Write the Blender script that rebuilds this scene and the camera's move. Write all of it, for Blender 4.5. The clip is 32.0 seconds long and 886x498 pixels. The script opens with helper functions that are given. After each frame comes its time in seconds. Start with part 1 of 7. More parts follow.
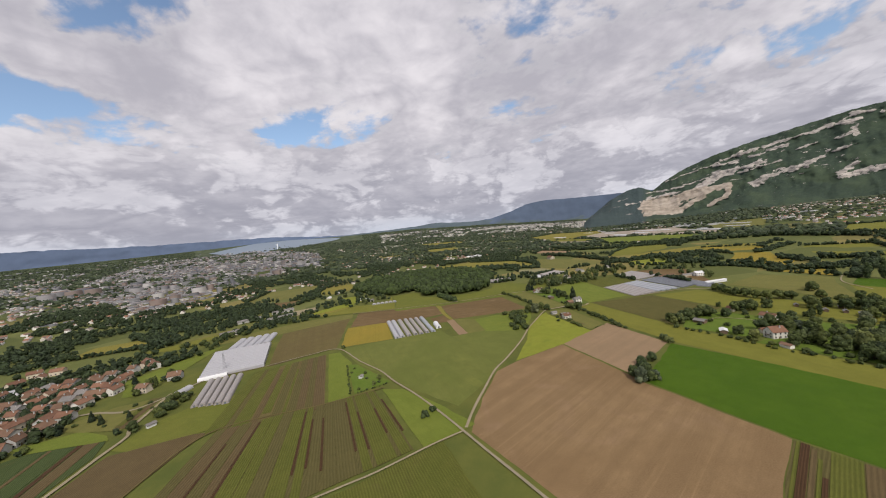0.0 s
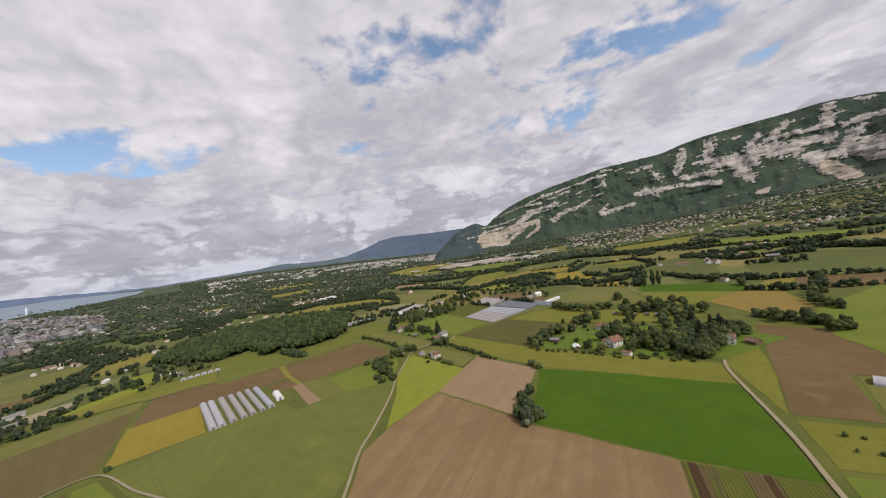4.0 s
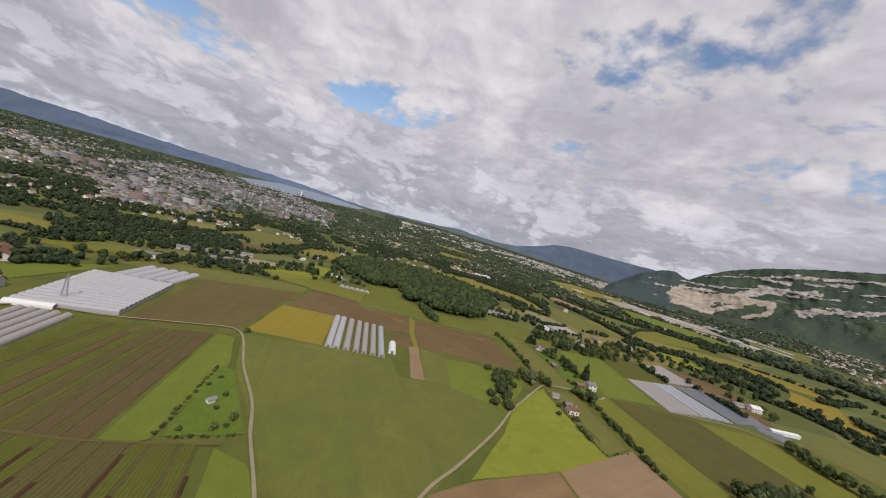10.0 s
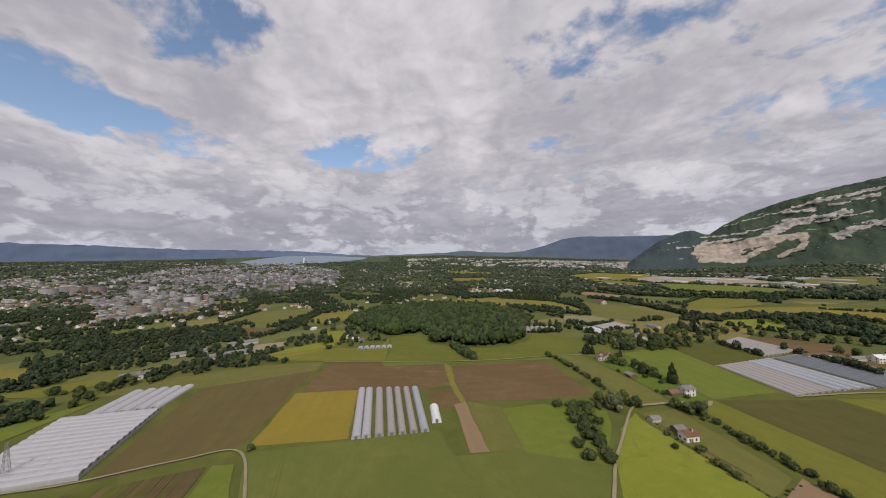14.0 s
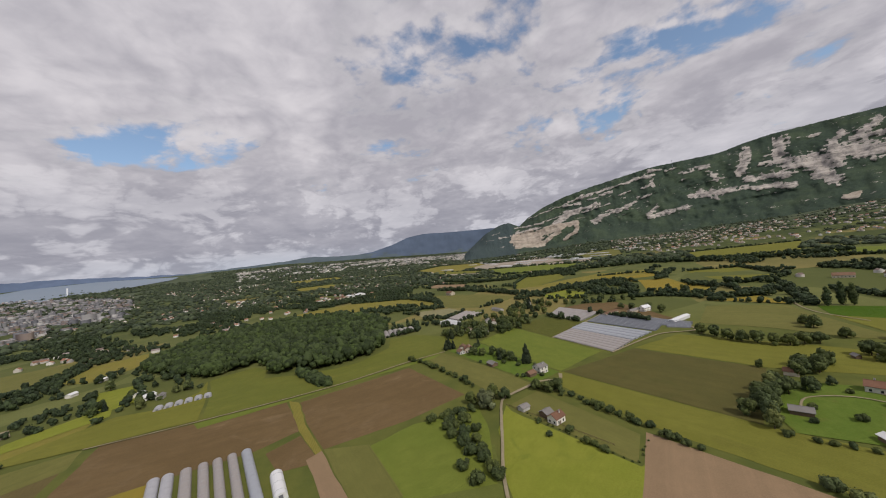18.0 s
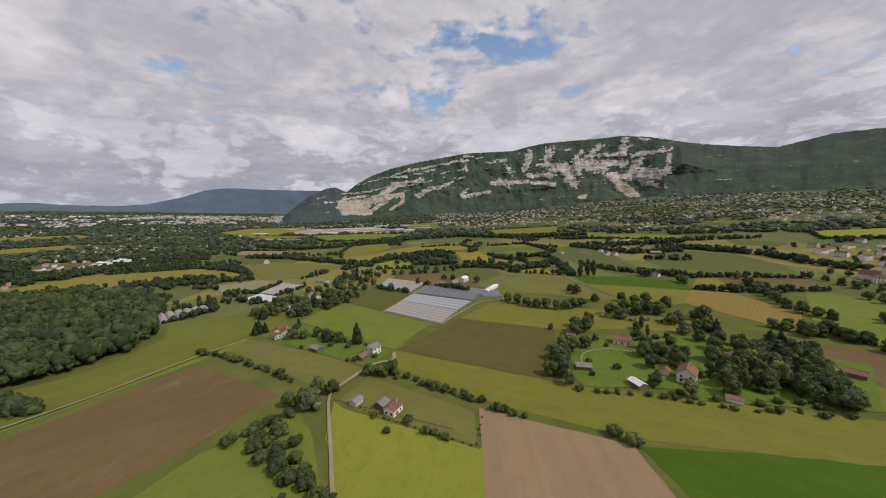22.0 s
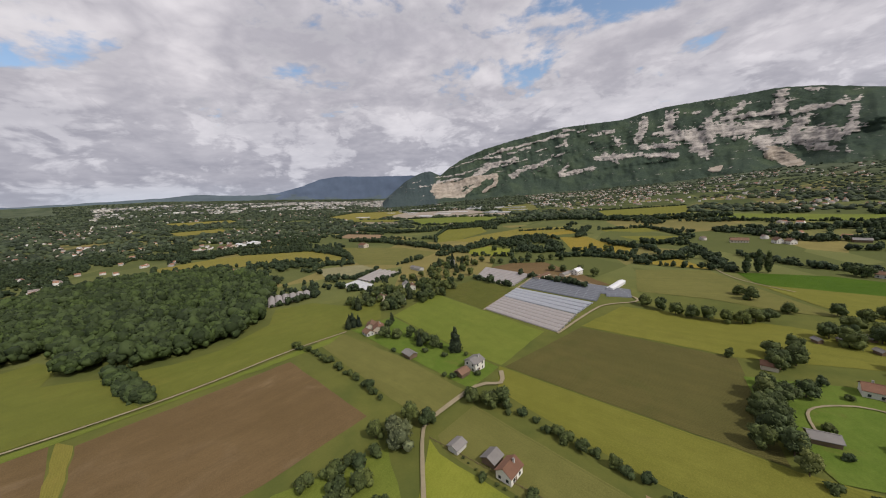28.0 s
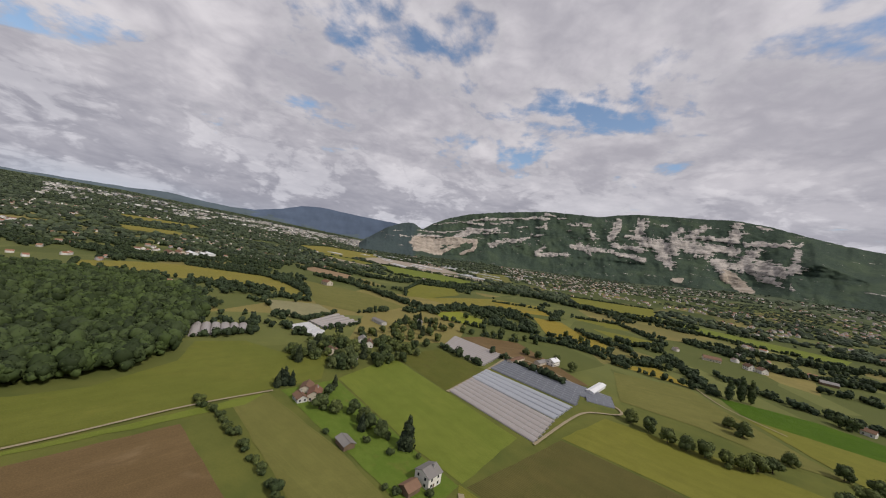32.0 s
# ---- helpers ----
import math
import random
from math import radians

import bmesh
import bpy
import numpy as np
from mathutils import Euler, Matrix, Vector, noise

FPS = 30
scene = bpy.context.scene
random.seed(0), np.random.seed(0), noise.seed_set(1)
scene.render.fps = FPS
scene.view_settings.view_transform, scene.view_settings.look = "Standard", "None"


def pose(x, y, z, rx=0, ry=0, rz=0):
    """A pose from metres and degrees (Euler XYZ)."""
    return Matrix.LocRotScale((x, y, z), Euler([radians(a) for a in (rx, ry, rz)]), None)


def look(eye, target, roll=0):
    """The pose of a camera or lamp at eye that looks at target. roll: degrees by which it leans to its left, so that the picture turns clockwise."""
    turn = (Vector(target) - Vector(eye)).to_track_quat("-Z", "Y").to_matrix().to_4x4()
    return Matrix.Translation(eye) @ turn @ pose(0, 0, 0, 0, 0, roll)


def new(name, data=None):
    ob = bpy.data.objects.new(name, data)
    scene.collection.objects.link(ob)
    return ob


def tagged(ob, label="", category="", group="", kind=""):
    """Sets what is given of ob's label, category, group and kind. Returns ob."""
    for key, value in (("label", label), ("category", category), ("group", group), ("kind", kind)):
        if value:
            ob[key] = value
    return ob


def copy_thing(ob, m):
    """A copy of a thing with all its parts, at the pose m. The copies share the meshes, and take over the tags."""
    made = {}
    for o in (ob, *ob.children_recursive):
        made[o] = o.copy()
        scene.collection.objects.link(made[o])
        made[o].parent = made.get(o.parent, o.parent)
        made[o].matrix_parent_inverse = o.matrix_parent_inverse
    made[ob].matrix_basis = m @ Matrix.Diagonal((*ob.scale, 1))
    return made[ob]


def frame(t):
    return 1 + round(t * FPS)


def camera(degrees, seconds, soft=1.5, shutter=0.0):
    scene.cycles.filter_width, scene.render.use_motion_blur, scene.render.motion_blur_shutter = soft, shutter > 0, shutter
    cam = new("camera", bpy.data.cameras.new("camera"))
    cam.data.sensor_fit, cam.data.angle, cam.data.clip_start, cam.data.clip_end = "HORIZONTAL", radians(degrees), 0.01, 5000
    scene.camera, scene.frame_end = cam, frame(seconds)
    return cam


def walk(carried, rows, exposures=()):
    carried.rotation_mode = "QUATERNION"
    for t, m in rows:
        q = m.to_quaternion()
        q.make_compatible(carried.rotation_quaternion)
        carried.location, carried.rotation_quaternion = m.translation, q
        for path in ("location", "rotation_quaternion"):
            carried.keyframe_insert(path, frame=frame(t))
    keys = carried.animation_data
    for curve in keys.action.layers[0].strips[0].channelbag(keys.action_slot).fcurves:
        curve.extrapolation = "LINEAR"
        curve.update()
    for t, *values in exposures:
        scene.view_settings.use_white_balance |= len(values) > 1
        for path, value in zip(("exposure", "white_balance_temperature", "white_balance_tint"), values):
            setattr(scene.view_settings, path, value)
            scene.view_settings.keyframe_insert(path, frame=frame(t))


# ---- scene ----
cam = camera(106.0, 32.0, soft=1.05)
PATH = [
    (0, pose(136.1, -124.8, 111.1, 87.52, 6.22, 54.71)),
    (0.5, pose(131.1, -121.3, 110.8, 87.98, 8.24, 51.21)),
    (1, pose(126.3, -117.5, 110.5, 84.87, 6.62, 50.14)),
    (1.5, pose(121.6, -113.6, 109.8, 81.30, 5.75, 45.41)),
    (2, pose(116.9, -109.2, 108.9, 78.29, 9.04, 41.74)),
    (2.5, pose(112.2, -104.3, 108.2, 76.56, 10.88, 40.30)),
    (3, pose(107.5, -99.1, 107.7, 80.05, 11.16, 37.09)),
    (3.5, pose(102.9, -93.8, 107.4, 85.13, 10.67, 33.40)),
    (4, pose(98.4, -88.2, 107.9, 90.48, 9.45, 30.04)),
    (4.5, pose(94.4, -82.9, 108.4, 95.57, 4.18, 24.81)),
    (6.5, pose(75.7, -71.4, 112.7, 92.22, -2.65, 34.14)),
    (7, pose(72.9, -67.2, 112.3, 86.00, 8.86, 37.32)),
    (7.5, pose(69.8, -62.9, 111.7, 81.38, -6.21, 34.21)),
    (8, pose(65.9, -58.5, 110.7, 80.30, -11.37, 27.57)),
    (8.5, pose(61.7, -54.0, 109.3, 78.34, -9.03, 35.33)),
    (9, pose(57.6, -49.6, 107.5, 81.75, -12.80, 46.34)),
    (9.5, pose(53.0, -45.5, 105.9, 86.15, -16.97, 49.95)),
    (10, pose(47.7, -41.6, 104.7, 88.20, -14.91, 58.27)),
    (10.5, pose(42.2, -38.3, 104.2, 88.92, -16.40, 66.98)),
    (11, pose(36.0, -35.2, 104.3, 89.04, -3.87, 76.13)),
    (11.5, pose(29.8, -32.3, 104.7, 90.54, 5.61, 83.21)),
    (12, pose(23.4, -29.6, 104.5, 91.06, 2.75, 72.73)),
    (12.5, pose(17.5, -27.1, 104.4, 92.65, 8.31, 65.94)),
    (13, pose(11.8, -24.3, 104.4, 93.09, 8.20, 65.93)),
    (13.5, pose(6.5, -21.3, 104.4, 93.18, 0.88, 59.96)),
    (15.5, pose(-12.1, -10.7, 105.7, 90.00, 7.59, 54.54)),
    (16, pose(-16.6, -7.4, 105.7, 89.92, 8.12, 47.84)),
    (16.5, pose(-21.1, -3.6, 105.7, 90.40, 8.58, 44.69)),
    (17, pose(-25.4, 0.6, 105.6, 90.81, 8.93, 42.08)),
    (17.5, pose(-29.3, 4.5, 105.5, 90.27, 10.36, 38.47)),
    (18, pose(-33.0, 8.6, 105.3, 91.05, 7.07, 34.20)),
    (18.5, pose(-36.5, 12.9, 105.1, 91.23, 9.08, 29.60)),
    (19, pose(-39.8, 17.3, 105.1, 92.53, 7.27, 26.55)),
    (19.5, pose(-42.9, 21.6, 105.3, 94.86, 4.53, 19.95)),
    (20, pose(-46.1, 25.6, 105.6, 97.33, 9.69, 18.59)),
    (20.5, pose(-48.9, 29.3, 105.9, 98.19, 8.46, 19.25)),
    (21, pose(-51.2, 33.0, 106.0, 94.38, 4.46, 14.70)),
    (21.5, pose(-53.3, 37.1, 105.9, 87.35, 5.79, 10.21)),
    (22, pose(-55.1, 41.5, 105.7, 83.08, 2.17, 4.94)),
    (22.5, pose(-57.1, 46.0, 105.4, 84.34, 8.36, 1.62)),
    (23, pose(-58.7, 50.6, 105.0, 88.75, 2.25, -1.96)),
    (23.5, pose(-60.7, 55.1, 104.7, 92.02, -1.03, -4.17)),
    (24, pose(-63.1, 59.5, 104.6, 91.86, -3.31, -0.93)),
    (24.5, pose(-65.5, 63.7, 104.8, 92.09, -1.07, 6.67)),
    (25, pose(-67.7, 67.7, 105.0, 93.93, -1.28, 14.00)),
    (25.5, pose(-69.7, 71.5, 105.1, 96.36, -2.59, 15.94)),
    (27.5, pose(-75.4, 90.1, 104.9, 84.86, 6.21, 20.96)),
    (28, pose(-77.7, 94.3, 104.5, 80.86, 3.87, 20.48)),
    (28.5, pose(-80.2, 98.4, 104.1, 81.84, 0.18, 17.24)),
    (29, pose(-82.8, 102.7, 103.8, 89.46, 1.07, 12.81)),
    (29.5, pose(-85.5, 107.1, 103.6, 97.03, 4.09, 14.26)),
    (30, pose(-88.2, 111.4, 103.7, 99.61, -0.10, 15.26)),
    (30.5, pose(-90.4, 115.6, 104.0, 99.25, 1.61, 14.16)),
    (31, pose(-92.7, 119.7, 104.1, 95.97, 1.98, 15.16)),
    (31.5, pose(-95.0, 123.5, 104.0, 91.92, 4.23, 17.84)),
    (32, pose(-97.0, 127.3, 103.9, 90.52, -8.62, 16.54)),
]
EXPOSURES = [(0.0, -0.05), (1.0, -0.2), (2.0, -0.1), (3.0, 0.04), (4.0, -0.03), (5.5, -0.2), (7.0, -0.38), (8.0, -0.2), (9.0, -0.05), (10.0, -0.12), (11.0, -0.1), (12.0, -0.2), (13.0, -0.26), (15.0, -0.24), (16.0, -0.25), (17.0, -0.32), (19.0, -0.3), (21.0, -0.27), (22.0, -0.18), (23.0, 0.0), (24.5, 0.0), (26.0, -0.08), (28.0, -0.13), (29.0, -0.02), (30.0, -0.08), (31.0, -0.32), (32.0, -0.26)]
walk(cam, PATH, EXPOSURES)
# ---- light: a bright, broken cloud cover and an afternoon sun ----
SUN_DIR = Vector((0.72, -0.25, 0.78)).normalized()
sun_data = bpy.data.lights.new("sun", "SUN")
sun_data.energy, sun_data.angle, sun_data.color = 3.0, radians(0.6), (1.0, 0.935, 0.87)
sun = new("sun", sun_data)
sun.matrix_world = look((0, 0, 300), Vector((0, 0, 300)) - SUN_DIR)

world = bpy.data.worlds.new("sky")
scene.world = world
world.use_nodes = True
wt = world.node_tree
wt.nodes.clear()


class Nodes:
    """Short calls for building a node tree."""

    def __init__(self, tree):
        self.t = tree

    def n(self, kind, **kw):
        node = self.t.nodes.new(kind)
        for key, value in kw.items():
            if key == "blend":
                node.blend_type = value
            elif key == "op":
                node.operation = value
            elif key == "dtype":
                node.data_type = value
        return node

    def link(self, a, b):
        self.t.links.new(a, b)

    def put(self, sock, v):
        if isinstance(v, bpy.types.NodeSocket):
            self.link(v, sock)
        elif v is not None:
            sock.default_value = v

    def math(self, op, a, b=None, c=None, clamp=False):
        m = self.n("ShaderNodeMath", op=op)
        m.use_clamp = clamp
        for i, v in enumerate((a, b, c)):
            self.put(m.inputs[i], v)
        return m.outputs[0]

    def vmath(self, op, a, b=None, out=0):
        m = self.n("ShaderNodeVectorMath", op=op)
        self.put(m.inputs[0], a)
        self.put(m.inputs[1], b)
        return m.outputs[out]

    def noise(self, vec, scale, detail=6.0, rough=0.55, distort=0.0):
        m = self.n("ShaderNodeTexNoise")
        self.put(m.inputs["Vector"], vec)
        m.inputs["Scale"].default_value = scale
        m.inputs["Detail"].default_value = detail
        m.inputs["Roughness"].default_value = rough
        m.inputs["Distortion"].default_value = distort
        return m.outputs["Fac"]

    def ramp(self, v, lo, hi, a=0.0, b=1.0):
        m = self.n("ShaderNodeMapRange")
        m.interpolation_type = "SMOOTHSTEP"
        self.put(m.inputs[0], v)
        for i, x in enumerate((lo, hi, a, b)):
            self.put(m.inputs[i + 1], x)
        return m.outputs[0]

    def mix(self, f, a, b, blend="MIX"):
        m = self.n("ShaderNodeMix", dtype="RGBA", blend=blend)
        self.put(m.inputs[0], f)
        for s, v in ((m.inputs[6], a), (m.inputs[7], b)):
            self.put(s, (*v, 1.0) if isinstance(v, tuple) and len(v) == 3 else v)
        return m.outputs[2]

    def combine(self, x, y, z):
        m = self.n("ShaderNodeCombineXYZ")
        for i, v in enumerate((x, y, z)):
            self.put(m.inputs[i], v)
        return m.outputs[0]

    def separate(self, v):
        m = self.n("ShaderNodeSeparateXYZ")
        self.put(m.inputs[0], v)
        return m.outputs


def direction(az, el):
    a, e = radians(az), radians(el)
    return Vector((math.sin(a) * math.cos(e), math.cos(a) * math.cos(e), math.sin(e)))


W = Nodes(wt)
way = W.n("ShaderNodeTexCoord").outputs["Generated"]
dx, dy, dz = W.separate(way)
up = W.math("ADD", W.math("MAXIMUM", dz, 0.0), 0.22)
deck = W.combine(W.math("DIVIDE", dx, up), W.math("DIVIDE", dy, up), 0.0)
sky = W.n("ShaderNodeTexSky")
sky.sky_type, sky.sun_disc = "NISHITA", False
sky.sun_elevation, sky.sun_rotation = math.asin(SUN_DIR.z), math.atan2(SUN_DIR.x, SUN_DIR.y)
blue = W.mix(1.0, sky.outputs[0], (0.175, 0.17, 0.165), "MULTIPLY")
warp = W.n("ShaderNodeTexNoise")
W.link(way, warp.inputs["Vector"])
warp.inputs["Scale"].default_value, warp.inputs["Detail"].default_value, warp.inputs["Roughness"].default_value = 5.0, 6.0, 0.6
bent = W.vmath("ADD", way, W.vmath("MULTIPLY", W.vmath("SUBTRACT", warp.outputs["Color"], (0.5, 0.5, 0.5)), (0.44, 0.44, 0.20)))
body = W.noise(deck, 1.6, 10.0, 0.58, 0.2)
shade = W.noise(deck, 1.15, 8.0, 0.57, 0.25)
fine = W.noise(deck, 4.2, 8.0, 0.6, 0.3)
layers = W.noise(W.vmath("MULTIPLY", way, (4.4, 4.4, 13.0)), 1.0, 9.0, 0.60, 0.2)
puff = W.math("ABSOLUTE", W.math("SUBTRACT", W.noise(W.vmath("MULTIPLY", way, (10.0, 10.0, 20.0)), 1.0, 4.0, 0.55, 0.4), 0.5))
billow = None
for scale, much in ((1.7, 1.0), (4.0, 0.5), (9.0, 0.25)):
    lump = W.math("MULTIPLY", W.math("ABSOLUTE", W.math("SUBTRACT", W.noise(deck, scale, 3.0, 0.5, 0.5), 0.5)), much)
    billow = lump if billow is None else W.math("ADD", billow, lump)
# Openings in the cloud deck: bearing, height, half width, depth
open_sum = None
for az, el, wide, deep in ((-114, 20.5, 14, 0.25), (-102, 19, 10.8, 0.23), (-76, 17.7, 8.5, 0.17), (-134, 13, 13, 0.16), (-54, 14.7, 9.5, 0.16), (-126, 24, 9.5, 0.14), (-95, 30, 12.2, 0.15), (-6, 18.0, 9.5, 0.16), (-18, 17.8, 10.8, 0.19), (10, 22.5, 9.5, 0.18), (-1, 24.2, 12.2, 0.13), (-55, 18.5, 9.5, 0.18), (-22, 31, 16.2, 0.09), (175, 30, 33.8, 0.21), (120, 35, 27.0, 0.16)):
    off = W.vmath("MULTIPLY", W.vmath("SUBTRACT", bent, tuple(direction(az, el))), (1.0, 1.0, 1.9))
    one = W.ramp(W.vmath("LENGTH", off, None, 1), math.sin(radians(wide)), math.sin(radians(wide * 0.2)), 0.0, deep)
    open_sum = one if open_sum is None else W.math("ADD", open_sum, one)
cover = W.math("SUBTRACT", W.math("ADD", W.math("ADD", W.math("MULTIPLY_ADD", body, 1.6, -0.27), W.ramp(dz, 0.06, 0.30, 0.36, 0.135)), W.math("MULTIPLY", W.math("SUBTRACT", fine, 0.5), 0.30)), open_sum)
cover = W.math("ADD", cover, W.math("MULTIPLY", W.math("SUBTRACT", billow, 0.13), 0.7))
mask = W.ramp(cover, 0.38, 0.54)
tone = W.math("ADD", W.math("ADD", W.math("MULTIPLY", shade, 0.60), W.math("MULTIPLY", fine, 0.14)), W.math("MULTIPLY", billow, 0.70))
cloud = W.mix(W.ramp(W.math("ADD", tone, W.math("MULTIPLY", W.math("SUBTRACT", W.noise(deck, 11.0, 6.0, 0.6, 0.4), 0.5), 0.12)), 0.32, 0.64), (0.485, 0.468, 0.525), (0.845, 0.805, 0.845))
rim = W.ramp(W.math("ABSOLUTE", W.math("SUBTRACT", cover, 0.55)), 0.0, 0.07, 0.16, 0.0)
cloud = W.mix(rim, cloud, (0.80, 0.79, 0.80))
# layered grey and white streaks low down, paler over the lake
low = W.ramp(dz, 0.03, 0.40, 1.0, 0.0)
streak = W.mix(W.ramp(W.math("MULTIPLY_ADD", puff, 1.0, W.math("SUBTRACT", layers, 0.09)), 0.42, 0.56), (0.38, 0.375, 0.43), (0.86, 0.835, 0.87))
cloud = W.mix(W.math("MULTIPLY", low, 0.62), cloud, streak)
hem = W.math("MULTIPLY", W.ramp(dz, 0.0, 0.09, 1.0, 0.0), W.ramp(dx, 0.1, -0.5, 0.0, 1.0))
cloud = W.mix(W.math("MULTIPLY", hem, W.ramp(layers, 0.35, 0.65, 0.15, 0.8)), cloud, (0.66, 0.71, 0.80))
cloud = W.mix(1.0, cloud, W.mix(W.ramp(dz, 0.02, 0.34), (0.87, 0.89, 0.93), (1.0, 1.0, 1.0)), "MULTIPLY")
final = W.mix(mask, blue, cloud)
bg = W.n("ShaderNodeBackground")
W.link(final, bg.inputs[0])
bg.inputs[1].default_value = 1.0
wo = W.n("ShaderNodeOutputWorld")
W.link(bg.outputs[0], wo.inputs[0])

# ---- materials ----


def lin(r, g, b, k=0.80):
    """An 8-bit display colour seen in this light, as a base colour."""
    c = [((v / 255 + 0.055) / 1.055) ** 2.4 * k for v in (r, g, b)]
    grey = sum(c) / 3
    return tuple(v * q * 0.93 + grey * 0.07 for v, q in zip(c, (1.21, 0.96, 1.22) if g > r else (1.05, 1.01, 1.05)))


def material(name):
    m = bpy.data.materials.new(name)
    m.use_nodes = True
    m.node_tree.nodes.clear()
    N = Nodes(m.node_tree)
    shader = N.n("ShaderNodeBsdfPrincipled")
    out = N.n("ShaderNodeOutputMaterial")
    N.link(shader.outputs[0], out.inputs[0])
    return m, N, shader


def finish(N, shader, colour, rough=0.8, spec=0.25, metal=0.0, bump=None, strength=0.3, distance=0.1):
    N.put(shader.inputs["Base Color"], (*colour, 1.0) if isinstance(colour, tuple) else colour)
    N.put(shader.inputs["Roughness"], rough)
    shader.inputs["Specular IOR Level"].default_value = spec
    shader.inputs["Metallic"].default_value = metal
    if bump is not None:
        b = N.n("ShaderNodeBump")
        b.inputs["Strength"].default_value = strength
        b.inputs["Distance"].default_value = distance
        N.link(bump, b.inputs["Height"])
        N.link(b.outputs[0], shader.inputs["Normal"])


def plain(name, colour, rough=0.7, spec=0.3, metal=0.0, grain=6.0, vary=0.18, per_object=0.0):
    """Paint, plaster, timber or sheet: one colour with stains at two sizes."""
    m, N, s = material(name)
    pos = N.n("ShaderNodeNewGeometry").outputs["Position"]
    big, small = N.noise(pos, 0.35, 4), N.noise(pos, grain, 5, 0.65)
    dark = tuple(c * (1 - 2 * vary) for c in colour)
    col = N.mix(N.math("ADD", N.math("MULTIPLY", big, 0.6), N.math("MULTIPLY", small, 0.4)), dark, tuple(min(1, c * (1 + vary)) for c in colour))
    if per_object:
        rnd = N.n("ShaderNodeObjectInfo").outputs["Random"]
        col = N.mix(1.0, col, N.mix(rnd, (1 - per_object,) * 3, (1 + per_object,) * 3), "MULTIPLY")
    finish(N, s, col, rough, spec, metal, small, 0.2, 0.05)
    return m


def soil(name, base, other, row=0.0, row_dark=0.25, patch=18.0, tracks=0.0, third=None, bands=0.0):
    """A field: two tints in large soft patches, drill rows across the map's u, tramlines, and a fine grain."""
    m, N, s = material(name)
    uv = N.n("ShaderNodeUVMap").outputs[0]
    u, v, _ = N.separate(uv)
    along = N.combine(u, N.math("MULTIPLY", v, 0.12), 0.0)
    patches = N.ramp(N.noise(uv, 1.0 / patch, 5, 0.6, 0.6), 0.32, 0.68)
    col = N.mix(patches, base, other)
    if third:
        col = N.mix(N.ramp(N.noise(uv, 1.3 / patch, 4, 0.55, 1.0), 0.56, 0.70, 0.0, 0.8), col, third)
    if bands:
        wide = N.noise(N.combine(u, N.math("MULTIPLY", v, 0.012), 3.0), 0.16, 4, 0.62)
        col = N.mix(N.ramp(wide, 0.40, 0.62, bands, 0.0), col, tuple(c * 0.55 for c in base))
        thin = N.noise(N.combine(u, N.math("MULTIPLY", v, 0.006), 9.0), 0.55, 2, 0.5)
        col = N.mix(N.ramp(thin, 0.62, 0.72, 0.0, bands), col, tuple(min(1, c * 1.35) for c in other))
    col = N.mix(N.ramp(N.noise(uv, 4.5 / patch, 7, 0.7, 0.4), 0.35, 0.72, 0.0, 0.42), col, tuple(c * 0.66 for c in base))
    combed = N.noise(along, 0.9, 5, 0.7)
    col = N.mix(N.ramp(combed, 0.3, 0.7, 0.0, 0.35), col, tuple(c * 0.72 for c in base))
    grain = N.noise(uv, 1.6, 7, 0.75)
    col = N.mix(N.ramp(grain, 0.34, 0.72, 0.0, 0.45), col, tuple(min(1, c * 1.35) for c in other))
    height = grain
    if row:
        wob = N.math("ADD", u, N.math("MULTIPLY", N.noise(uv, 0.05, 2), 0.8))
        wave = N.math("SINE", N.math("MULTIPLY", wob, 6.2832 / row))
        strength = N.math("MULTIPLY", N.ramp(wave, -0.4, 0.9), N.ramp(N.noise(uv, 0.03, 3), 0.25, 0.7, row_dark * 0.35, row_dark))
        col = N.mix(strength, col, tuple(c * 0.45 for c in base))
        height = N.math("ADD", grain, N.math("MULTIPLY", wave, 0.4))
    if tracks:
        line = N.math("PINGPONG", u, tracks / 2)
        two = N.ramp(N.math("ABSOLUTE", N.math("SUBTRACT", line, 0.9)), 0.15, 0.5, 0.25, 0.0)
        col = N.mix(two, col, tuple(c * 0.55 for c in base))
    finish(N, s, col, 0.92, 0.12, 0.0, height, 0.6, 0.25)
    return m


def foliage(name, base, light, tree=14.0, warm=(1.2, 1.14, 0.9)):
    m, N, s = material(name)
    geo = N.n("ShaderNodeNewGeometry")
    rnd = N.n("ShaderNodeObjectInfo").outputs["Random"]
    col = N.mix(N.ramp(geo.outputs["Random Per Island"], 0.0, 1.0), tuple(c * 0.65 for c in base), light)
    tint = N.ramp(N.noise(geo.outputs["Position"], 1.0 / tree, 3, 0.6), 0.3, 0.7)
    col = N.mix(tint, col, N.mix(1.0, col, warm, "MULTIPLY"))
    col = N.mix(1.0, col, N.mix(rnd, (0.62, 0.70, 0.75), (1.25, 1.18, 0.95), ), "MULTIPLY")
    finish(N, s, col, 0.75, 0.18)
    return m


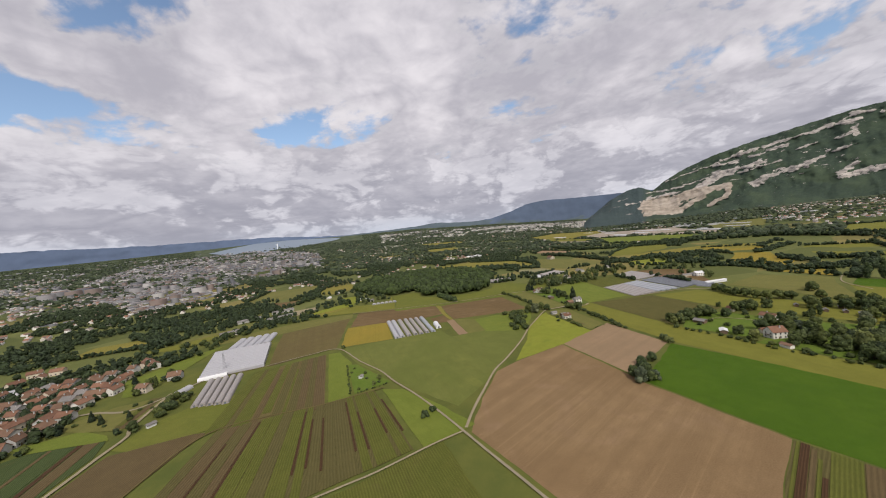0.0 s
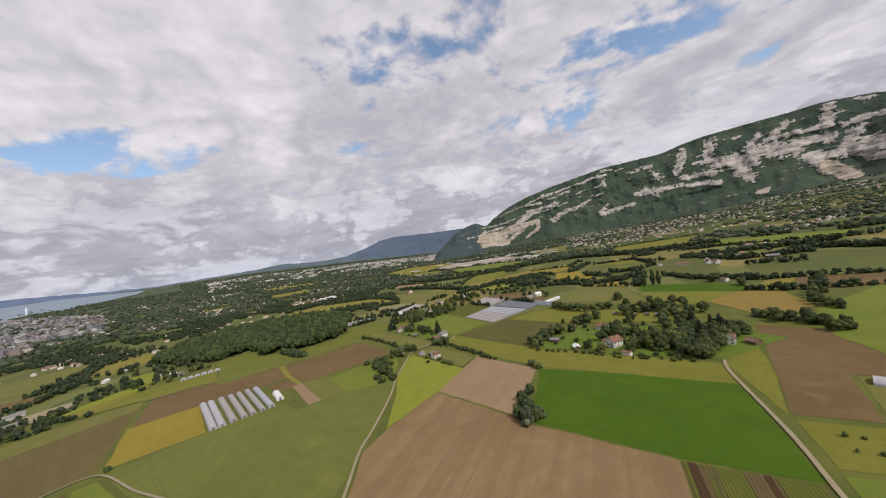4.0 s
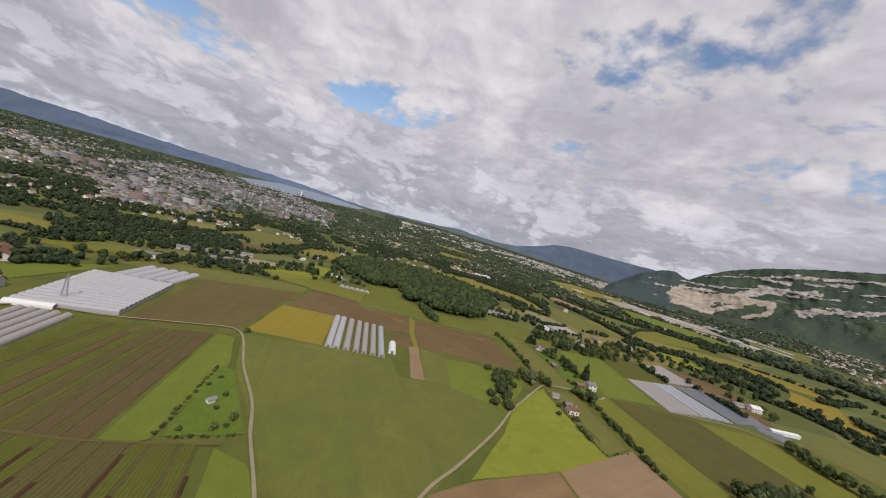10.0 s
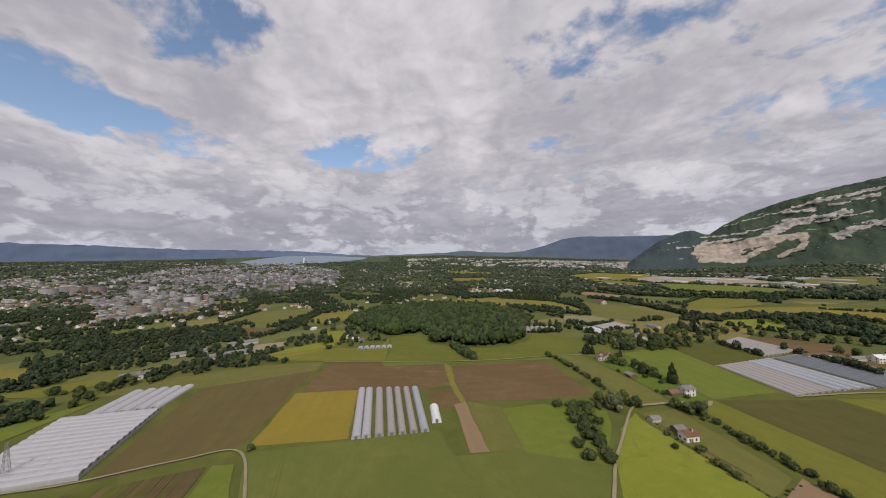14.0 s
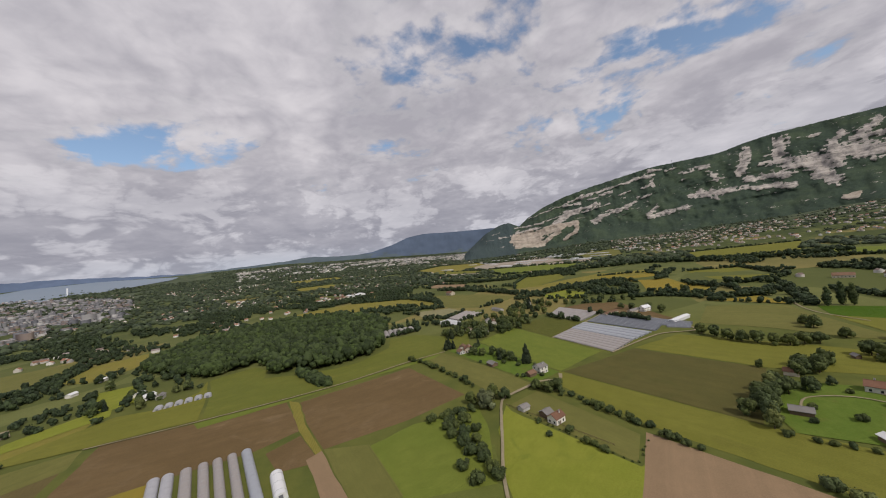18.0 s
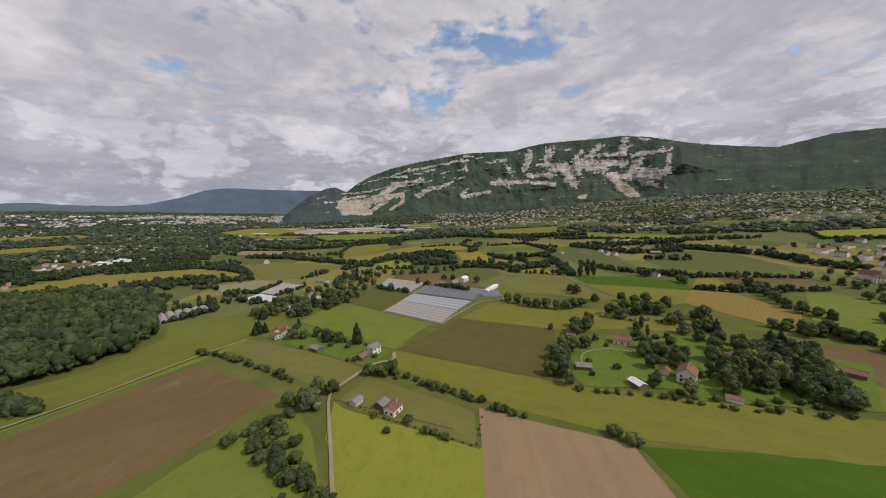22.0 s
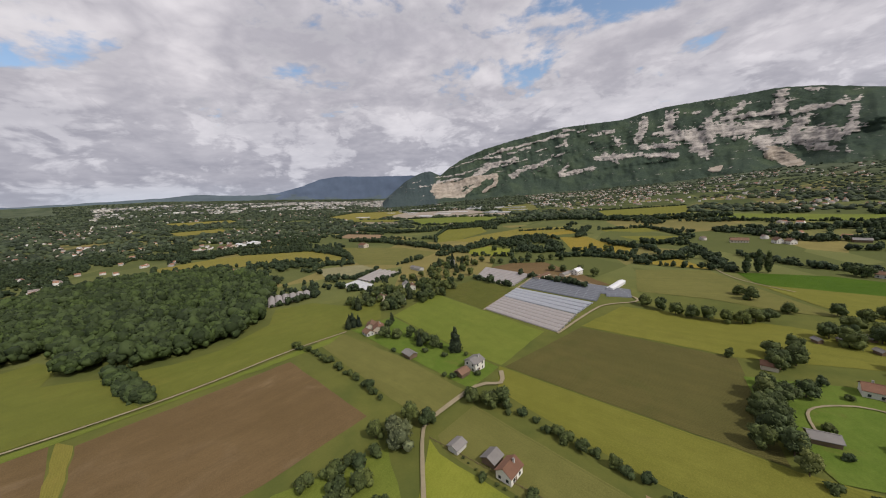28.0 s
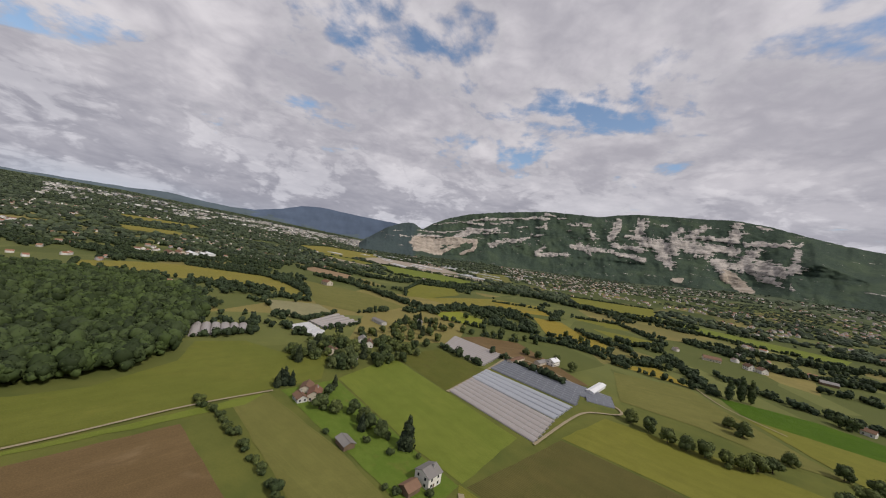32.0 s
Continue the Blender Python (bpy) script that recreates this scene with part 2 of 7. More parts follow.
M = {}
M["grass"] = None
M["meadow"] = soil("meadow_grass", lin(118, 141, 34), lin(130, 148, 44), 0.0, patch=30, third=lin(102, 127, 38))
M["big_green"] = soil("young_crop_green", lin(94, 114, 42), lin(108, 124, 52), 0.0, 0.0, 60, tracks=90, third=lin(118, 132, 54), bands=0.1)
M["deep"] = soil("deep_green_pasture", lin(96, 114, 36), lin(108, 123, 42), 0.0, 0.0, 50, third=lin(114, 124, 44), bands=0.14)
M["bright"] = soil("bright_green_crop", lin(64, 104, 10), lin(78, 116, 16), 0.5, 0.18, 40, bands=0.1)
M["fresh"] = soil("fresh_green_crop", lin(98, 124, 36), lin(112, 134, 44), 0.0, 0.0, 45, bands=0.14)
M["light"] = soil("light_green_crop", lin(108, 121, 36), lin(118, 130, 44), 0.0, 0.0, 50, tracks=42, third=lin(104, 114, 40), bands=0.14)
M["dull"] = soil("dull_green_crop", lin(102, 114, 48), lin(114, 124, 56), 0.0, 0.0, 45, tracks=42, bands=0.16)
M["pale"] = soil("pale_grey_green_crop", lin(128, 138, 88), lin(140, 150, 98), 0.0, 0.0, 45, bands=0.14)
# pale crop film, lifted so that the valley's patch of sun is partly in it
M["film_field"] = soil("crop_film_sheets", lin(172, 174, 146), lin(150, 158, 118), 9.0, 0.3, 45, bands=0.2)
M["olive"] = soil("olive_field", lin(104, 92, 54), lin(112, 102, 58), 0.0, 0.0, 55, third=lin(98, 102, 50), bands=0.2)
M["olive_dark"] = soil("dark_olive_field", lin(86, 94, 41), lin(97, 101, 46), 1.2, 0.15, 60, third=lin(78, 94, 36), bands=0.2)
M["yellow"] = soil("ripening_yellow_field", lin(158, 139, 47), lin(146, 134, 46), 0.9, 0.2, 30, tracks=18, bands=0.12)
M["orange"] = soil("ripe_orange_field", lin(150, 126, 60), lin(140, 124, 58), 0.9, 0.15, 40, bands=0.14)
M["yellow_green"] = soil("yellow_green_field", lin(122, 132, 46), lin(136, 138, 54), 0.9, 0.15, 40, bands=0.14)
M["brown"] = soil("bare_brown_soil", lin(107, 89, 54), lin(122, 102, 66), 0.0, 0.0, 50, third=lin(138, 119, 86), bands=0.2)
M["ploughed"] = soil("harrowed_brown_soil", lin(132, 108, 72), lin(148, 124, 86), 0.0, 0.0, 60, third=lin(156, 130, 98), bands=0.34)
M["tan"] = soil("dry_tan_soil", lin(158, 134, 100), lin(148, 126, 94), 0.0, 0.0, 40, bands=0.3)
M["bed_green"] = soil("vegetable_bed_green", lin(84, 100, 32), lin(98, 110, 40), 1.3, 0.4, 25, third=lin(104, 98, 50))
M["bed_olive"] = soil("vegetable_bed_olive", lin(94, 90, 48), lin(102, 96, 54), 1.5, 0.4, 25)
M["row_green"] = soil("dark_green_row_crop", lin(64, 86, 40), lin(74, 96, 46), 1.3, 0.4, 25, third=lin(86, 92, 46))
M["bed_dark"] = soil("wet_dark_furrow", lin(76, 56, 36), lin(88, 66, 42), 0.9, 0.4, 18)
M["bed_brown"] = soil("vegetable_bed_bare", lin(98, 84, 54), lin(108, 94, 60), 1.5, 0.35, 25)
M["gravel"] = soil("pale_gravel_track", lin(166, 156, 124), lin(150, 140, 108), 0.0, patch=8)
M["asphalt"] = soil("grey_farm_road", lin(160, 152, 124), lin(146, 138, 110), 0.0, patch=10)
M["lawn"] = soil("mown_lawn", lin(84, 118, 30), lin(98, 128, 40), 0.0, patch=14, third=lin(106, 116, 46))
M["leaf"] = foliage("broad_leaves", (0.056, 0.076, 0.030), (0.088, 0.114, 0.046))
M["leaf_light"] = foliage("light_leaves", (0.078, 0.100, 0.042), (0.125, 0.150, 0.066))
M["leaf_grey"] = foliage("silver_leaves", (0.075, 0.095, 0.060), (0.150, 0.175, 0.115))
M["needle"] = foliage("dark_needles", (0.022, 0.034, 0.022), (0.042, 0.058, 0.034))
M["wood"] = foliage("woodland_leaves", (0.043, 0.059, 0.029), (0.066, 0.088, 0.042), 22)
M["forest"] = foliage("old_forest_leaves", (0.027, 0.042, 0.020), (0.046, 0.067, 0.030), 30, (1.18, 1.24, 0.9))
# far leaves are bluer: some distance haze is put into their colour
M["far_wood"] = foliage("hazed_far_leaves", (0.041, 0.058, 0.040), (0.068, 0.090, 0.058), 60)
M["bark"] = plain("bark", (0.09, 0.07, 0.05), 0.95, 0.1)
M["plaster"] = plain("white_plaster", (0.74, 0.71, 0.64), 0.9, 0.15, per_object=0.08)
M["plaster_beige"] = plain("beige_plaster", (0.60, 0.53, 0.42), 0.9, 0.15, per_object=0.1)
M["plaster_grey"] = plain("grey_plaster", (0.50, 0.49, 0.46), 0.9, 0.15, per_object=0.1)
M["tile_red"] = plain("red_clay_tiles", (0.215, 0.115, 0.074), 0.85, 0.2, grain=3.0, vary=0.25, per_object=0.2)
M["tile_brown"] = plain("brown_clay_tiles", (0.19, 0.115, 0.075), 0.85, 0.2, grain=3.0, vary=0.25, per_object=0.2)
M["slate"] = plain("grey_roofing", (0.22, 0.205, 0.19), 0.7, 0.3, vary=0.2, per_object=0.15)
M["white_sheet"] = plain("white_sheet_metal", (0.70, 0.70, 0.70), 0.5, 0.4, vary=0.06)
M["timber"] = plain("weathered_timber", (0.17, 0.12, 0.08), 0.9, 0.15)
M["steel"] = plain("galvanised_steel", (0.42, 0.43, 0.44), 0.45, 0.5, 0.7)
M["film"] = plain("milky_greenhouse_film", (0.39, 0.385, 0.40), 0.45, 0.5, grain=2.0, vary=0.10)
M["film_pink"] = plain("dusty_crop_film", (0.33, 0.30, 0.28), 0.5, 0.4, grain=2.0, vary=0.12)
M["film_blue"] = plain("shiny_blue_grey_film", (0.33, 0.345, 0.375), 0.4, 0.5, grain=2.0, vary=0.10)
# white film, brighter than the rest to carry the valley's sunshine in its colour
M["film_white"] = plain("bright_white_film", (0.52, 0.52, 0.52), 0.4, 0.5, grain=2.0, vary=0.08)
M["film_dark"] = plain("dark_shade_net", (0.15, 0.16, 0.18), 0.55, 0.4, grain=2.0, vary=0.15)
M["water"] = plain("lake_water", (0.20, 0.245, 0.30), 0.55, 0.25, vary=0.04)
m_, N_, s_ = material("window_glass")
finish(N_, s_, (0.03, 0.035, 0.04), 0.08, 0.6)
M["glass"] = m_
m_, N_, s_ = material("spray")
finish(N_, s_, (0.9, 0.92, 0.95), 0.9, 0.1)
M["spray"] = m_

# open ground: grass with hay-coloured and darker patches, field-sized plots further out
m_, N_, s_ = material("open_ground")
pos = N_.n("ShaderNodeNewGeometry").outputs["Position"]
cells = N_.n("ShaderNodeTexVoronoi")
cells.inputs["Scale"].default_value = 0.009
N_.link(N_.vmath("MULTIPLY", pos, (1.0, 0.6, 0.0)), cells.inputs["Vector"])
hue = N_.separate(cells.outputs["Color"])
near = N_.mix(N_.ramp(N_.noise(pos, 0.03, 6, 0.6), 0.3, 0.7), lin(86, 104, 40), lin(110, 122, 48))
plots = N_.mix(N_.ramp(hue[0], 0.2, 0.8), (0.105, 0.116, 0.036), (0.160, 0.168, 0.056))
plots = N_.mix(N_.ramp(hue[1], 0.72, 0.78), plots, lin(150, 138, 78))
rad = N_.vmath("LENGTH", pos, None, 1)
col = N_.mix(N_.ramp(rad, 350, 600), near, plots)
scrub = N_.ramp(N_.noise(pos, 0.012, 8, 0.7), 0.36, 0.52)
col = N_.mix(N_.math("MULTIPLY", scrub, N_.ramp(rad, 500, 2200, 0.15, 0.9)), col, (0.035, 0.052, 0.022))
# beyond 2100 m all ground turns darker grey-green, by distance alone
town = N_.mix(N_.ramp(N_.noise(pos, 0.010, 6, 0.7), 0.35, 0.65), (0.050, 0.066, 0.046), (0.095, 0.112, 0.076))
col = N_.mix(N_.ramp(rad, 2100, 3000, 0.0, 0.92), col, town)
grain = N_.noise(pos, 0.9, 8, 0.75)
col = N_.mix(N_.ramp(grain, 0.35, 0.7, 0.0, 0.4), col, lin(84, 104, 40))
finish(N_, s_, col, 0.95, 0.1, 0.0, grain, 0.5, 0.3)
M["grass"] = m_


# ---- mesh helpers ----
def mesh_np(name, verts, tris, mat, uv=None):
    """One mesh from arrays of corners and triangles."""
    me = bpy.data.meshes.new(name)
    verts, tris = np.asarray(verts, np.float32), np.asarray(tris, np.int32)
    me.vertices.add(len(verts))
    me.vertices.foreach_set("co", verts.ravel())
    me.loops.add(tris.size)
    me.loops.foreach_set("vertex_index", tris.ravel())
    me.polygons.add(len(tris))
    me.polygons.foreach_set("loop_start", np.arange(0, tris.size, tris.shape[1], dtype=np.int32))
    me.update(calc_edges=True)
    if mat:
        me.materials.append(mat)
    return me


def mesh_bm(name, bm, mat):
    me = bpy.data.meshes.new(name)
    bmesh.ops.recalc_face_normals(bm, faces=bm.faces)
    bm.to_mesh(me)
    bm.free()
    if mat:
        me.materials.append(mat)
    return me


def part(name, bm, mat, parent, label=""):
    me = bm if isinstance(bm, bpy.types.Mesh) else mesh_bm(name, bm, mat)
    ob = new(name, me)
    ob.parent = parent
    if label:
        tagged(ob, label)
    return ob


def box(bm, cx, cy, cz, sx, sy, sz, bevel=0.0):
    r = bmesh.ops.create_cube(bm, size=1.0, matrix=Matrix.Translation((cx, cy, cz)) @ Matrix.Diagonal((sx, sy, sz, 1)))
    if bevel:
        edges = list({e for v in r["verts"] for e in v.link_edges})
        bmesh.ops.bevel(bm, geom=edges, offset=bevel, segments=1, affect="EDGES")
    return bm


def boxed(*a, bevel=0.0):
    return box(bmesh.new(), *a, bevel=bevel)


def inside(p, poly):
    x, y = p
    hit = False
    for (x0, y0), (x1, y1) in zip(poly, poly[1:] + poly[:1]):
        if (y0 > y) != (y1 > y) and x < (x1 - x0) * (y - y0) / (y1 - y0) + x0:
            hit = not hit
    return hit


EYE_H, NEAR_R, FAR_R = 105.0, 3100.0, 1650.0
S = 1.2  # metres for each unit of the plan


def draw_in(x, y, z=0.0):
    """Far things are drawn in towards the middle along the line of sight, so that the whole basin fits."""
    r = math.hypot(x, y)
    if r <= NEAR_R:
        return x, y, z
    q = (NEAR_R + FAR_R * (1 - math.exp(-(r - NEAR_R) / FAR_R))) / r
    return x * q, y * q, EYE_H - (EYE_H - z) * q


def table(pairs, a):
    """The value at a of a line through pairs."""
    if a <= pairs[0][0]:
        return pairs[0][1]
    for (a0, e0), (a1, e1) in zip(pairs, pairs[1:]):
        if a <= a1:
            f = (a - a0) / (a1 - a0)
            return e0 + (e1 - e0) * f
    return pairs[-1][1]


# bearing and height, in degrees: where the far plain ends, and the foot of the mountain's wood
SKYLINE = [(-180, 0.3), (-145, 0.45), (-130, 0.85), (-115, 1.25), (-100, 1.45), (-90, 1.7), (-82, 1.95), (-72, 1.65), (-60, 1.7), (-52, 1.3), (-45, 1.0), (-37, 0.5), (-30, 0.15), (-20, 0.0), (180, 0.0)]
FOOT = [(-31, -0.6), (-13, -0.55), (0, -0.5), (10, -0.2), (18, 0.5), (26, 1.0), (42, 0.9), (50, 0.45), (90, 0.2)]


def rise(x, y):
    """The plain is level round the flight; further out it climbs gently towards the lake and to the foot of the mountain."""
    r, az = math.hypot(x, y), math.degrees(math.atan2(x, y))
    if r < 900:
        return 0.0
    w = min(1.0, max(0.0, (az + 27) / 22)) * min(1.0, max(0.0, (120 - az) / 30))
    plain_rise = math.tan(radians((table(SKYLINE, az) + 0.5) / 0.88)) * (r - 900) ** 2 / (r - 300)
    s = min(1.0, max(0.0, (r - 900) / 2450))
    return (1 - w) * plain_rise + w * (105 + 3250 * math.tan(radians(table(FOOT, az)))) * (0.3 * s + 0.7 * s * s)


rng = random.Random(7)

# ---- ground ----
rings = [60, 130, 220, 320, 450, 600, 800, 1000, 1250, 1450, 1650, 1850, 2100, 2350, 2600, 2900, 3100, 3600, 4300, 5200, 6500, 8500, 11000]
gv, gt, SEG = [], [], 180
for r in rings:
    for i in range(SEG):
        a = 2 * math.pi * i / SEG
        x, y = r * math.sin(a), r * math.cos(a)
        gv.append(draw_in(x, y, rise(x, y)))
for k in range(len(rings) - 1):
    for i in range(SEG):
        j = (i + 1) % SEG
        a, b, c, d = k * SEG + i, k * SEG + j, (k + 1) * SEG + j, (k + 1) * SEG + i
        gt.append((a, c, b))
        gt.append((a, d, c))
for i in range(SEG):
    gt.append((len(gv), i, (i + 1) % SEG))
gv.append((0.0, 0.0, 0.0))
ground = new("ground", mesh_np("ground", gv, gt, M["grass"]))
tagged(ground, "wide green farmland plain with grass and plots", "ground", kind="structure")

FIELDS, LAYER = [], [0.05]


def field(kind, label, pts, edge=0, z=None, name="field", category="field", rough_edge=1.0):
    """A field as its own sheet. edge: the side along which its rows run."""
    LAYER[0] += 0.004
    pts = [(x * S, y * S) for x, y in pts]
    h = LAYER[0] if z is None else z
    p0, p1 = Vector((*pts[edge], 0)), Vector((*pts[(edge + 1) % len(pts)], 0))
    d = (p1 - p0).normalized()
    n = Vector((-d.y, d.x, 0))
    rim = []
    for (x0, y0), (x1, y1) in zip(pts, pts[1:] + pts[:1]):
        steps = max(1, int(math.hypot(x1 - x0, y1 - y0) / 9))
        for k in range(steps):
            f = k / steps
            x, y = x0 + (x1 - x0) * f, y0 + (y1 - y0) * f
            w = rough_edge if k else 0
            rim.append((x + w * noise.noise((x * 0.11, y * 0.11, 1)), y + w * noise.noise((x * 0.11, y * 0.11, 5))))
    bm = bmesh.new()
    uv = bm.loops.layers.uv.new("plan")
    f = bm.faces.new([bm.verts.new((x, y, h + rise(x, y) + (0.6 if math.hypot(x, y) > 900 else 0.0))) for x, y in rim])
    f.normal_update()
    if f.normal.z < 0:
        f.normal_flip()
    bmesh.ops.triangulate(bm, faces=[f])
    for face in bm.faces:
        for lp in face.loops:
            c = lp.vert.co - p0
            lp[uv].uv = (c.x * n.x + c.y * n.y, c.x * d.x + c.y * d.y)
    me = bpy.data.meshes.new(name)
    bm.to_mesh(me)
    bm.free()
    me.materials.append(M[kind])
    ob = tagged(new(name, me), label, category, kind="structure")
    FIELDS.append(pts)
    return ob


def lerp(a, b, f):
    return a[0] + (b[0] - a[0]) * f, a[1] + (b[1] - a[1]) * f


def beds(owner, quad, rows):
    """Raised beds across a quad (a, b, c, d): strips from side a-d to side b-c, each (from, to, material, start, end)."""
    a, b, c, d = ((x * S, y * S) for x, y in quad)
    for u0, u1, kind, v0, v1 in rows:
        l0, l1, h0, h1 = lerp(a, b, u0), lerp(a, b, u1), lerp(d, c, u0), lerp(d, c, u1)
        q = [lerp(l0, h0, v0), lerp(l1, h1, v0), lerp(l1, h1, v1), lerp(l0, h0, v1)]
        bm = bmesh.new()
        uv = bm.loops.layers.uv.new("plan")
        z = LAYER[0]
        rim = z + (0.20 if kind == "bed_dark" else 0.16)
        top = [bm.verts.new((x, y, rim)) for x, y in q]
        low = [bm.verts.new((x, y, z)) for x, y in q]
        bm.faces.new(top)
        for i in range(4):
            bm.faces.new((low[i], low[(i + 1) % 4], top[(i + 1) % 4], top[i]))
        bmesh.ops.recalc_face_normals(bm, faces=bm.faces)
        dv = (Vector((*q[3], 0)) - Vector((*q[0], 0))).normalized()
        nv = Vector((-dv.y, dv.x, 0))
        for face in bm.faces:
            for lp in face.loops:
                co = lp.vert.co - Vector((*q[0], 0))
                lp[uv].uv = (co.dot(nv), co.dot(dv))
        me = bpy.data.meshes.new("bed")
        bm.to_mesh(me)
        bm.free()
        me.materials.append(M[kind])
        part("bed", me, None, owner)


def road(label, pts, width, kind="gravel", name="road"):
    """A track along a line of points, rounded at the bends."""
    LAYER[0] += 0.004
    pts = [(x * S, y * S) for x, y in pts]
    line = []
    n = len(pts)
    for i in range(n - 1):
        p = [Vector(pts[max(0, min(n - 1, i + k))]) for k in (-1, 0, 1, 2)]
        steps = max(2, int((p[2] - p[1]).length / 4))
        for s in range(steps):
            t = s / steps
            line.append(0.5 * (2 * p[1] + (p[2] - p[0]) * t + (2 * p[0] - 5 * p[1] + 4 * p[2] - p[3]) * t * t + (3 * p[1] - p[0] - 3 * p[2] + p[3]) * t ** 3))
    line.append(Vector(pts[-1]))
    bm = bmesh.new()
    uv = bm.loops.layers.uv.new("plan")
    rows, dist = [], 0.0
    for i, p in enumerate(line):
        d = (line[min(i + 1, len(line) - 1)] - line[max(i - 1, 0)]).normalized()
        nn = Vector((-d.y, d.x))
        w = width / 2 * (1 + 0.15 * noise.noise((p.x * 0.1, p.y * 0.1, 3)))
        dist += (p - line[i - 1]).length if i else 0
        row = []
        for k in (-1, -0.35, 0.35, 1):
            q = p + nn * w * k
            row.append((bm.verts.new((q.x, q.y, 0.24 + LAYER[0] + (0.06 if abs(k) < 0.5 else 0))), (k * w, dist)))
        rows.append(row)
    for a, b in zip(rows, rows[1:]):
        for k in range(3):
            quad = (a[k], a[k + 1], b[k + 1], b[k])
            f = bm.faces.new([v for v, _ in quad])
            for lp, (_, c) in zip(f.loops, quad):
                lp[uv].uv = c
    me = mesh_bm(name, bm, M[kind])
    ob = tagged(new(name, me), label, "road", kind="structure")
    ROADS.append([tuple(p) for p in line])
    return ob


ROADS = []

# ---- fields round the flight ----
field("big_green", "large even green crop field with faint tramlines", [(-186.6, -15.8), (-171.6, 29.7), (-156.4, 72), (-131.6, 66.6), (-125.8, 78.6), (-120.3, 96.5), (-125.8, 108.9), (-102.7, 140.2), (-76.5, 100.6), (-44, 34.8), (-31.2, -3.7), (-72.7, -12), (-91.7, -13.1), (-141.4, -19)], 2)
field("fresh", "fresh green plot beside the bushes", [(-158.5, 116.2), (-150.5, 141.4), (-125.7, 168.8), (-110.5, 150.5), (-90.8, 117.8), (-117.2, 95.5)], 0)
field("yellow", "ripening yellow field beside plastic tunnels", [(-192.8, -14.6), (-255.1, 13.4), (-237.7, 53.1), (-173.7, 28.7)], 0)
field("olive", "olive brown bare field beside a greenhouse", [(-196.2, -74.4), (-265.1, -56.3), (-304.4, -44.3), (-301.1, 33.5), (-257.3, 11.4), (-194.9, -17.8)], 0)
field("brown", "bare reddish brown soil field", [(-256, 16.4), (-319.7, 51.3), (-257.5, 132.2), (-209, 112.5), (-213.7, 88.8), (-235.5, 54.1)], 1)
field("dull", "dull green crop band along a field path", [(-325.7, -105.4), (-347.4, -108.8), (-345.6, -9.1), (-323.9, 45.1), (-301, 35.5), (-305.4, -44.3)], 1)
field("brown", "bare brown soil field with pale dry patches", [(-246.5, 135.3), (-213.1, 211.4), (-143, 181.9), (-156.6, 143.5), (-178.7, 105.1), (-212.5, 118.3)], 0)
field("yellow_green", "narrow grass strip between two bare fields", [(-257.4, 134.1), (-247.4, 135.3), (-212.5, 117.3), (-178.7, 104), (-176.4, 99.8), (-209.9, 111.4)], 1)
field("brown", "small bare plot behind field tunnels", [(-205.2, 90.2), (-203.6, 108.7), (-177.4, 99.8), (-175.1, 93.5), (-183.6, 84.3)], 0)
field("tan", "narrow strip of bare soil", [(-179.2, 95.7), (-178.7, 104), (-125.9, 81.7), (-129.8, 73.6)], 1)
field("dull", "small dull green plot", [(-178.7, 105.1), (-159.6, 117.4), (-120.3, 97.6), (-125.9, 81.7)], 1)
field("meadow", "sunlit yellow green meadow with mown edges", [(-112.9, 176.8), (-107, 171.4), (-45.6, 147.7), (-35.9, 162.7), (-43.1, 113.5), (-49.2, 61), (-71.5, 98.8), (-89.6, 122), (-106.2, 151.9)], 3)
field("dull", "fenced house meadow of short grass", [(-110.7, 179.3), (-102.5, 199.9), (-47.3, 170.5), (-46.6, 149.6), (-105.8, 173.2)], 1)
field("ploughed", "large harrowed brown field with long furrows", [(-48.2, 61), (-43.8, 106.5), (15.8, 86.3), (24, 82.5), (83.6, 69.8), (90.6, -6.5), (57, -18.5), (-8, -14), (-17, -4), (-33, 19), (-47, 41)], 4)
field("tan", "lighter harrowed field corner", [(-43.6, 108.1), (-45.3, 173.2), (10.3, 151.7), (15.9, 88.1)], 0)
field("bright", "bright deep green crop field", [(12.6, 151), (114, 145), (119.5, 97), (121, 68.5), (84, 71), (25, 84), (21.4, 100.7)], 0)
field("light", "long light green crop strip", [(-98.8, 234), (-2.6, 193.9), (114.3, 167.5), (116.2, 140), (13.2, 154.7), (-35.1, 175.5), (-45.3, 180.2), (-95, 212.6)], 0)
VEG = [(84, 69.5), (120.5, 67), (123.5, 8), (91, -6)]
veg = field("bed_olive", "vegetable field with green and dark beds", VEG, 1)
beds(veg, VEG, [(0.02, 0.05, "bed_green", 0, 1), (0.055, 0.12, "bed_dark", 0, 1), (0.13, 0.17, "bed_brown", 0.03, 0.8), (0.18, 0.21, "bed_green", 0.1, 0.9), (0.215, 0.25, "bed_dark", 0.25, 0.85),
                (0.26, 0.46, "bed_green", 0, 0.95), (0.47, 0.60, "bed_brown", 0, 0.9), (0.54, 0.58, "bed_dark", 0.55, 0.95), (0.61, 0.66, "bed_dark", 0, 0.35), (0.62, 0.67, "bed_brown", 0.37, 0.95), (0.69, 0.97, "bed_green", 0, 1)])
field("fresh", "light green meadow beside a farm road", [(126.5, 73.7), (175.6, 76.4), (173.6, -4.2), (140.5, 13.9), (133.5, 14.7), (126.8, 30.1)], 0)
field("light", "orchard meadow with small young trees", [(126, 107.3), (213.3, 103.7), (205.9, 77.6), (126.7, 77)], 0)
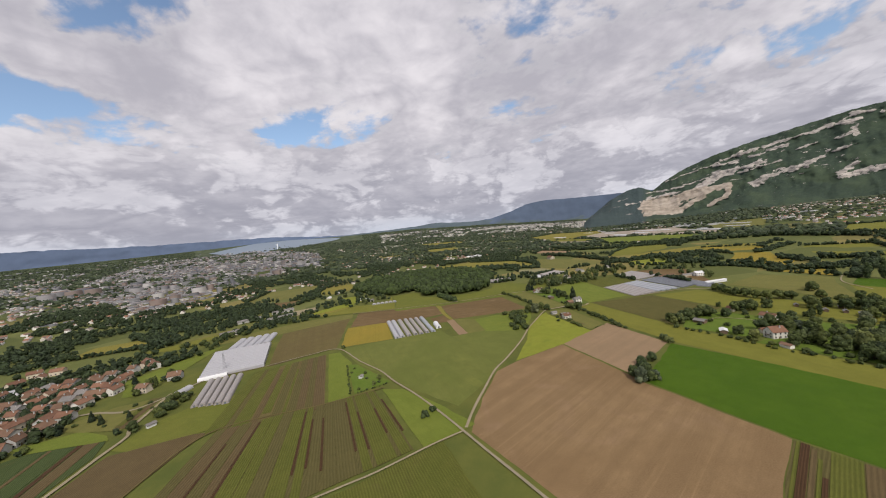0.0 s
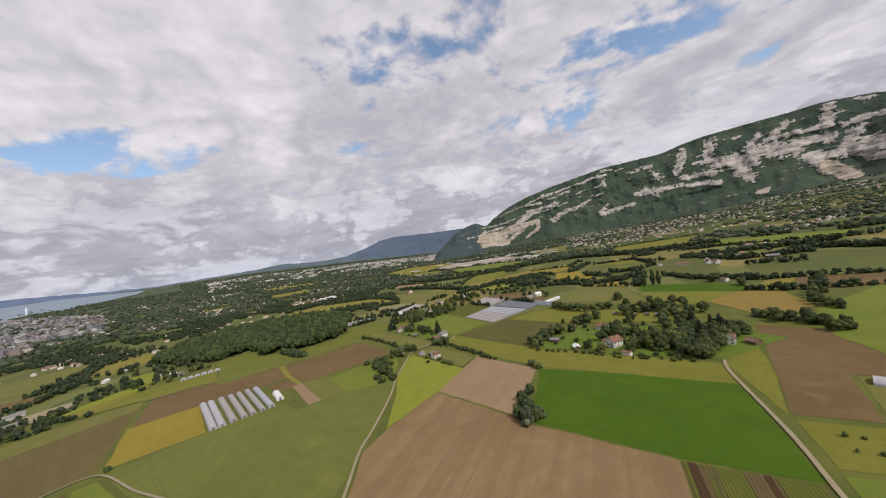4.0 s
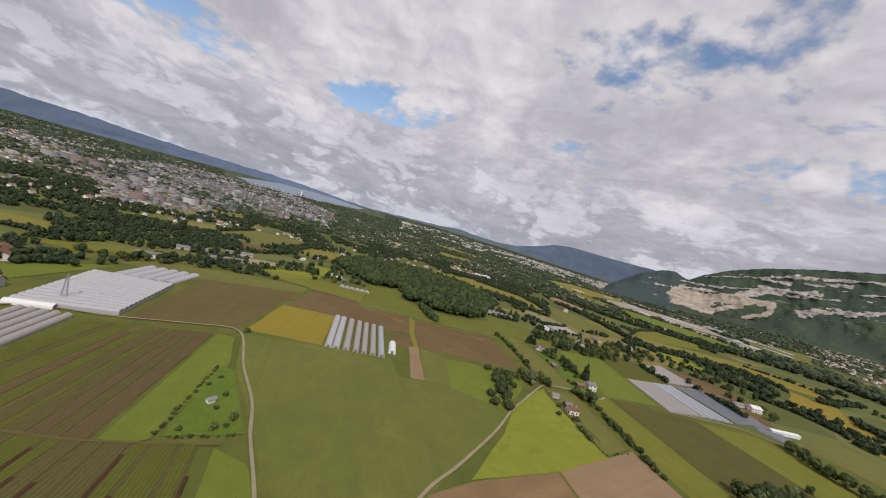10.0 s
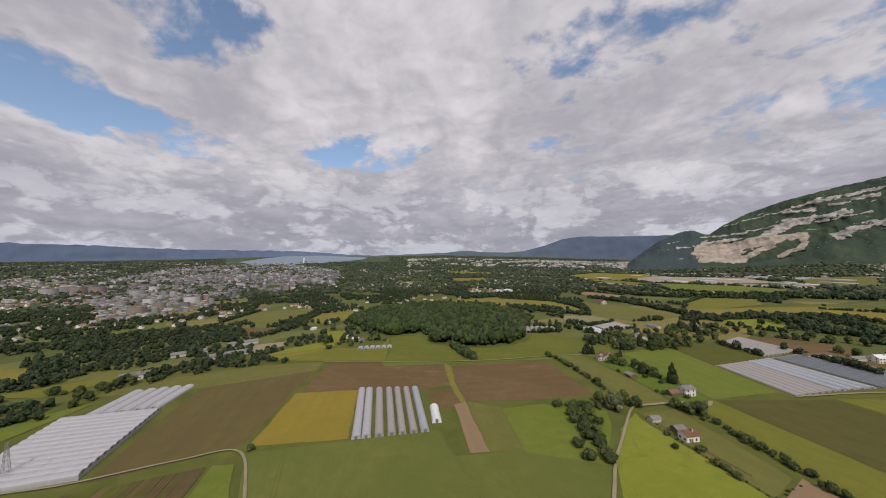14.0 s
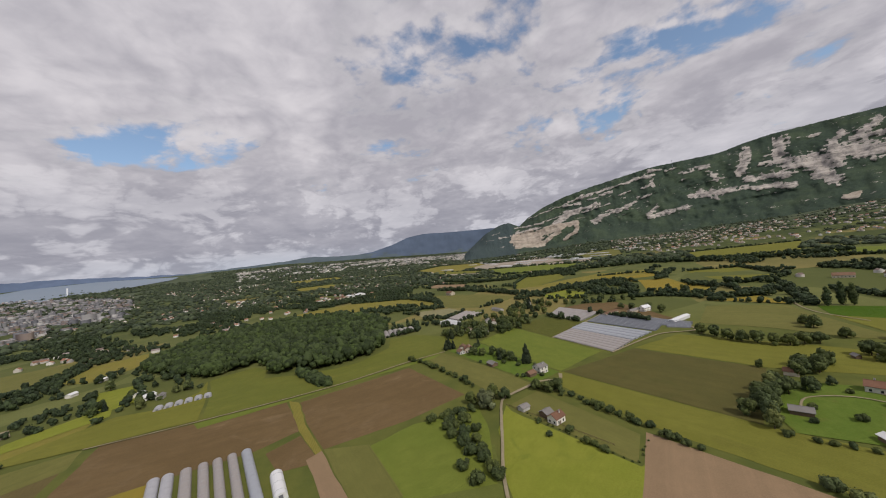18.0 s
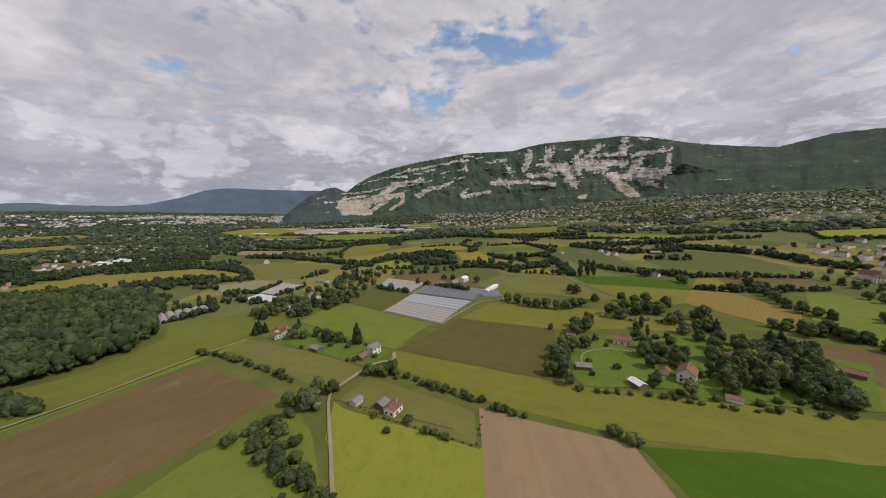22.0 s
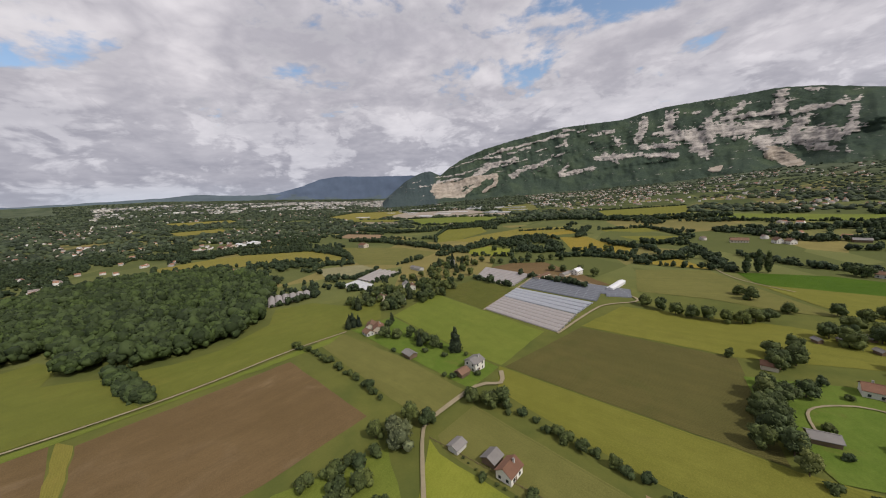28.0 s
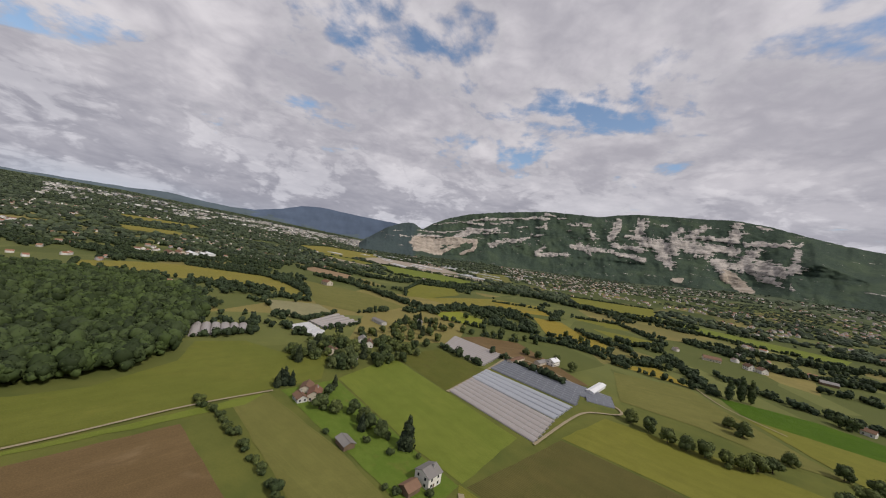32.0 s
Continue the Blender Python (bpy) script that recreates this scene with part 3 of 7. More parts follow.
field("brown", "bare brown field beside two long tunnels", [(147.3, 246.7), (208.7, 214.8), (197.5, 153.3), (159.1, 156), (151.6, 110.2), (126.2, 111.8), (135.9, 169.9)], 0)
field("dull", "grass strip with tunnels", [(161.1, 154.8), (199.4, 150.9), (241.7, 124.7), (231.5, 101.4), (153.6, 109.9)], 0)
field("light", "grass verge along a farm road", [(115.3, 167.6), (123.4, 202.6), (136.8, 200.4), (134.9, 169.9), (125.2, 110.7)], 0)
field("olive_dark", "dark olive field with sparse growth", [(-95.8, 233.8), (-58.6, 292.3), (10, 267), (-3.6, 195)], 1)
field("light", "light green crop field below a tree row", [(-58.3, 294.6), (-30.2, 336.5), (51.7, 315.2), (123.3, 278.8), (100.6, 259), (63.4, 267.3), (12, 268)], 1)
field("fresh", "bright green field below a nursery", [(-189.2, 289), (-180.4, 347.9), (-80, 281.5), (-97.8, 234.9), (-123.3, 247)], 1)
field("bed_green", "rowed green plot beside film tunnels", [(-179.1, 349.9), (-158, 395.4), (-110.5, 371.1), (-125.5, 313)], 1)
field("dull", "green field beside a hedge", [(-220.3, 238.5), (-206.8, 251.6), (-148.5, 229.5), (-109.4, 209.4), (-116.5, 185.6), (-140.5, 195.7)], 1)
field("lawn", "garden strip with small houses", [(-204.4, 257.5), (-189.2, 286.9), (-123.3, 246.1), (-98.8, 233), (-107.3, 211.3), (-148.5, 231.3)], 1)
field("deep", "green field along the wood's edge", [(-300.6, 176.7), (-282.2, 191.8), (-272.1, 211.6), (-275.7, 253.4), (-300.9, 282.4), (-279.7, 304.4), (-247.3, 302.7), (-220, 320.6), (-196.5, 281.8), (-208.6, 256.6), (-247.5, 165.7)], 9)
field("deep", "green field in the bay of a wood", [(-292.6, 94.3), (-337.3, 115.7), (-385.4, 134.7), (-379.2, 170.9), (-351.1, 169.2), (-331.4, 155.1), (-304.5, 170.6), (-250.2, 158.6)], 7)
field("fresh", "grass verge along a field road", [(-290.7, 89), (-245.4, 159), (-207.8, 251.6), (-205.9, 236.5), (-254.2, 138.1), (-279.1, 87.1)], 0)
field("meadow", "sunlit meadow of a market garden", [(-476.6, 76.5), (-464, 99.5), (-397.6, 89), (-398.8, 63.8)], 0)
field("yellow_green", "pale hay meadow beside a market garden", [(-367.6, -2), (-345, 41.5), (-379.2, 58.4), (-400.3, 36.3), (-384.3, -3.4)], 0)
field("light", "light green field between tree rows", [(-329, 733), (-352, 857), (-271, 894), (-236, 799), (-266, 677), (-299, 656)], 0)
field("yellow_green", "long yellow green field between hedges", [(-274, 671), (-226, 757), (-172, 838), (-66, 857), (-74, 784), (-126, 734), (-168, 678), (-229, 653)], 0)
field("yellow", "ochre field with a ragged tree edge", [(-165, 791), (-71, 809), (-39, 708), (-22, 648), (13, 588), (8, 525), (-61, 565), (-77, 670), (-124, 717)], 0)
field("light", "light green field behind hedges", [(-10, 781), (70, 797), (101, 663), (49, 611), (17, 680)], 0)
field("meadow", "bright meadow between hedges", [(-215, 561), (-190, 607), (-150, 580), (-140, 525), (-193, 527)], 0)
field("dull", "grey green meadow with a lone tree", [(-487, 605), (-344, 600), (-259, 555), (-262, 518), (-280, 463), (-338, 460), (-396, 524)], 0)
field("tan", "far ripe field", [(-594, 746), (-614, 810), (-494, 789), (-448, 697)], 0)
field("pale", "pale field beside low greenhouses", [(-386, 428), (-334, 460), (-299, 438), (-294, 390), (-329, 384)], 0)
field("yellow_green", "long pasture behind the wood", [(-688, 409), (-675, 469), (-643, 518), (-507, 570), (-388, 503), (-359, 469), (-466, 496), (-495, 456), (-557, 425), (-636, 378)], 0)
field("yellow_green", "far pale field among houses", [(-1811, 1078), (-1647, 1276), (-1467, 1171), (-1644, 979)], 0)
field("yellow_green", "far hay field beside houses", [(-1345, 801), (-1272, 935), (-1143, 893), (-1204, 757)], 0)
field("yellow", "small yellow field between hedges", [(4, 484), (48, 508), (61, 459)], 0)
field("brown", "bare ground behind nursery tunnels", [(-151, 455), (-132, 478), (-93, 485), (-64, 443), (-32, 393), (-53, 384), (-110, 422)], 0)
field("dull", "green field of the valley before the quarry", [(-414, 1648), (-233, 1760), (-174, 1384), (-278, 1295)], 0)
field("orange", "ripe orange cereal field", [(132, 329), (164, 372), (193, 361), (195, 296), (178, 276), (158, 271)], 0)
field("bright", "deep green field with a curved path", [(76, 447), (134, 438), (178, 406), (168, 374), (105, 376), (75, 412)], 0)
field("light", "green field below a deep green one", [(73, 407), (163, 371), (130, 325), (111, 322), (91, 335)], 0)
field("dull", "grey green field below a hedge row", [(-3, 453), (58, 454), (64, 415), (87, 335), (63, 340), (30, 362), (-14, 376)], 0)
field("brown", "small bare brown field near a village", [(200, 364), (224, 425), (303, 411), (276, 363)], 0)
field("yellow_green", "yellow green field beside a cereal field", [(170, 379), (200, 423), (223, 425), (199, 364)], 0)
field("fresh", "rough pasture with single trees", [(256, 361), (292, 320), (249, 232), (218, 169), (190, 154), (177, 219), (191, 284)], 0)
field("brown", "bare brown field near a village wall", [(297, 316), (356, 296), (335, 253), (265, 267)], 0)
field("bright", "deep green strip near a village", [(266, 255), (327, 245), (319, 223), (259, 233)], 0)
field("brown", "far bare brown field", [(253, 229), (304, 215), (235, 179)], 0)
field("fresh", "green field behind village blocks", [(360, 334), (500, 317), (388, 259), (351, 286)], 0)
field("light", "light field below the foothill village", [(15, 1212), (252, 1244), (197, 996), (17, 1005)], 0)
field("meadow", "sunlit meadow on the foothill slope", [(685, 824), (906, 816), (748, 688), (604, 711)], 0)
field("light", "pasture on the foothill slope", [(904, 755), (1140, 643), (916, 530), (767, 636)], 0)
field("fresh", "long pasture under the foothill houses", [(236, 1002), (441, 852), (387, 786), (211, 875)], 0)
field("lawn", "mown lawn of a walled garden", [(5.8, 249.4), (41.5, 249.2), (55.6, 208.8), (48.2, 190.2), (5.3, 191.8), (0.3, 213.7)], 1)
field("lawn", "shaded garden lawn under trees", [(43.5, 249.2), (103.7, 254.8), (155.9, 215.3), (116.5, 174.1), (50.6, 180.4), (56.6, 208.8)], 1)
stripe = field("olive", "striped vegetable field beside a greenhouse", [(-108.7, -116.4), (-190.8, -84.4), (-182.9, -30.8), (-87.2, -59)], 0)
beds(stripe, [(-108.7, -116.4), (-87.2, -59), (-182.9, -30.8), (-190.8, -84.4)], [(0.0, 0.14, "bed_green", 0, 1), (0.15, 0.19, "bed_olive", 0, 1), (0.2, 0.34, "bed_green", 0, 1), (0.36, 0.41, "bed_brown", 0, 0.9), (0.42, 0.50, "bed_green", 0.1, 1),
                                                                     (0.52, 0.6, "bed_olive", 0, 1), (0.61, 0.64, "bed_green", 0, 0.8), (0.65, 0.73, "bed_olive", 0, 1), (0.735, 0.81, "bed_brown", 0, 1), (0.815, 0.88, "bed_olive", 0, 1), (0.885, 0.99, "bed_brown", 0, 1)])
field("fresh", "bright yellow green strip beside a garden", [(-182.8, -28.7), (-178.6, -20.3), (-143.7, -22.1), (-89.7, -42.8), (-87.1, -56.9)], 4)
field("lawn", "allotment garden with shrubs and a hut", [(-142.7, -25.2), (-137.1, -20.1), (-88.5, -15.9), (-90.7, -39.8)], 2)
ROWS = [(-106.8, -111.3), (-84.3, -29.1), (-16.4, -40.3), (-28, -152.1)]
rows = field("bed_olive", "vegetable field with long beds and dark furrows", ROWS, 3)
plan, u, pick = [], 0.0, random.Random(11)
while u < 0.97:
    w = pick.uniform(0.035, 0.085)
    plan.append((u + 0.003, min(0.99, u + w), pick.choice(("bed_green", "bed_olive", "bed_olive", "bed_green", "bed_olive") if u > 0.22 else ("bed_brown", "bed_brown", "bed_olive")), 0.0, 1.0))
    u += w
    if pick.random() < 0.55:
        v = pick.uniform(0, 0.35)
        plan.append((u + 0.001, u + 0.012, "bed_dark", v, pick.uniform(0.7, 1.0)))
        u += 0.014
beds(rows, ROWS, plan)
field("fresh", "grass strip between beds and road", [(-82.3, -24.8), (-72.5, -15.2), (-36, -9.6), (-11.5, -8.8), (-13.9, -36.4)], 2)
field("bed_green", "green vegetable rows beside a path", [(-11.8, -27.8), (45.7, -41.1), (36, -130), (-22, -125.2), (-13.8, -70.6)], 0)
field("bed_brown", "bare dark brown field below the village", [(-60, -196.1), (-98.1, -170.7), (-122.8, -156.5), (-118.4, -129.5), (-109.8, -115.4), (-73.7, -145.8), (-51.9, -160.8)], 0)
strips = field("row_green", "green row crop below the village", [(-159.6, -215.8), (-161.7, -194.2), (-144.7, -160.8), (-126.7, -162.4), (-102, -174.7), (-77.8, -190), (-88, -222.1)], 2)
beds(strips, [(-159.7, -192.4), (-145.6, -162.8), (-103, -175.7), (-117.4, -204.3)], [(0.0, 0.2, "row_green", 0, 1), (0.24, 0.30, "bed_brown", 0, 1), (0.33, 0.62, "row_green", 0, 1), (0.66, 0.74, "bed_dark", 0, 0.9), (0.76, 0.98, "bed_brown", 0, 1)])
field("fresh", "grass field behind village gardens", [(-176.3, -204.2), (-173, -176), (-152.7, -161.9), (-144.7, -159.8), (-161.7, -193.3)], 0)
field("deep", "grass yard beside front tunnels", [(-158.7, -120.3), (-142.1, -102), (-111.8, -112.4), (-115.5, -127.5), (-121, -149.5), (-128.8, -156.6), (-147, -144)], 0)
field("dull", "kitchen gardens below village houses", [(-175, -179.9), (-190.7, -194.4), (-201.8, -165.7), (-195.8, -141.7), (-184.2, -137.2), (-153.8, -157)], 2)
plots = field("bed_olive", "kitchen garden beds beside a lane", [(-155.9, -155.1), (-159.8, -161.1), (-198.9, -147.8), (-194.7, -140.7)], 1)
beds(plots, [(-155.9, -155.1), (-159.8, -161.1), (-198.9, -147.8), (-194.7, -140.7)], [(0.0, 0.45, "bed_brown", 0, 0.7), (0.5, 0.95, "bed_green", 0.1, 0.9)])
field("fresh", "green field behind a long red-roofed house", [(-221.5, -166.7), (-263.4, -170.2), (-307.5, -114.1), (-312.1, -101.3), (-251.5, -134.1), (-216.1, -160.6)], 1)
field("light", "orchard meadow beyond the village", [(-206, -335), (-233, -332), (-254, -305), (-239, -258.1), (-223, -249.1), (-206, -271), (-178, -300)], 0)
field("dull", "green field beyond the village", [(-361, -342), (-397, -364), (-448, -362), (-450, -294), (-391, -285), (-351, -284)], 1)
field("light", "meadow between village and wood", [(-368.7, -177.6), (-383, -104.9), (-363, -106.2), (-345.5, -139.5)], 0)
field("yellow_green", "pale meadow among far houses", [(-422, -246), (-469, -229), (-459, -188), (-397.2, -165.4)], 0)
field("yellow", "far yellow field beyond the village", [(-305, -456), (-313, -443), (-270, -383), (-231, -351), (-221, -353)], 0)
field("tan", "bare field beyond a white greenhouse", [(-337, -420), (-371, -391), (-330, -350), (-328, -295), (-308, -300), (-312, -347)], 0)
field("dull", "two-toned green field before the town", [(-647, -52), (-771, 8), (-729, 109), (-626, 69), (-581, 28)], 1)
field("yellow_green", "pale green field beside a far wood", [(-582, 66), (-651, 103), (-654, 165), (-561, 130), (-544, 81)], 1)
field("brown", "far reddish bare field", [(-580, -32), (-537, 37), (-501, 7), (-504, -16)], 0)
field("meadow", "bright meadow beside a market garden", [(-376.3, 2.7), (-397.5, 20.1), (-410.4, 74.6), (-379.3, 67.1)], 1)
field("light", "green strip along the field path", [(-358.4, 2.5), (-325.9, 45.1), (-294, 92.2), (-337.3, 113.6), (-386.3, 132.7), (-359.3, 116.2), (-351, 88.9), (-371.8, 68.8)], 1)
field("gravel", "stone yard with pale storage heaps", [(-402.9, -49.4), (-413.2, -14.3), (-440, -9), (-437.2, 24.9), (-415.9, 24.4), (-397, -8.2)], 0)
field("yellow_green", "sunlit yellow green fields of the valley", [(-1168, 1404), (-1236, 1726), (-1003, 1822), (-799, 1538), (-807, 1284), (-983, 1257)], 0, rough_edge=3)
field("film_field", "sunlit pale film fields of the valley", [(-897, 1454), (-877, 1638), (-533, 1630), (-370, 1396), (-508, 1286), (-708, 1268)], 0, rough_edge=3)
field("fresh", "sunlit green fields of the valley", [(-673, 1243), (-416, 1241), (-254, 1158), (-287, 1015), (-479, 991)], 0, rough_edge=3)
field("film_field", "grey film strip of the valley", [(-796, 1068), (-799, 1149), (-625, 1111), (-586, 1031)], 0, rough_edge=3)
field("film_field", "narrow film strip of the valley", [(-435, 1305), (-286, 1342), (-257, 1228), (-390, 1218)], 0, rough_edge=3)
field("light", "airfield grass of the valley", [(-968, 1237), (-792, 1259), (-664, 1223), (-636, 1133), (-834, 1151)], 0, rough_edge=3)

road("pale asphalt field road curving past a garden", [(-208, -116.2), (-205.1, -100), (-199.2, -78.5), (-196, -43), (-189, -18.5), (-142, -16), (-110, -13), (-87, -14), (-59, -13.5), (-27, -15), (20, -19), (58, -20.5), (93, -10), (110.5, -4), (131, 3)], 1.5, "asphalt")
road("pale asphalt road into the village", [(-208, -116.2), (-190.4, -141.5), (-185.8, -159.1), (-205.7, -187.9), (-190, -240.1), (-140, -290)], 2.8, "asphalt")
road("gravel lane to a farmhouse", [(-117.6, 184.7), (-115, 175), (-100, 143), (-90, 122), (-74, 95), (-57, 60), (-49, 41), (-35, 19), (-26, 5), (-19, -5), (-12, -14)], 1.7)
road("gravel farm road with grass verges", [(115.5, 172.4), (115, 153), (121, 97), (122.5, 63), (125, 35), (129, 12), (133, 1), (144, -1), (168.5, -8)], 1.9)
road("pale field path", [(-323.9, 45.1), (-291.8, 90.1), (-246.2, 163.9), (-224, 220.9), (-206.6, 254.5)], 1.6)
road("earth track between vegetable fields", [(-50, -163.5), (-72.7, -145.7), (-107.8, -113.3), (-91.6, -59.2), (-83.3, -22.8)], 1.3, "olive")
road("pale path through the village fields", [(-69.9, -190.5), (-101, -171.9), (-125.7, -159.5), (-140.8, -151.8), (-154.9, -151.1), (-196.9, -136.8)], 2.4)
road("pale path between vegetable fields", [(-11, -16), (-13, -32), (-14.5, -59), (-17, -75), (-25, -128.2)], 1.3)
road("drive to a white house", [(-96.8, 228.9), (-94.9, 218.7), (-105.2, 213.2), (-117.6, 184.7)], 2.6)
road("curved garden path", [(11.2, 210.4), (16.7, 227.9), (33.5, 234.4), (47.4, 230.1), (43.5, 243.2)], 1.1)
road("curved field path", [(88.5, 386.2), (69, 418.2), (64.5, 453.6), (67.1, 476.1)], 1.5)
road("pale village lane", [(380, 365), (355, 317), (342, 287), (310, 250)], 3.0)
road("gravel lane of a nursery", [(-72, 279.2), (-44.3, 333.5), (-18.2, 356.1), (-70.2, 415.8), (-99, 422.7)], 2.0)
road("dusty path between film tunnels", [(-125.6, 312), (-109.4, 372.3), (-97.4, 424.1)], 2.6)


# ---- trees ----
def ico(level):
    bm = bmesh.new()
    bmesh.ops.create_icosphere(bm, subdivisions=level, radius=1.0)
    v = np.array([x.co[:] for x in bm.verts])
    t = np.array([[x.index for x in f.verts] for f in bm.faces])
    bm.free()
    return v, t


ICO1, ICO2 = ico(1), ico(2)


def crown(seed, lobes, leaves, size, core=ICO2, core_scale=0.86):
    """A crown from uneven lobes, each a knobbly core under many small leaf sprays."""
    r = np.random.RandomState(seed)
    vs, ts, n = [], [], 0
    for c, rad in lobes:
        v = core[0] * (1 + 0.18 * r.randn(len(core[0]), 1)) * rad * core_scale + c
        vs.append(v)
        ts.append(core[1] + n)
        n += len(v)
    weights = np.array([rad ** 2 for _, rad in lobes])
    which = r.choice(len(lobes), leaves, p=weights / weights.sum())
    centre, radius = np.array([c for c, _ in lobes])[which], np.array([q for _, q in lobes])[which]
    d = r.randn(leaves, 3)
    d[:, 2] = d[:, 2] * 0.9 + 0.25
    d /= np.linalg.norm(d, axis=1, keepdims=True)
    p = centre + d * (radius * r.uniform(0.82, 1.16, leaves))[:, None]
    nrm = d + 0.55 * r.randn(leaves, 3)
    nrm /= np.linalg.norm(nrm, axis=1, keepdims=True)
    a = np.cross(nrm, r.randn(leaves, 3))
    a /= np.linalg.norm(a, axis=1, keepdims=True)
    b = np.cross(nrm, a)
    s = (size * r.uniform(0.6, 1.4, leaves))[:, None]
    v = np.stack([p - a * s, p + b * s * 0.7 - nrm * s * 0.25, p + a * s, p - b * s * 0.7 - nrm * s * 0.25], 1).reshape(-1, 3)
    q = np.arange(leaves)[:, None] * 4 + n
    vs.append(v)
    ts.append(np.concatenate([q + [0, 1, 2], q + [0, 2, 3]]))
    return np.concatenate(vs), np.concatenate(ts)


def round_lobes(seed, count=9, tall=1.0):
    r = random.Random(seed)
    out = [((0, 0, 1.15 * tall), 0.72)]
    for k in range(count):
        a, z = r.uniform(0, 6.283), r.uniform(0.36, 1.75)
        reach = (0.62 if z < 1.4 else 0.36) * r.uniform(0.7, 1.1)
        out.append(((math.cos(a) * reach, math.sin(a) * reach, z * tall), r.uniform(0.3, 0.5)))
    return out


def poplar_lobes(seed):
    r = random.Random(seed)
    return [((r.uniform(-0.12, 0.12), r.uniform(-0.12, 0.12), 0.5 + 0.42 * k), 0.55 * (1 - abs(k - 2.2) / 7)) for k in range(7)]


def cone_lobes(seed):
    r = random.Random(seed)
    return [((r.uniform(-0.1, 0.1), r.uniform(-0.1, 0.1), 0.35 + 0.36 * k), 0.72 * (1 - k / 7.6)) for k in range(7)]


def bush_lobes(seed):
    r = random.Random(seed)
    return [((r.uniform(-0.55, 0.55), r.uniform(-0.55, 0.55), r.uniform(0.3, 0.75)), r.uniform(0.35, 0.6)) for k in range(6)]


def trunk_mesh(h, rad, seed):
    r = random.Random(seed)
    bm = bmesh.new()

    def limb(p, q, r0, r1, sides=6):
        d = Vector(q) - Vector(p)
        m = Matrix.Translation((Vector(p) + Vector(q)) / 2) @ d.to_track_quat("Z", "Y").to_matrix().to_4x4()
        bmesh.ops.create_cone(bm, cap_ends=True, segments=sides, radius1=r0, radius2=r1, depth=d.length, matrix=m)

    limb((0, 0, -0.15), (0.03, 0.02, h), rad, rad * 0.55, 8)
    for k in range(5):
        a = k * 1.26 + r.uniform(-0.3, 0.3)
        limb((0.02, 0.01, h * r.uniform(0.6, 0.95)), (math.cos(a) * 0.55, math.sin(a) * 0.55, h + r.uniform(0.35, 0.8)), rad * 0.5, rad * 0.15, 5)
    return mesh_bm("trunk", bm, M["bark"])


TREE_KINDS = {}


def tree_kind(key, name, lobes_of, variants, leaves, size, mat, label, trunk_h=0.75):
    TREE_KINDS[key] = []
    for k in range(variants):
        v, t = crown(hash_of(key) + k, lobes_of(31 * k + hash_of(key)), leaves, size)
        root = new(name)
        tagged(root, label, "tree" if "shrub" not in name else "shrub", group=name.replace("_", " ") + "s of the plain")
        part("trunk", trunk_mesh(trunk_h, 0.07, k), None, root)
        part("crown", mesh_np("crown", v, t, mat), None, root)
        root.location = (300 + 30 * len(TREE_KINDS), -500 - 40 * k, 0)
        root.scale = (4, 4, 4)
        TREE_KINDS[key].append(root)


def hash_of(key):
    return sum(ord(c) * (i + 3) for i, c in enumerate(key)) % 9973


tree_kind("oak", "broadleaf_tree", lambda s: round_lobes(s, 11), 5, 900, 0.085, M["leaf"], "broad green deciduous tree with a full rounded crown")
tree_kind("lime", "light_tree", lambda s: round_lobes(s, 9, 1.1), 3, 900, 0.085, M["leaf_light"], "light green deciduous tree with a loose crown")
tree_kind("willow", "silver_tree", lambda s: round_lobes(s, 9, 0.9), 2, 900, 0.085, M["leaf_grey"], "silvery grey-green willow-like tree with a broad crown")
tree_kind("poplar", "tall_tree", poplar_lobes, 2, 800, 0.08, M["leaf"], "tall narrow green tree with a columnar crown", 0.5)
tree_kind("fir", "conifer", cone_lobes, 2, 900, 0.09, M["needle"], "dark green conifer with a pointed crown", 0.4)
tree_kind("bush", "shrub", bush_lobes, 4, 420, 0.10, M["leaf"], "dense green shrub on open grass", 0.3)
tree_kind("bush_light", "flowering_shrub", bush_lobes, 2, 420, 0.10, M["leaf_light"], "light green shrub with loose twigs", 0.3)
USED = set()


def plant(key, x, y, r, tall=1.0):
    x, y, r = x * S, y * S, r * 1.02
    proto = rng.choice(TREE_KINDS[key])
    s = r * rng.uniform(0.92, 1.08)
    m = Matrix.Translation((x, y, rise(x, y))) @ Matrix.Rotation(rng.uniform(0, 6.28), 4, "Z")
    if proto not in USED:
        USED.add(proto)
        ob = proto
        ob.matrix_basis = m
    else:
        ob = copy_thing(proto, m)
    ob.scale = (s, s, s * tall * rng.uniform(0.9, 1.12))
    return ob


def row_of(keys, pts, step, r, jitter=1.5, tall=1.0):
    for a, b in zip(pts, pts[1:]):
        n = max(1, int(math.hypot(b[0] - a[0], b[1] - a[1]) / step))
        for k in range(n):
            x, y = lerp(a, b, (k + rng.uniform(0.2, 0.8)) / n)
            plant(rng.choice(keys), x + rng.uniform(-jitter, jitter), y + rng.uniform(-jitter, jitter), r * rng.uniform(0.7, 1.25), tall)


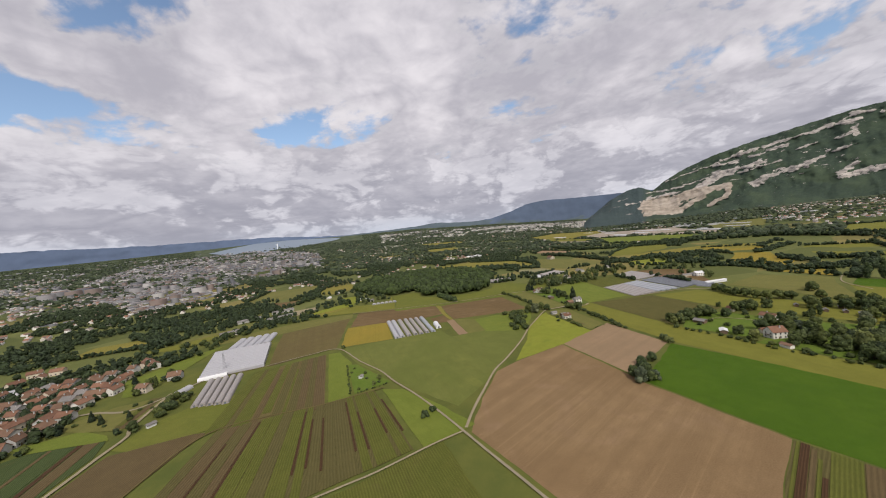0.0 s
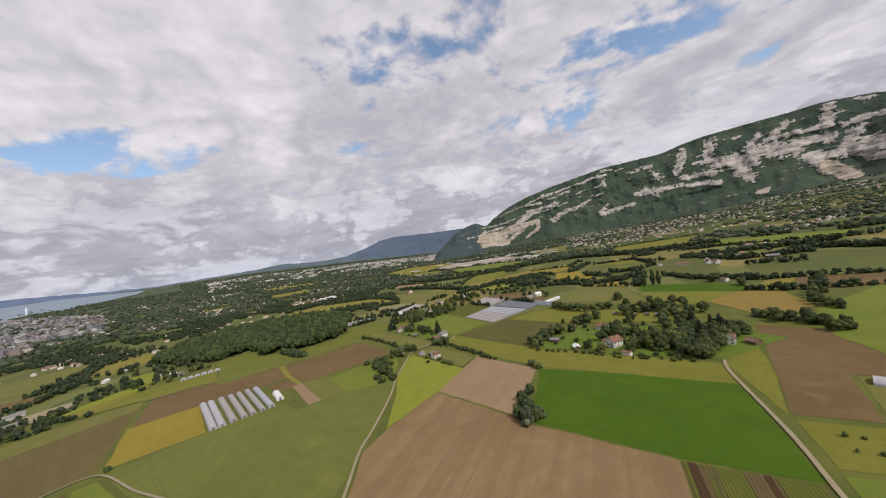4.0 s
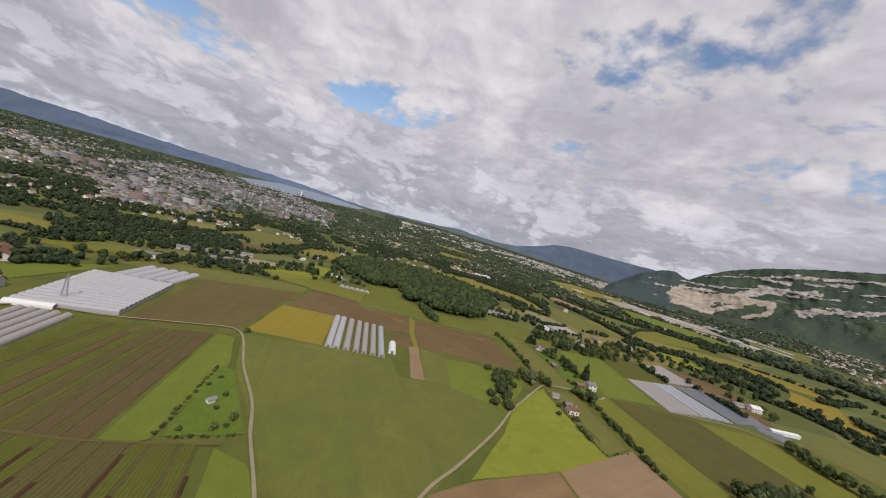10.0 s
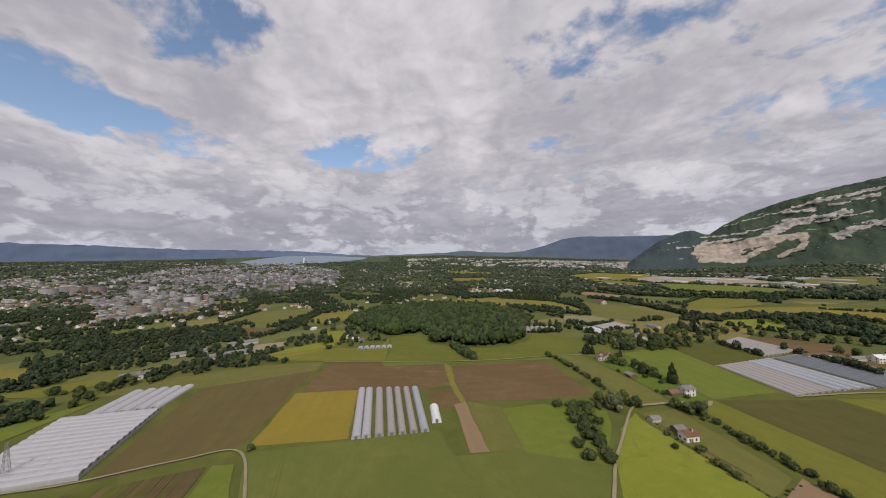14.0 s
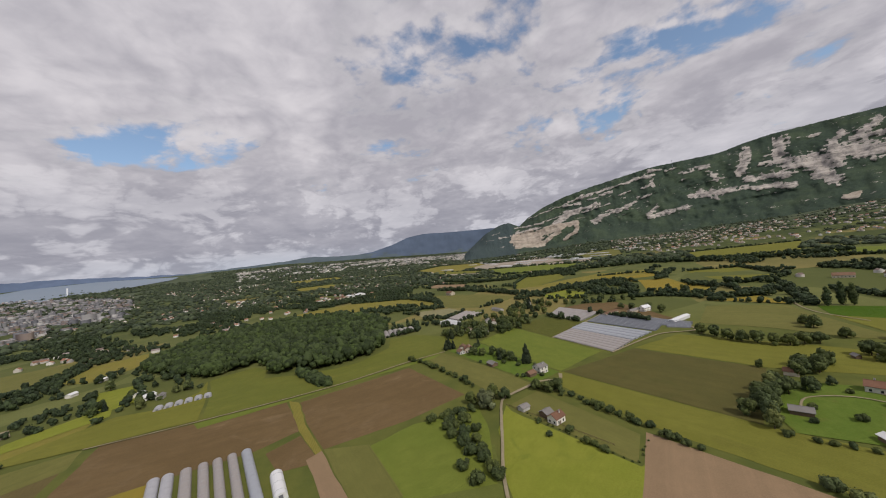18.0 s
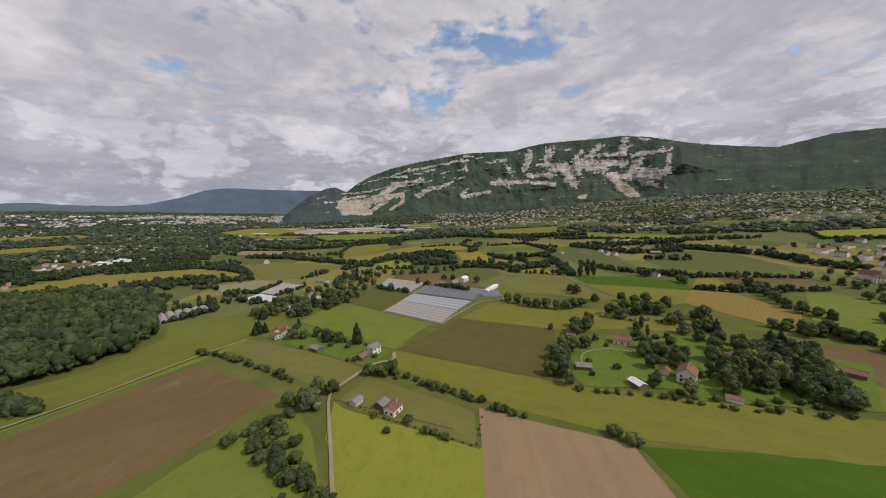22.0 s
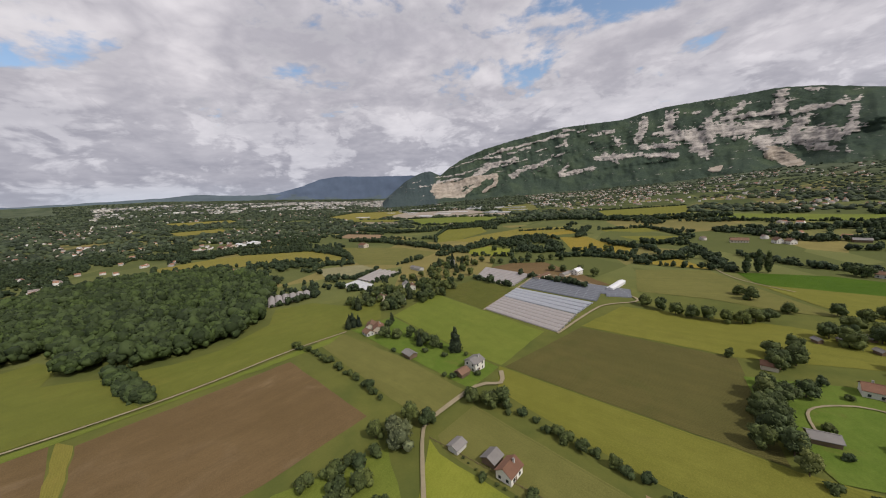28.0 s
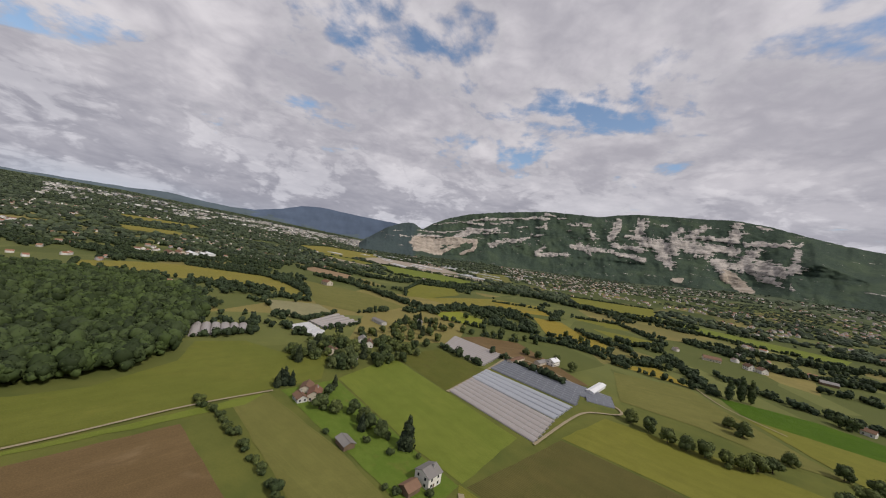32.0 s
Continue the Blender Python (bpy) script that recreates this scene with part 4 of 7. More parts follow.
for key, r, spots in (
    # market garden beside the wood
    ("lime", 4.6, [(-379.8, 115.5), (-384.8, 108.7), (-395, 149), (-371.5, 82.5), (-471, 85)]),
    ("bush_light", 3.2, [(-374.8, 122.2), (-380, 96), (-385.5, 73), (-462, 70)]),
    # hamlet beside the nursery
    ("oak", 4.8, [(-236.3, 328.5), (-229.8, 334.4), (-223.4, 340.8), (-212.1, 335.3), (-229.7, 383.4), (-220.9, 388), (-201.9, 372.7), (-196.5, 333.6), (-183.2, 326.8), (-178, 335.1), (-173.4, 360.4), (-191.5, 370)]),
    ("lime", 4.0, [(-197.9, 304), (-201.6, 299.4), (-191.7, 307.2), (-190.7, 385.8), (-191.1, 411.1), (-166, 363.5), (-175.1, 343.6), (-220.4, 371.3)]),
    # allotments and a hedge beyond the walled garden
    ("oak", 5.4, [(79.2, 298.2), (92.3, 311.3), (97.3, 305.6), (93.1, 277), (100.6, 283), (63.1, 290.7), (103.3, 264.7), (107.8, 263.3), (151.1, 441.8), (155.2, 436), (174.1, 407.8), (173.2, 399)]),
    ("poplar", 7.0, [(92.8, 449), (99.3, 448.5), (82.7, 444.9)]),
    ("fir", 4.4, [(111.7, 260.2), (-208.6, 259.4), (-207.8, 263.5)]),
    # walled garden and its wood
    ("oak", 5.5, [(23.8, 263), (30.7, 265), (20.8, 259.1), (49.4, 225), (75.7, 200.6), (82.6, 219.5), (125.8, 236.4), (131, 231.7), (103.5, 207.7), (125.3, 219), (134.4, 223.7), (109.7, 189.5), (104.3, 176), (108.4, 178.1), (111.8, 188.1), (110.9, 198.8)]),
    ("oak", 4.6, [(20.6, 237.5), (2.3, 213.6), (4.9, 225.3), (8.7, 236.8), (47.6, 211.1), (39.3, 193.5), (67.9, 186.1), (92.6, 246.8), (101.8, 244.6), (110.2, 239.4), (92, 208.8), (109.6, 224.8), (93.1, 197.7), (113, 205), (117, 217.7), (131.4, 221.9), (137.4, 223.8), (114.8, 226.8), (98.2, 181.5)]),
    ("lime", 4.2, [(59.4, 216.7), (49.4, 184.3), (69.7, 192.8), (56.4, 249.1), (90, 193), (99.2, 214.9), (-0.1, 200.9), (-0.6, 192.9)]),
    ("poplar", 4.5, [(60.5, 214.7), (74.6, 202.5), (77.8, 193)]),
    ("bush", 2.6, [(45.5, 186.4), (58.3, 181.2), (80.8, 190.4), (82.9, 187.8), (81.9, 179.9), (68.4, 250.1), (90, 179.4), (27.9, 209.8), (15.9, 216.1), (94.1, 176.1), (74, 178.2), (12.5, 202.5), (33.5, 239.3), (63.4, 239)]),
    ("fir", 5.0, [(109.3, 274.2), (111.6, 265.8), (-125.4, 244.2)]),
    ("oak", 5.0, [(60.5, 212.7), (58.4, 224.8), (70.4, 236.9), (84.7, 208.6), (76.7, 193.9), (88, 193.7), (92.7, 233.6), (106.4, 224.7), (69.4, 222.6), (114, 285.8), (122.9, 291), (104.6, 336.5), (111, 316.1), (62.1, 338.3), (-7, 203), (-0.9, 220.6), (11.7, 230.9), (25.9, 272.9), (36.8, 280), (54.4, 235), (91.2, 328.5), (84.3, 337.4), (96.8, 298.5), (88.9, 301.5), (69.3, 301.5), (60.5, 300), (77, 312.6), (83, 305.8), (100.4, 309.5)]),
    # tree row at the nursery and beyond the garden
    ("oak", 5.6, [(-15, 341.4), (-7.4, 333.7), (-0.4, 325.2), (7.1, 321.2), (14.9, 318.8), (23, 315.8), (30.5, 315.6), (38.2, 319.3), (45.9, 322.3), (51.5, 376.2), (53.4, 364.1)]),
    ("oak", 4.6, [(157.5, 264.7), (163.5, 259.7), (171.3, 262.1), (178.2, 258.5), (176.5, 250.3), (181.7, 242), (188.7, 236.1), (188.2, 228.9), (168.6, 253.9), (175.8, 244.5), (201.5, 290.9), (204.5, 284.8), (202.5, 322.6), (206.2, 334), (210.1, 345.7), (213, 355.9), (217, 366), (223, 380), (232, 395), (238, 415)]),
    ("oak", 4.2, [(229.5, 274.7), (275, 320), (276, 307), (310, 400), (305, 368), (289, 330), (279, 310), (235.3, 281.7), (262, 280.9), (240.3, 253.9)]),
    ("willow", 4.8, [(153.4, 269.8), (161.3, 267.9), (91.4, 259.2), (63.4, 226.8), (226, 372)]),
    # house strip and farm lane
    ("oak", 4.4, [(-146.3, 250.3), (-150.5, 252), (-103.5, 202), (-95.2, 201.3), (-91.1, 203), (-123.8, 183.4), (-116.6, 183.7), (-175.8, 252.2), (-180.5, 267.1), (-167.4, 253.3), (-160, 257.4), (-138.9, 246.8)]),
    ("willow", 5.6, [(-125.4, 173.4), (-120.5, 170.2)]),
    ("bush", 2.4, [(-75.3, 164.4), (-62.7, 155.2), (-82.3, 155.2), (-25.9, 167.2), (-122.5, 218.9), (-118.4, 217.8), (-135.8, 246.9), (-118.2, 241.3), (-160.2, 236.5), (-142.1, 240), (-67, 155.8), (-75.4, 162.5), (-58.4, 152.8), (-90.4, 164.6), (-129.6, 237.4), (-107.1, 223.3)]),
    ("oak", 4.8, [(-199, 320.2), (-179.4, 324.5), (-199.2, 305.9), (-183.9, 363.4), (-174.7, 379.6), (-168.7, 393.4), (-165.7, 417.8), (-172.8, 462), (-170.1, 486.5), (-195.8, 488.1), (-206, 462.5), (-170.5, 344.1), (-176.7, 334.3), (-196.7, 336.3), (-211.8, 343), (-184.9, 347.8), (-200.3, 380.9), (-188.3, 402.8), (-180.2, 434), (-204.2, 423.6), (-220.5, 307.2), (-228.4, 325.3), (-238.3, 336.4)]),
    ("fir", 3.6, [(-210.3, 263.6), (-204.1, 265.5), (-184.3, 277.4), (-148.4, 246.4), (-239.6, 358.4), (-246.2, 375.8), (-217.6, 389)]),
    ("oak", 4.6, [(-155.1, 478.8), (-144.2, 478), (-132.3, 495.5), (-122.3, 492.5), (-113.9, 506.9), (-97.8, 497.6), (-86.8, 502.6), (-74.7, 499.2), (-159, 582), (-170, 562), (-71.4, 438.5), (-37, 581), (-20, 567), (-54.4, 441.8), (-42.9, 422.5), (-83.1, 443.6)]),
    # clump in the ploughed field, lone bushes
    ("oak", 4.2, [(17.8, 86.1), (26.6, 86.5), (17.3, 97.3), (22, 91.5)]),
    ("willow", 4.4, [(23.5, 81.9), (27.7, 89.3)]),
    ("oak", 3.4, [(16.2, 113.3), (13.7, 104.6)]),
    ("bush_light", 3.6, [(6.2, 156.7), (11.3, 151.7)]),
    ("oak", 6.0, [(108.6, 5.6), (115.5, 8.6), (122.4, 5.1), (103.6, 0.7)]),
    ("bush", 2.8, [(132.9, 34.6), (-188.6, -13.7), (-37.2, -17), (-35, -22.4)]),
    # bushes beside the lane
    ("bush", 4.0, [(-142.9, 145.9), (-137.3, 152.2), (-129.7, 142.6), (-123.7, 139.2), (-115.6, 133.6), (-109.4, 130.2), (-101.1, 127), (-96, 122.8), (-90.7, 120.9), (-133.6, 160), (-127.1, 164.3), (-120.4, 143.4), (-106.4, 120.2), (-98.1, 115.1), (-132.4, 149), (-126.4, 146.7), (-118.6, 138), (-112.3, 138.8), (-104.1, 131.2), (-135, 155.2), (-129.7, 157.8), (-123.8, 153.6), (-115.9, 148.1)]),
    ("oak", 3.6, [(-132.6, 172.1), (-129.1, 178.3), (-126, 151.8)]),
    # allotment garden
    ("bush", 1.5, [(-130.6, -25.2), (-101.3, -19), (-93.7, -21.6), (-93.9, -36), (-124, -29.2), (-105.8, -25.4), (-114.7, -22.8)]),
    ("lime", 2.0, [(-92.7, -25.6), (-96.9, -19.7)]),
    # by the greenhouse and the yard
    ("bush", 4.6, [(-157.2, -138.2), (-163.3, -139.4), (-169.5, -138.6), (-177.9, -136), (-171.9, -127.8), (-177.2, -126), (-165.6, -133.5), (-182.2, -131.2)]),
    ("oak", 3.6, [(-145.9, -149.9), (-162.2, -206.7), (-163.5, -214.1), (-150.2, -209), (-157.4, -211.5)]),
    ("bush", 1.8, [(-175.2, -168.4), (-183.7, -159), (-188.8, -172.8), (-180.7, -151), (-169, -166.3), (-192.3, -155.4), (-185.5, -182), (-167.1, -154.4), (-177.7, -144.9), (-188.2, -147.3)]),
    ("poplar", 2.6, [(-225.1, -147.2), (-221.7, -150)]),
    ("oak", 3.4, [(-229.5, -159.4), (-235.2, -151.7), (-216.1, -157.6), (-245.7, -140), (-292.7, -121.4), (-299.7, -129.1), (-309.4, -111.9), (-319, -107.6), (-326.8, -116), (-334.2, -103.1)]),
    ("oak", 4.0, [(-369.7, -5.2), (-363.2, -10.1), (-375.8, -6.3), (-386.6, 1.4), (-357.4, -27.3), (-370.2, -19.5), (-396.2, 59.8), (-404, 82.4), (-411.2, 68.6), (-422.6, 89.1), (-389, 86.1)]),
    ("fir", 4.0, [(-372.1, -10.9), (-400.1, 68.1)]),
):
    for x, y in spots:
        plant(key, x, y, r * rng.uniform(0.88, 1.12))

row_of(["bush", "bush", "oak"], [(-229.4, 228.7), (-203.9, 222.2), (-181.4, 212.9), (-141.6, 192.9)], 4.0, 2.4, 1.2)
row_of(["oak", "bush", "bush"], [(-107.4, 208.3), (-79.7, 196.6), (-46.3, 177.3), (-28.9, 167.3)], 4.6, 3.0)
row_of(["bush"], [(-107.7, 177.1), (-91.4, 166.6), (-69.1, 157.9), (-46.6, 148.7), (-44.2, 167.3)], 3.4, 0.8, 0.3)
row_of(["bush"], [(0.6, 188.9), (33, 183.9), (64.4, 173.9), (104.1, 169.8)], 5.0, 2.0, 1.0)
row_of(["oak", "lime"], [(-0.7, 194.9), (0.1, 220.6), (9.7, 245.5)], 6.0, 4.0)
row_of(["bush"], [(-142.7, -26.3), (-117.3, -34.1), (-91.9, -41.9)], 2.6, 1.1, 0.3)
row_of(["bush"], [(-89.7, -39.8), (-87.5, -17.9)], 2.4, 1.0, 0.3)
row_of(["lime", "bush"], [(131.6, 97.9), (208.5, 93.5)], 7.0, 1.2, 0.5)
row_of(["lime", "bush"], [(131.2, 88.4), (207.8, 86.9)], 7.0, 1.2, 0.5)
row_of(["bush"], [(152.5, 107.9), (198.5, 103)], 4.5, 1.6, 0.6)
row_of(["oak", "bush"], [(-137.8, -222.7), (-119.7, -213.2), (-99.9, -222.2)], 5.0, 3.2, 2)
row_of(["oak", "lime"], [(345, 440), (362, 402), (392, 368), (350, 300)], 12, 4.0, 4)
row_of(["bush", "oak"], [(-342.9, -69.7), (-338.1, -111.4), (-351.7, -141.7)], 8, 4.0, 4)

for _ in range(60):
    f, g = rng.random(), rng.random()
    x, y = lerp(lerp((79.8, 189.4), (106, 242.5), f), lerp((108.4, 176.5), (135.4, 223.8), f), g)
    plant(rng.choice(("oak", "oak", "oak", "oak", "lime", "fir")), x, y, rng.uniform(4.2, 6.0))
for _ in range(22):
    x, y = rng.uniform(0, 80), rng.uniform(196, 270)
    if not inside((x, y), [(9, 194.6), (48.1, 193.2), (43.4, 237.2), (7.8, 249.4)]) and min((x - a) ** 2 + (y - b) ** 2 for a, b in ((56.7, 198.8), (49.7, 205), (45.4, 244.2), (30.6, 192.9), (65.1, 180.4))) > 60:
        plant(rng.choice(("oak", "lime", "bush", "poplar")), x, y, rng.uniform(2.4, 4.0))
BELT = [(-237.8, 297.5), (-194.3, 290.1), (-182.6, 347.9), (-160.1, 397.1), (-156.9, 477.7), (-171.5, 504.6), (-214.5, 491.6), (-227.7, 423.2), (-201.2, 370.8), (-249.6, 332.8)]
count = 0
while count < 78:
    x, y = rng.uniform(-250, -155), rng.uniform(290, 510)
    if inside((x, y), BELT) and not (x > -180 and y > 340):
        plant(rng.choice(("oak", "oak", "oak", "oak", "lime", "fir", "bush")), x, y, rng.uniform(3.2, 5.0))
        count += 1
for x, y in ((253, 252), (251, 265), (231, 218), (275, 288), (277, 332), (279, 308), (215, 340), (198, 312), (198, 299), (179, 262), (179, 254), (181, 244), (180, 229), (183, 227), (161, 253), (366, 295), (376, 321), (318, 372), (310, 352), (322, 338)):
    plant(rng.choice(("oak", "oak", "lime")), x, y, rng.uniform(4.0, 5.6))
for x, y in ((385, 398), (405, 410), (350, 345), (325, 366), (372, 330), (500, 640), (520, 615), (530, 560), (470, 520), (455, 480), (410, 445), (480, 460), (540, 480)):
    for k in range(3):
        plant(rng.choice(("oak", "oak", "lime")), x + rng.uniform(-22, 22), y + rng.uniform(-22, 22), rng.uniform(3.0, 4.6))
for x, y in ((-153.9, -236.2), (-180, -236.2), (-165.5, -214.1), (-196, -222.7), (-212.2, -219.1), (-218.9, -205.7), (-200.1, -203.9), (-237.7, -210.3), (-235.3, -193), (-255.6, -192.3), (-269, -206.9), (-250.1, -162.9), (-276, -175.3), (-136, -246), (-125.8, -222.6), (-185.7, -210.5), (-164.8, -195.9), (-179.2, -187.3), (-185.6, -174.5), (-175.2, -168.4), (-169.2, -154.5), (-250.8, -227.8), (-272.3, -244.7)):
    plant(rng.choice(("oak", "bush", "lime", "fir")), x, y, rng.uniform(2.2, 3.6))
for proto in [p for kind in TREE_KINDS.values() for p in kind if p not in USED]:
    for child in list(proto.children):
        bpy.data.objects.remove(child)
    bpy.data.objects.remove(proto)


def stamp(kinds, places):
    """Many trees as one mesh: each place is x, y, z, radius, height scale."""
    vs, ts, n = [], [], 0
    for x, y, z, r, tall in places:
        v, t = kinds[rng.randrange(len(kinds))]
        a = rng.uniform(0, 6.283)
        c, s = math.cos(a) * r, math.sin(a) * r
        w = np.empty_like(v)
        w[:, 0] = v[:, 0] * c - v[:, 1] * s + x
        w[:, 1] = v[:, 0] * s + v[:, 1] * c + y
        w[:, 2] = v[:, 2] * r * tall + z
        vs.append(w)
        ts.append(t + n)
        n += len(v)
    return np.concatenate(vs), np.concatenate(ts)


WOOD_KINDS = [crown(500 + k, round_lobes(900 + k, 5), 90, 0.13, ICO2, 0.98) for k in range(6)]
MID_KINDS = [crown(600 + k, round_lobes(800 + k, 4), 26, 0.28, ICO1, 0.95) for k in range(5)]
FAR_KINDS = [crown(700 + k, [((0, 0, 0.5), 0.8), ((0.5, 0.2, 0.4), 0.5)], 5, 0.4, ICO1, 1.0) for k in range(5)]

FOREST = [(-440.6, 127.8), (-397.3, 138.9), (-386.5, 177.3), (-355.1, 176.7), (-337.5, 163.6), (-314.5, 177.5), (-292.2, 190.4), (-280.7, 213.4), (-284.4, 253.7), (-310.5, 283.4), (-330.8, 300.2), (-359.9, 338.5), (-420, 372), (-520, 390), (-620, 340), (-640, 260), (-600, 170), (-522, 117)]
spots = []
while len(spots) < 2500:
    x, y = rng.uniform(-650, -260), rng.uniform(100, 400)
    if inside((x, y), FOREST):
        spots.append((x * S, y * S, rng.uniform(0.0, 2.5), rng.uniform(4.4, 6.9), rng.uniform(0.85, 1.25)))
for k in range(70):
    x, y = lerp((-305.8, 173.7), (-254.7, 162), rng.random())
    spots.append(((x + rng.uniform(-4, 4)) * S, (y + rng.uniform(-3, 3)) * S, -1.5, rng.uniform(3.6, 5.4), rng.uniform(0.75, 1.0)))
v, t = stamp(WOOD_KINDS, spots)
wood = tagged(new("woodland", mesh_np("woodland", v, t, M["forest"])), "dense dark green broadleaf wood with bulging crowns", "wood", kind="stuff")



def in_field_plan(x, y):
    return any(inside((x * S, y * S), p) for p in FIELDS)


# ---- houses ----
def gable(w, l, h, rh):
    """Walls of a house with gable ends, the ridge along y."""
    bm = bmesh.new()
    a = [bm.verts.new(p) for p in ((-w / 2, -l / 2, -0.2), (w / 2, -l / 2, -0.2), (w / 2, l / 2, -0.2), (-w / 2, l / 2, -0.2))]
    b = [bm.verts.new(p) for p in ((-w / 2, -l / 2, h), (w / 2, -l / 2, h), (w / 2, l / 2, h), (-w / 2, l / 2, h))]
    r0, r1 = bm.verts.new((0, -l / 2, h + rh)), bm.verts.new((0, l / 2, h + rh))
    for q in ((a[0], a[1], b[1], r0, b[0]), (a[2], a[3], b[3], r1, b[2]), (a[1], a[2], b[2], b[1]), (a[3], a[0], b[0], b[3])):
        bm.faces.new(q)
    return bm


def slope(w, l, h, rh, side, over=0.5, thick=0.22):
    """One roof slope as a slab with eaves."""
    bm = bmesh.new()
    k = rh / (w / 2)
    x1, z1 = side * (w / 2 + over), h - k * over
    pts = [(0, h + rh), (x1, z1)]
    vs = []
    for y in (-l / 2 - over, l / 2 + over):
        for x, z in pts:
            vs.append((bm.verts.new((x, y, z + 0.04)), bm.verts.new((x, y, z + 0.04 + thick))))
    (a0, a1), (b0, b1), (c0, c1), (d0, d1) = vs
    for q in ((a1, b1, d1, c1), (a0, c0, d0, b0), (a0, a1, c1, c0), (b0, d0, d1, b1), (a0, b0, b1, a1), (c0, c1, d1, d0)):
        bm.faces.new(q)
    return bm


MESHES = {}


def shared(key, make, mat):
    if key not in MESHES:
        MESHES[key] = mesh_bm(key[0], make(), mat)
    return MESHES[key]


def house(x, y, turn, w, l, h, rh, wall, roof, label, name="house", category="house", windows=True, chimney=True, balcony=False):
    x, y = x * S, y * S
    root = new(name)
    root.matrix_world = Matrix.Translation((x, y, rise(x, y))) @ Matrix.Rotation(radians(turn), 4, "Z")
    tagged(root, label, category)
    part("wall", shared(("wall", w, l, h, rh, wall), lambda: gable(w, l, h, rh), M[wall]), None, root)
    for side in (-1, 1):
        part("roof_slope", shared(("roof_slope", w, l, h, rh, side, roof), lambda: slope(w, l, h, rh, side), M[roof]), None, root)
    part("ridge", shared(("ridge", l, roof), lambda: boxed(0, 0, 0, 0.4, l + 1.0, 0.18, bevel=0.06), M[roof]), None, root).location = (0, 0, h + rh + 0.28)
    if chimney:
        c = part("chimney", shared(("chimney", 0), lambda: boxed(0, 0, 0, 0.7, 0.7, 1.8, bevel=0.05), M["plaster_grey"]), None, root)
        c.location = (w * 0.16, l * 0.2, h + rh * 0.72 + 0.7)
        part("cap", shared(("cap", 0), lambda: boxed(0, 0, 0.95, 0.9, 0.9, 0.12), M["slate"]), None, c)
    if windows:
        floors = max(1, int(h / 2.6))
        pane = ("window", 0)
        for k in range(floors):
            z = 1.5 + 2.7 * k
            n = max(2, int(l / 3.2))
            for i in range(n):
                yy = (i + 0.5) / n * l - l / 2
                for side in (-1, 1):
                    o = part("window", shared(pane, lambda: boxed(0, 0, 0, 0.08, 1.1, 1.3), M["glass"]), None, root)
                    o.location = (side * (w / 2 + 0.02), yy, z)
                    s = part("sill", shared(("sill", 0), lambda: boxed(0.05, 0, -0.72, 0.2, 1.3, 0.1), M["plaster_grey"]), None, o)
            for i in range(2):
                o = part("window", shared(("window", 1), lambda: boxed(0, 0, 0, 1.1, 0.08, 1.3), M["glass"]), None, root)
                o.location = ((i - 0.5) * w * 0.5, -l / 2 - 0.02, z)
        d = part("door", shared(("door", 0), lambda: boxed(0, 0, 1.0, 0.1, 1.0, 2.1), M["timber"]), None, root)
        d.location = (w / 2 + 0.03, -l * 0.08, 0)
    if balcony:
        part("balcony", shared(("balcony", w), lambda: boxed(0, -l / 2 - 0.6, 3.0, w * 0.55, 1.2, 0.15), M["timber"]), None, root)
    return root


house(56.7, 198.8, -38, 9, 11, 5.6, 3.4, "plaster", "tile_red", "white plastered farmhouse with red tiled roof among garden trees", balcony=True)
house(49.7, 205, -38, 5, 5, 2.8, 1.6, "plaster_beige", "tile_red", "small red-roofed annex beside a farmhouse", windows=False, chimney=False, name="annex", category="annex")
house(45.4, 244.2, 70, 8, 12, 3.6, 2.2, "plaster", "tile_red", "low white villa with red roof and white terrace")
house(11.2, 210.4, 82, 6, 9, 2.6, 1.5, "timber", "slate", "brown timber garden shed with grey roof", "shed", "shed", False, False)
house(30.6, 192.9, 20, 5, 8, 2.6, 1.0, "timber", "white_sheet", "garden shed with bright white roof", "shed", "shed", False, False)
house(18.8, 259.1, 70, 5, 7, 2.8, 1.6, "plaster_beige", "tile_red", "small red-roofed hut beside tall trees", "hut", "hut", False, False)
house(65.1, 180.4, 60, 4, 7, 2.4, 1.0, "plaster", "tile_brown", "small white garden hut with brown roof", "hut", "hut", False, False)
house(94, 217.6, 10, 7, 9, 4.0, 2.0, "plaster_beige", "tile_brown", "house with brown roof half hidden by trees")
house(124.4, 205.2, -12, 8, 10, 5.6, 3.2, "plaster", "tile_brown", "white house with brown roof at a wood's edge")
house(135.8, 202.8, 40, 6, 8, 2.8, 1.6, "timber", "tile_brown", "brown timber barn beside a white house", "barn", "barn", False, False)
house(-82.8, 169.1, -22, 6.5, 8, 3.6, 2.0, "plaster", "tile_red", "white farmhouse with red roof beside a lane")
house(-89, 173, -22, 6, 6, 2.6, 1.5, "timber", "slate", "low dark-roofed barn adjoining a farmhouse", "barn", "barn", False, False)
house(-101.8, 175.2, -22, 5, 6, 2.4, 1.0, "plaster_grey", "slate", "small grey shed beside a farm lane", "shed", "shed", False, False)
house(-110.1, 229.4, -25, 8.5, 8.5, 5.4, 1.8, "plaster", "slate", "white square villa with grey hipped roof")
house(-114.3, 221.6, -25, 6, 7, 2.6, 1.6, "timber", "tile_brown", "dark shed beside a white villa", "shed", "shed", False, False)
house(-148.5, 233.2, 60, 6, 9, 2.6, 1.2, "timber", "slate", "grey-roofed shed on a meadow", "shed", "shed", False, False)
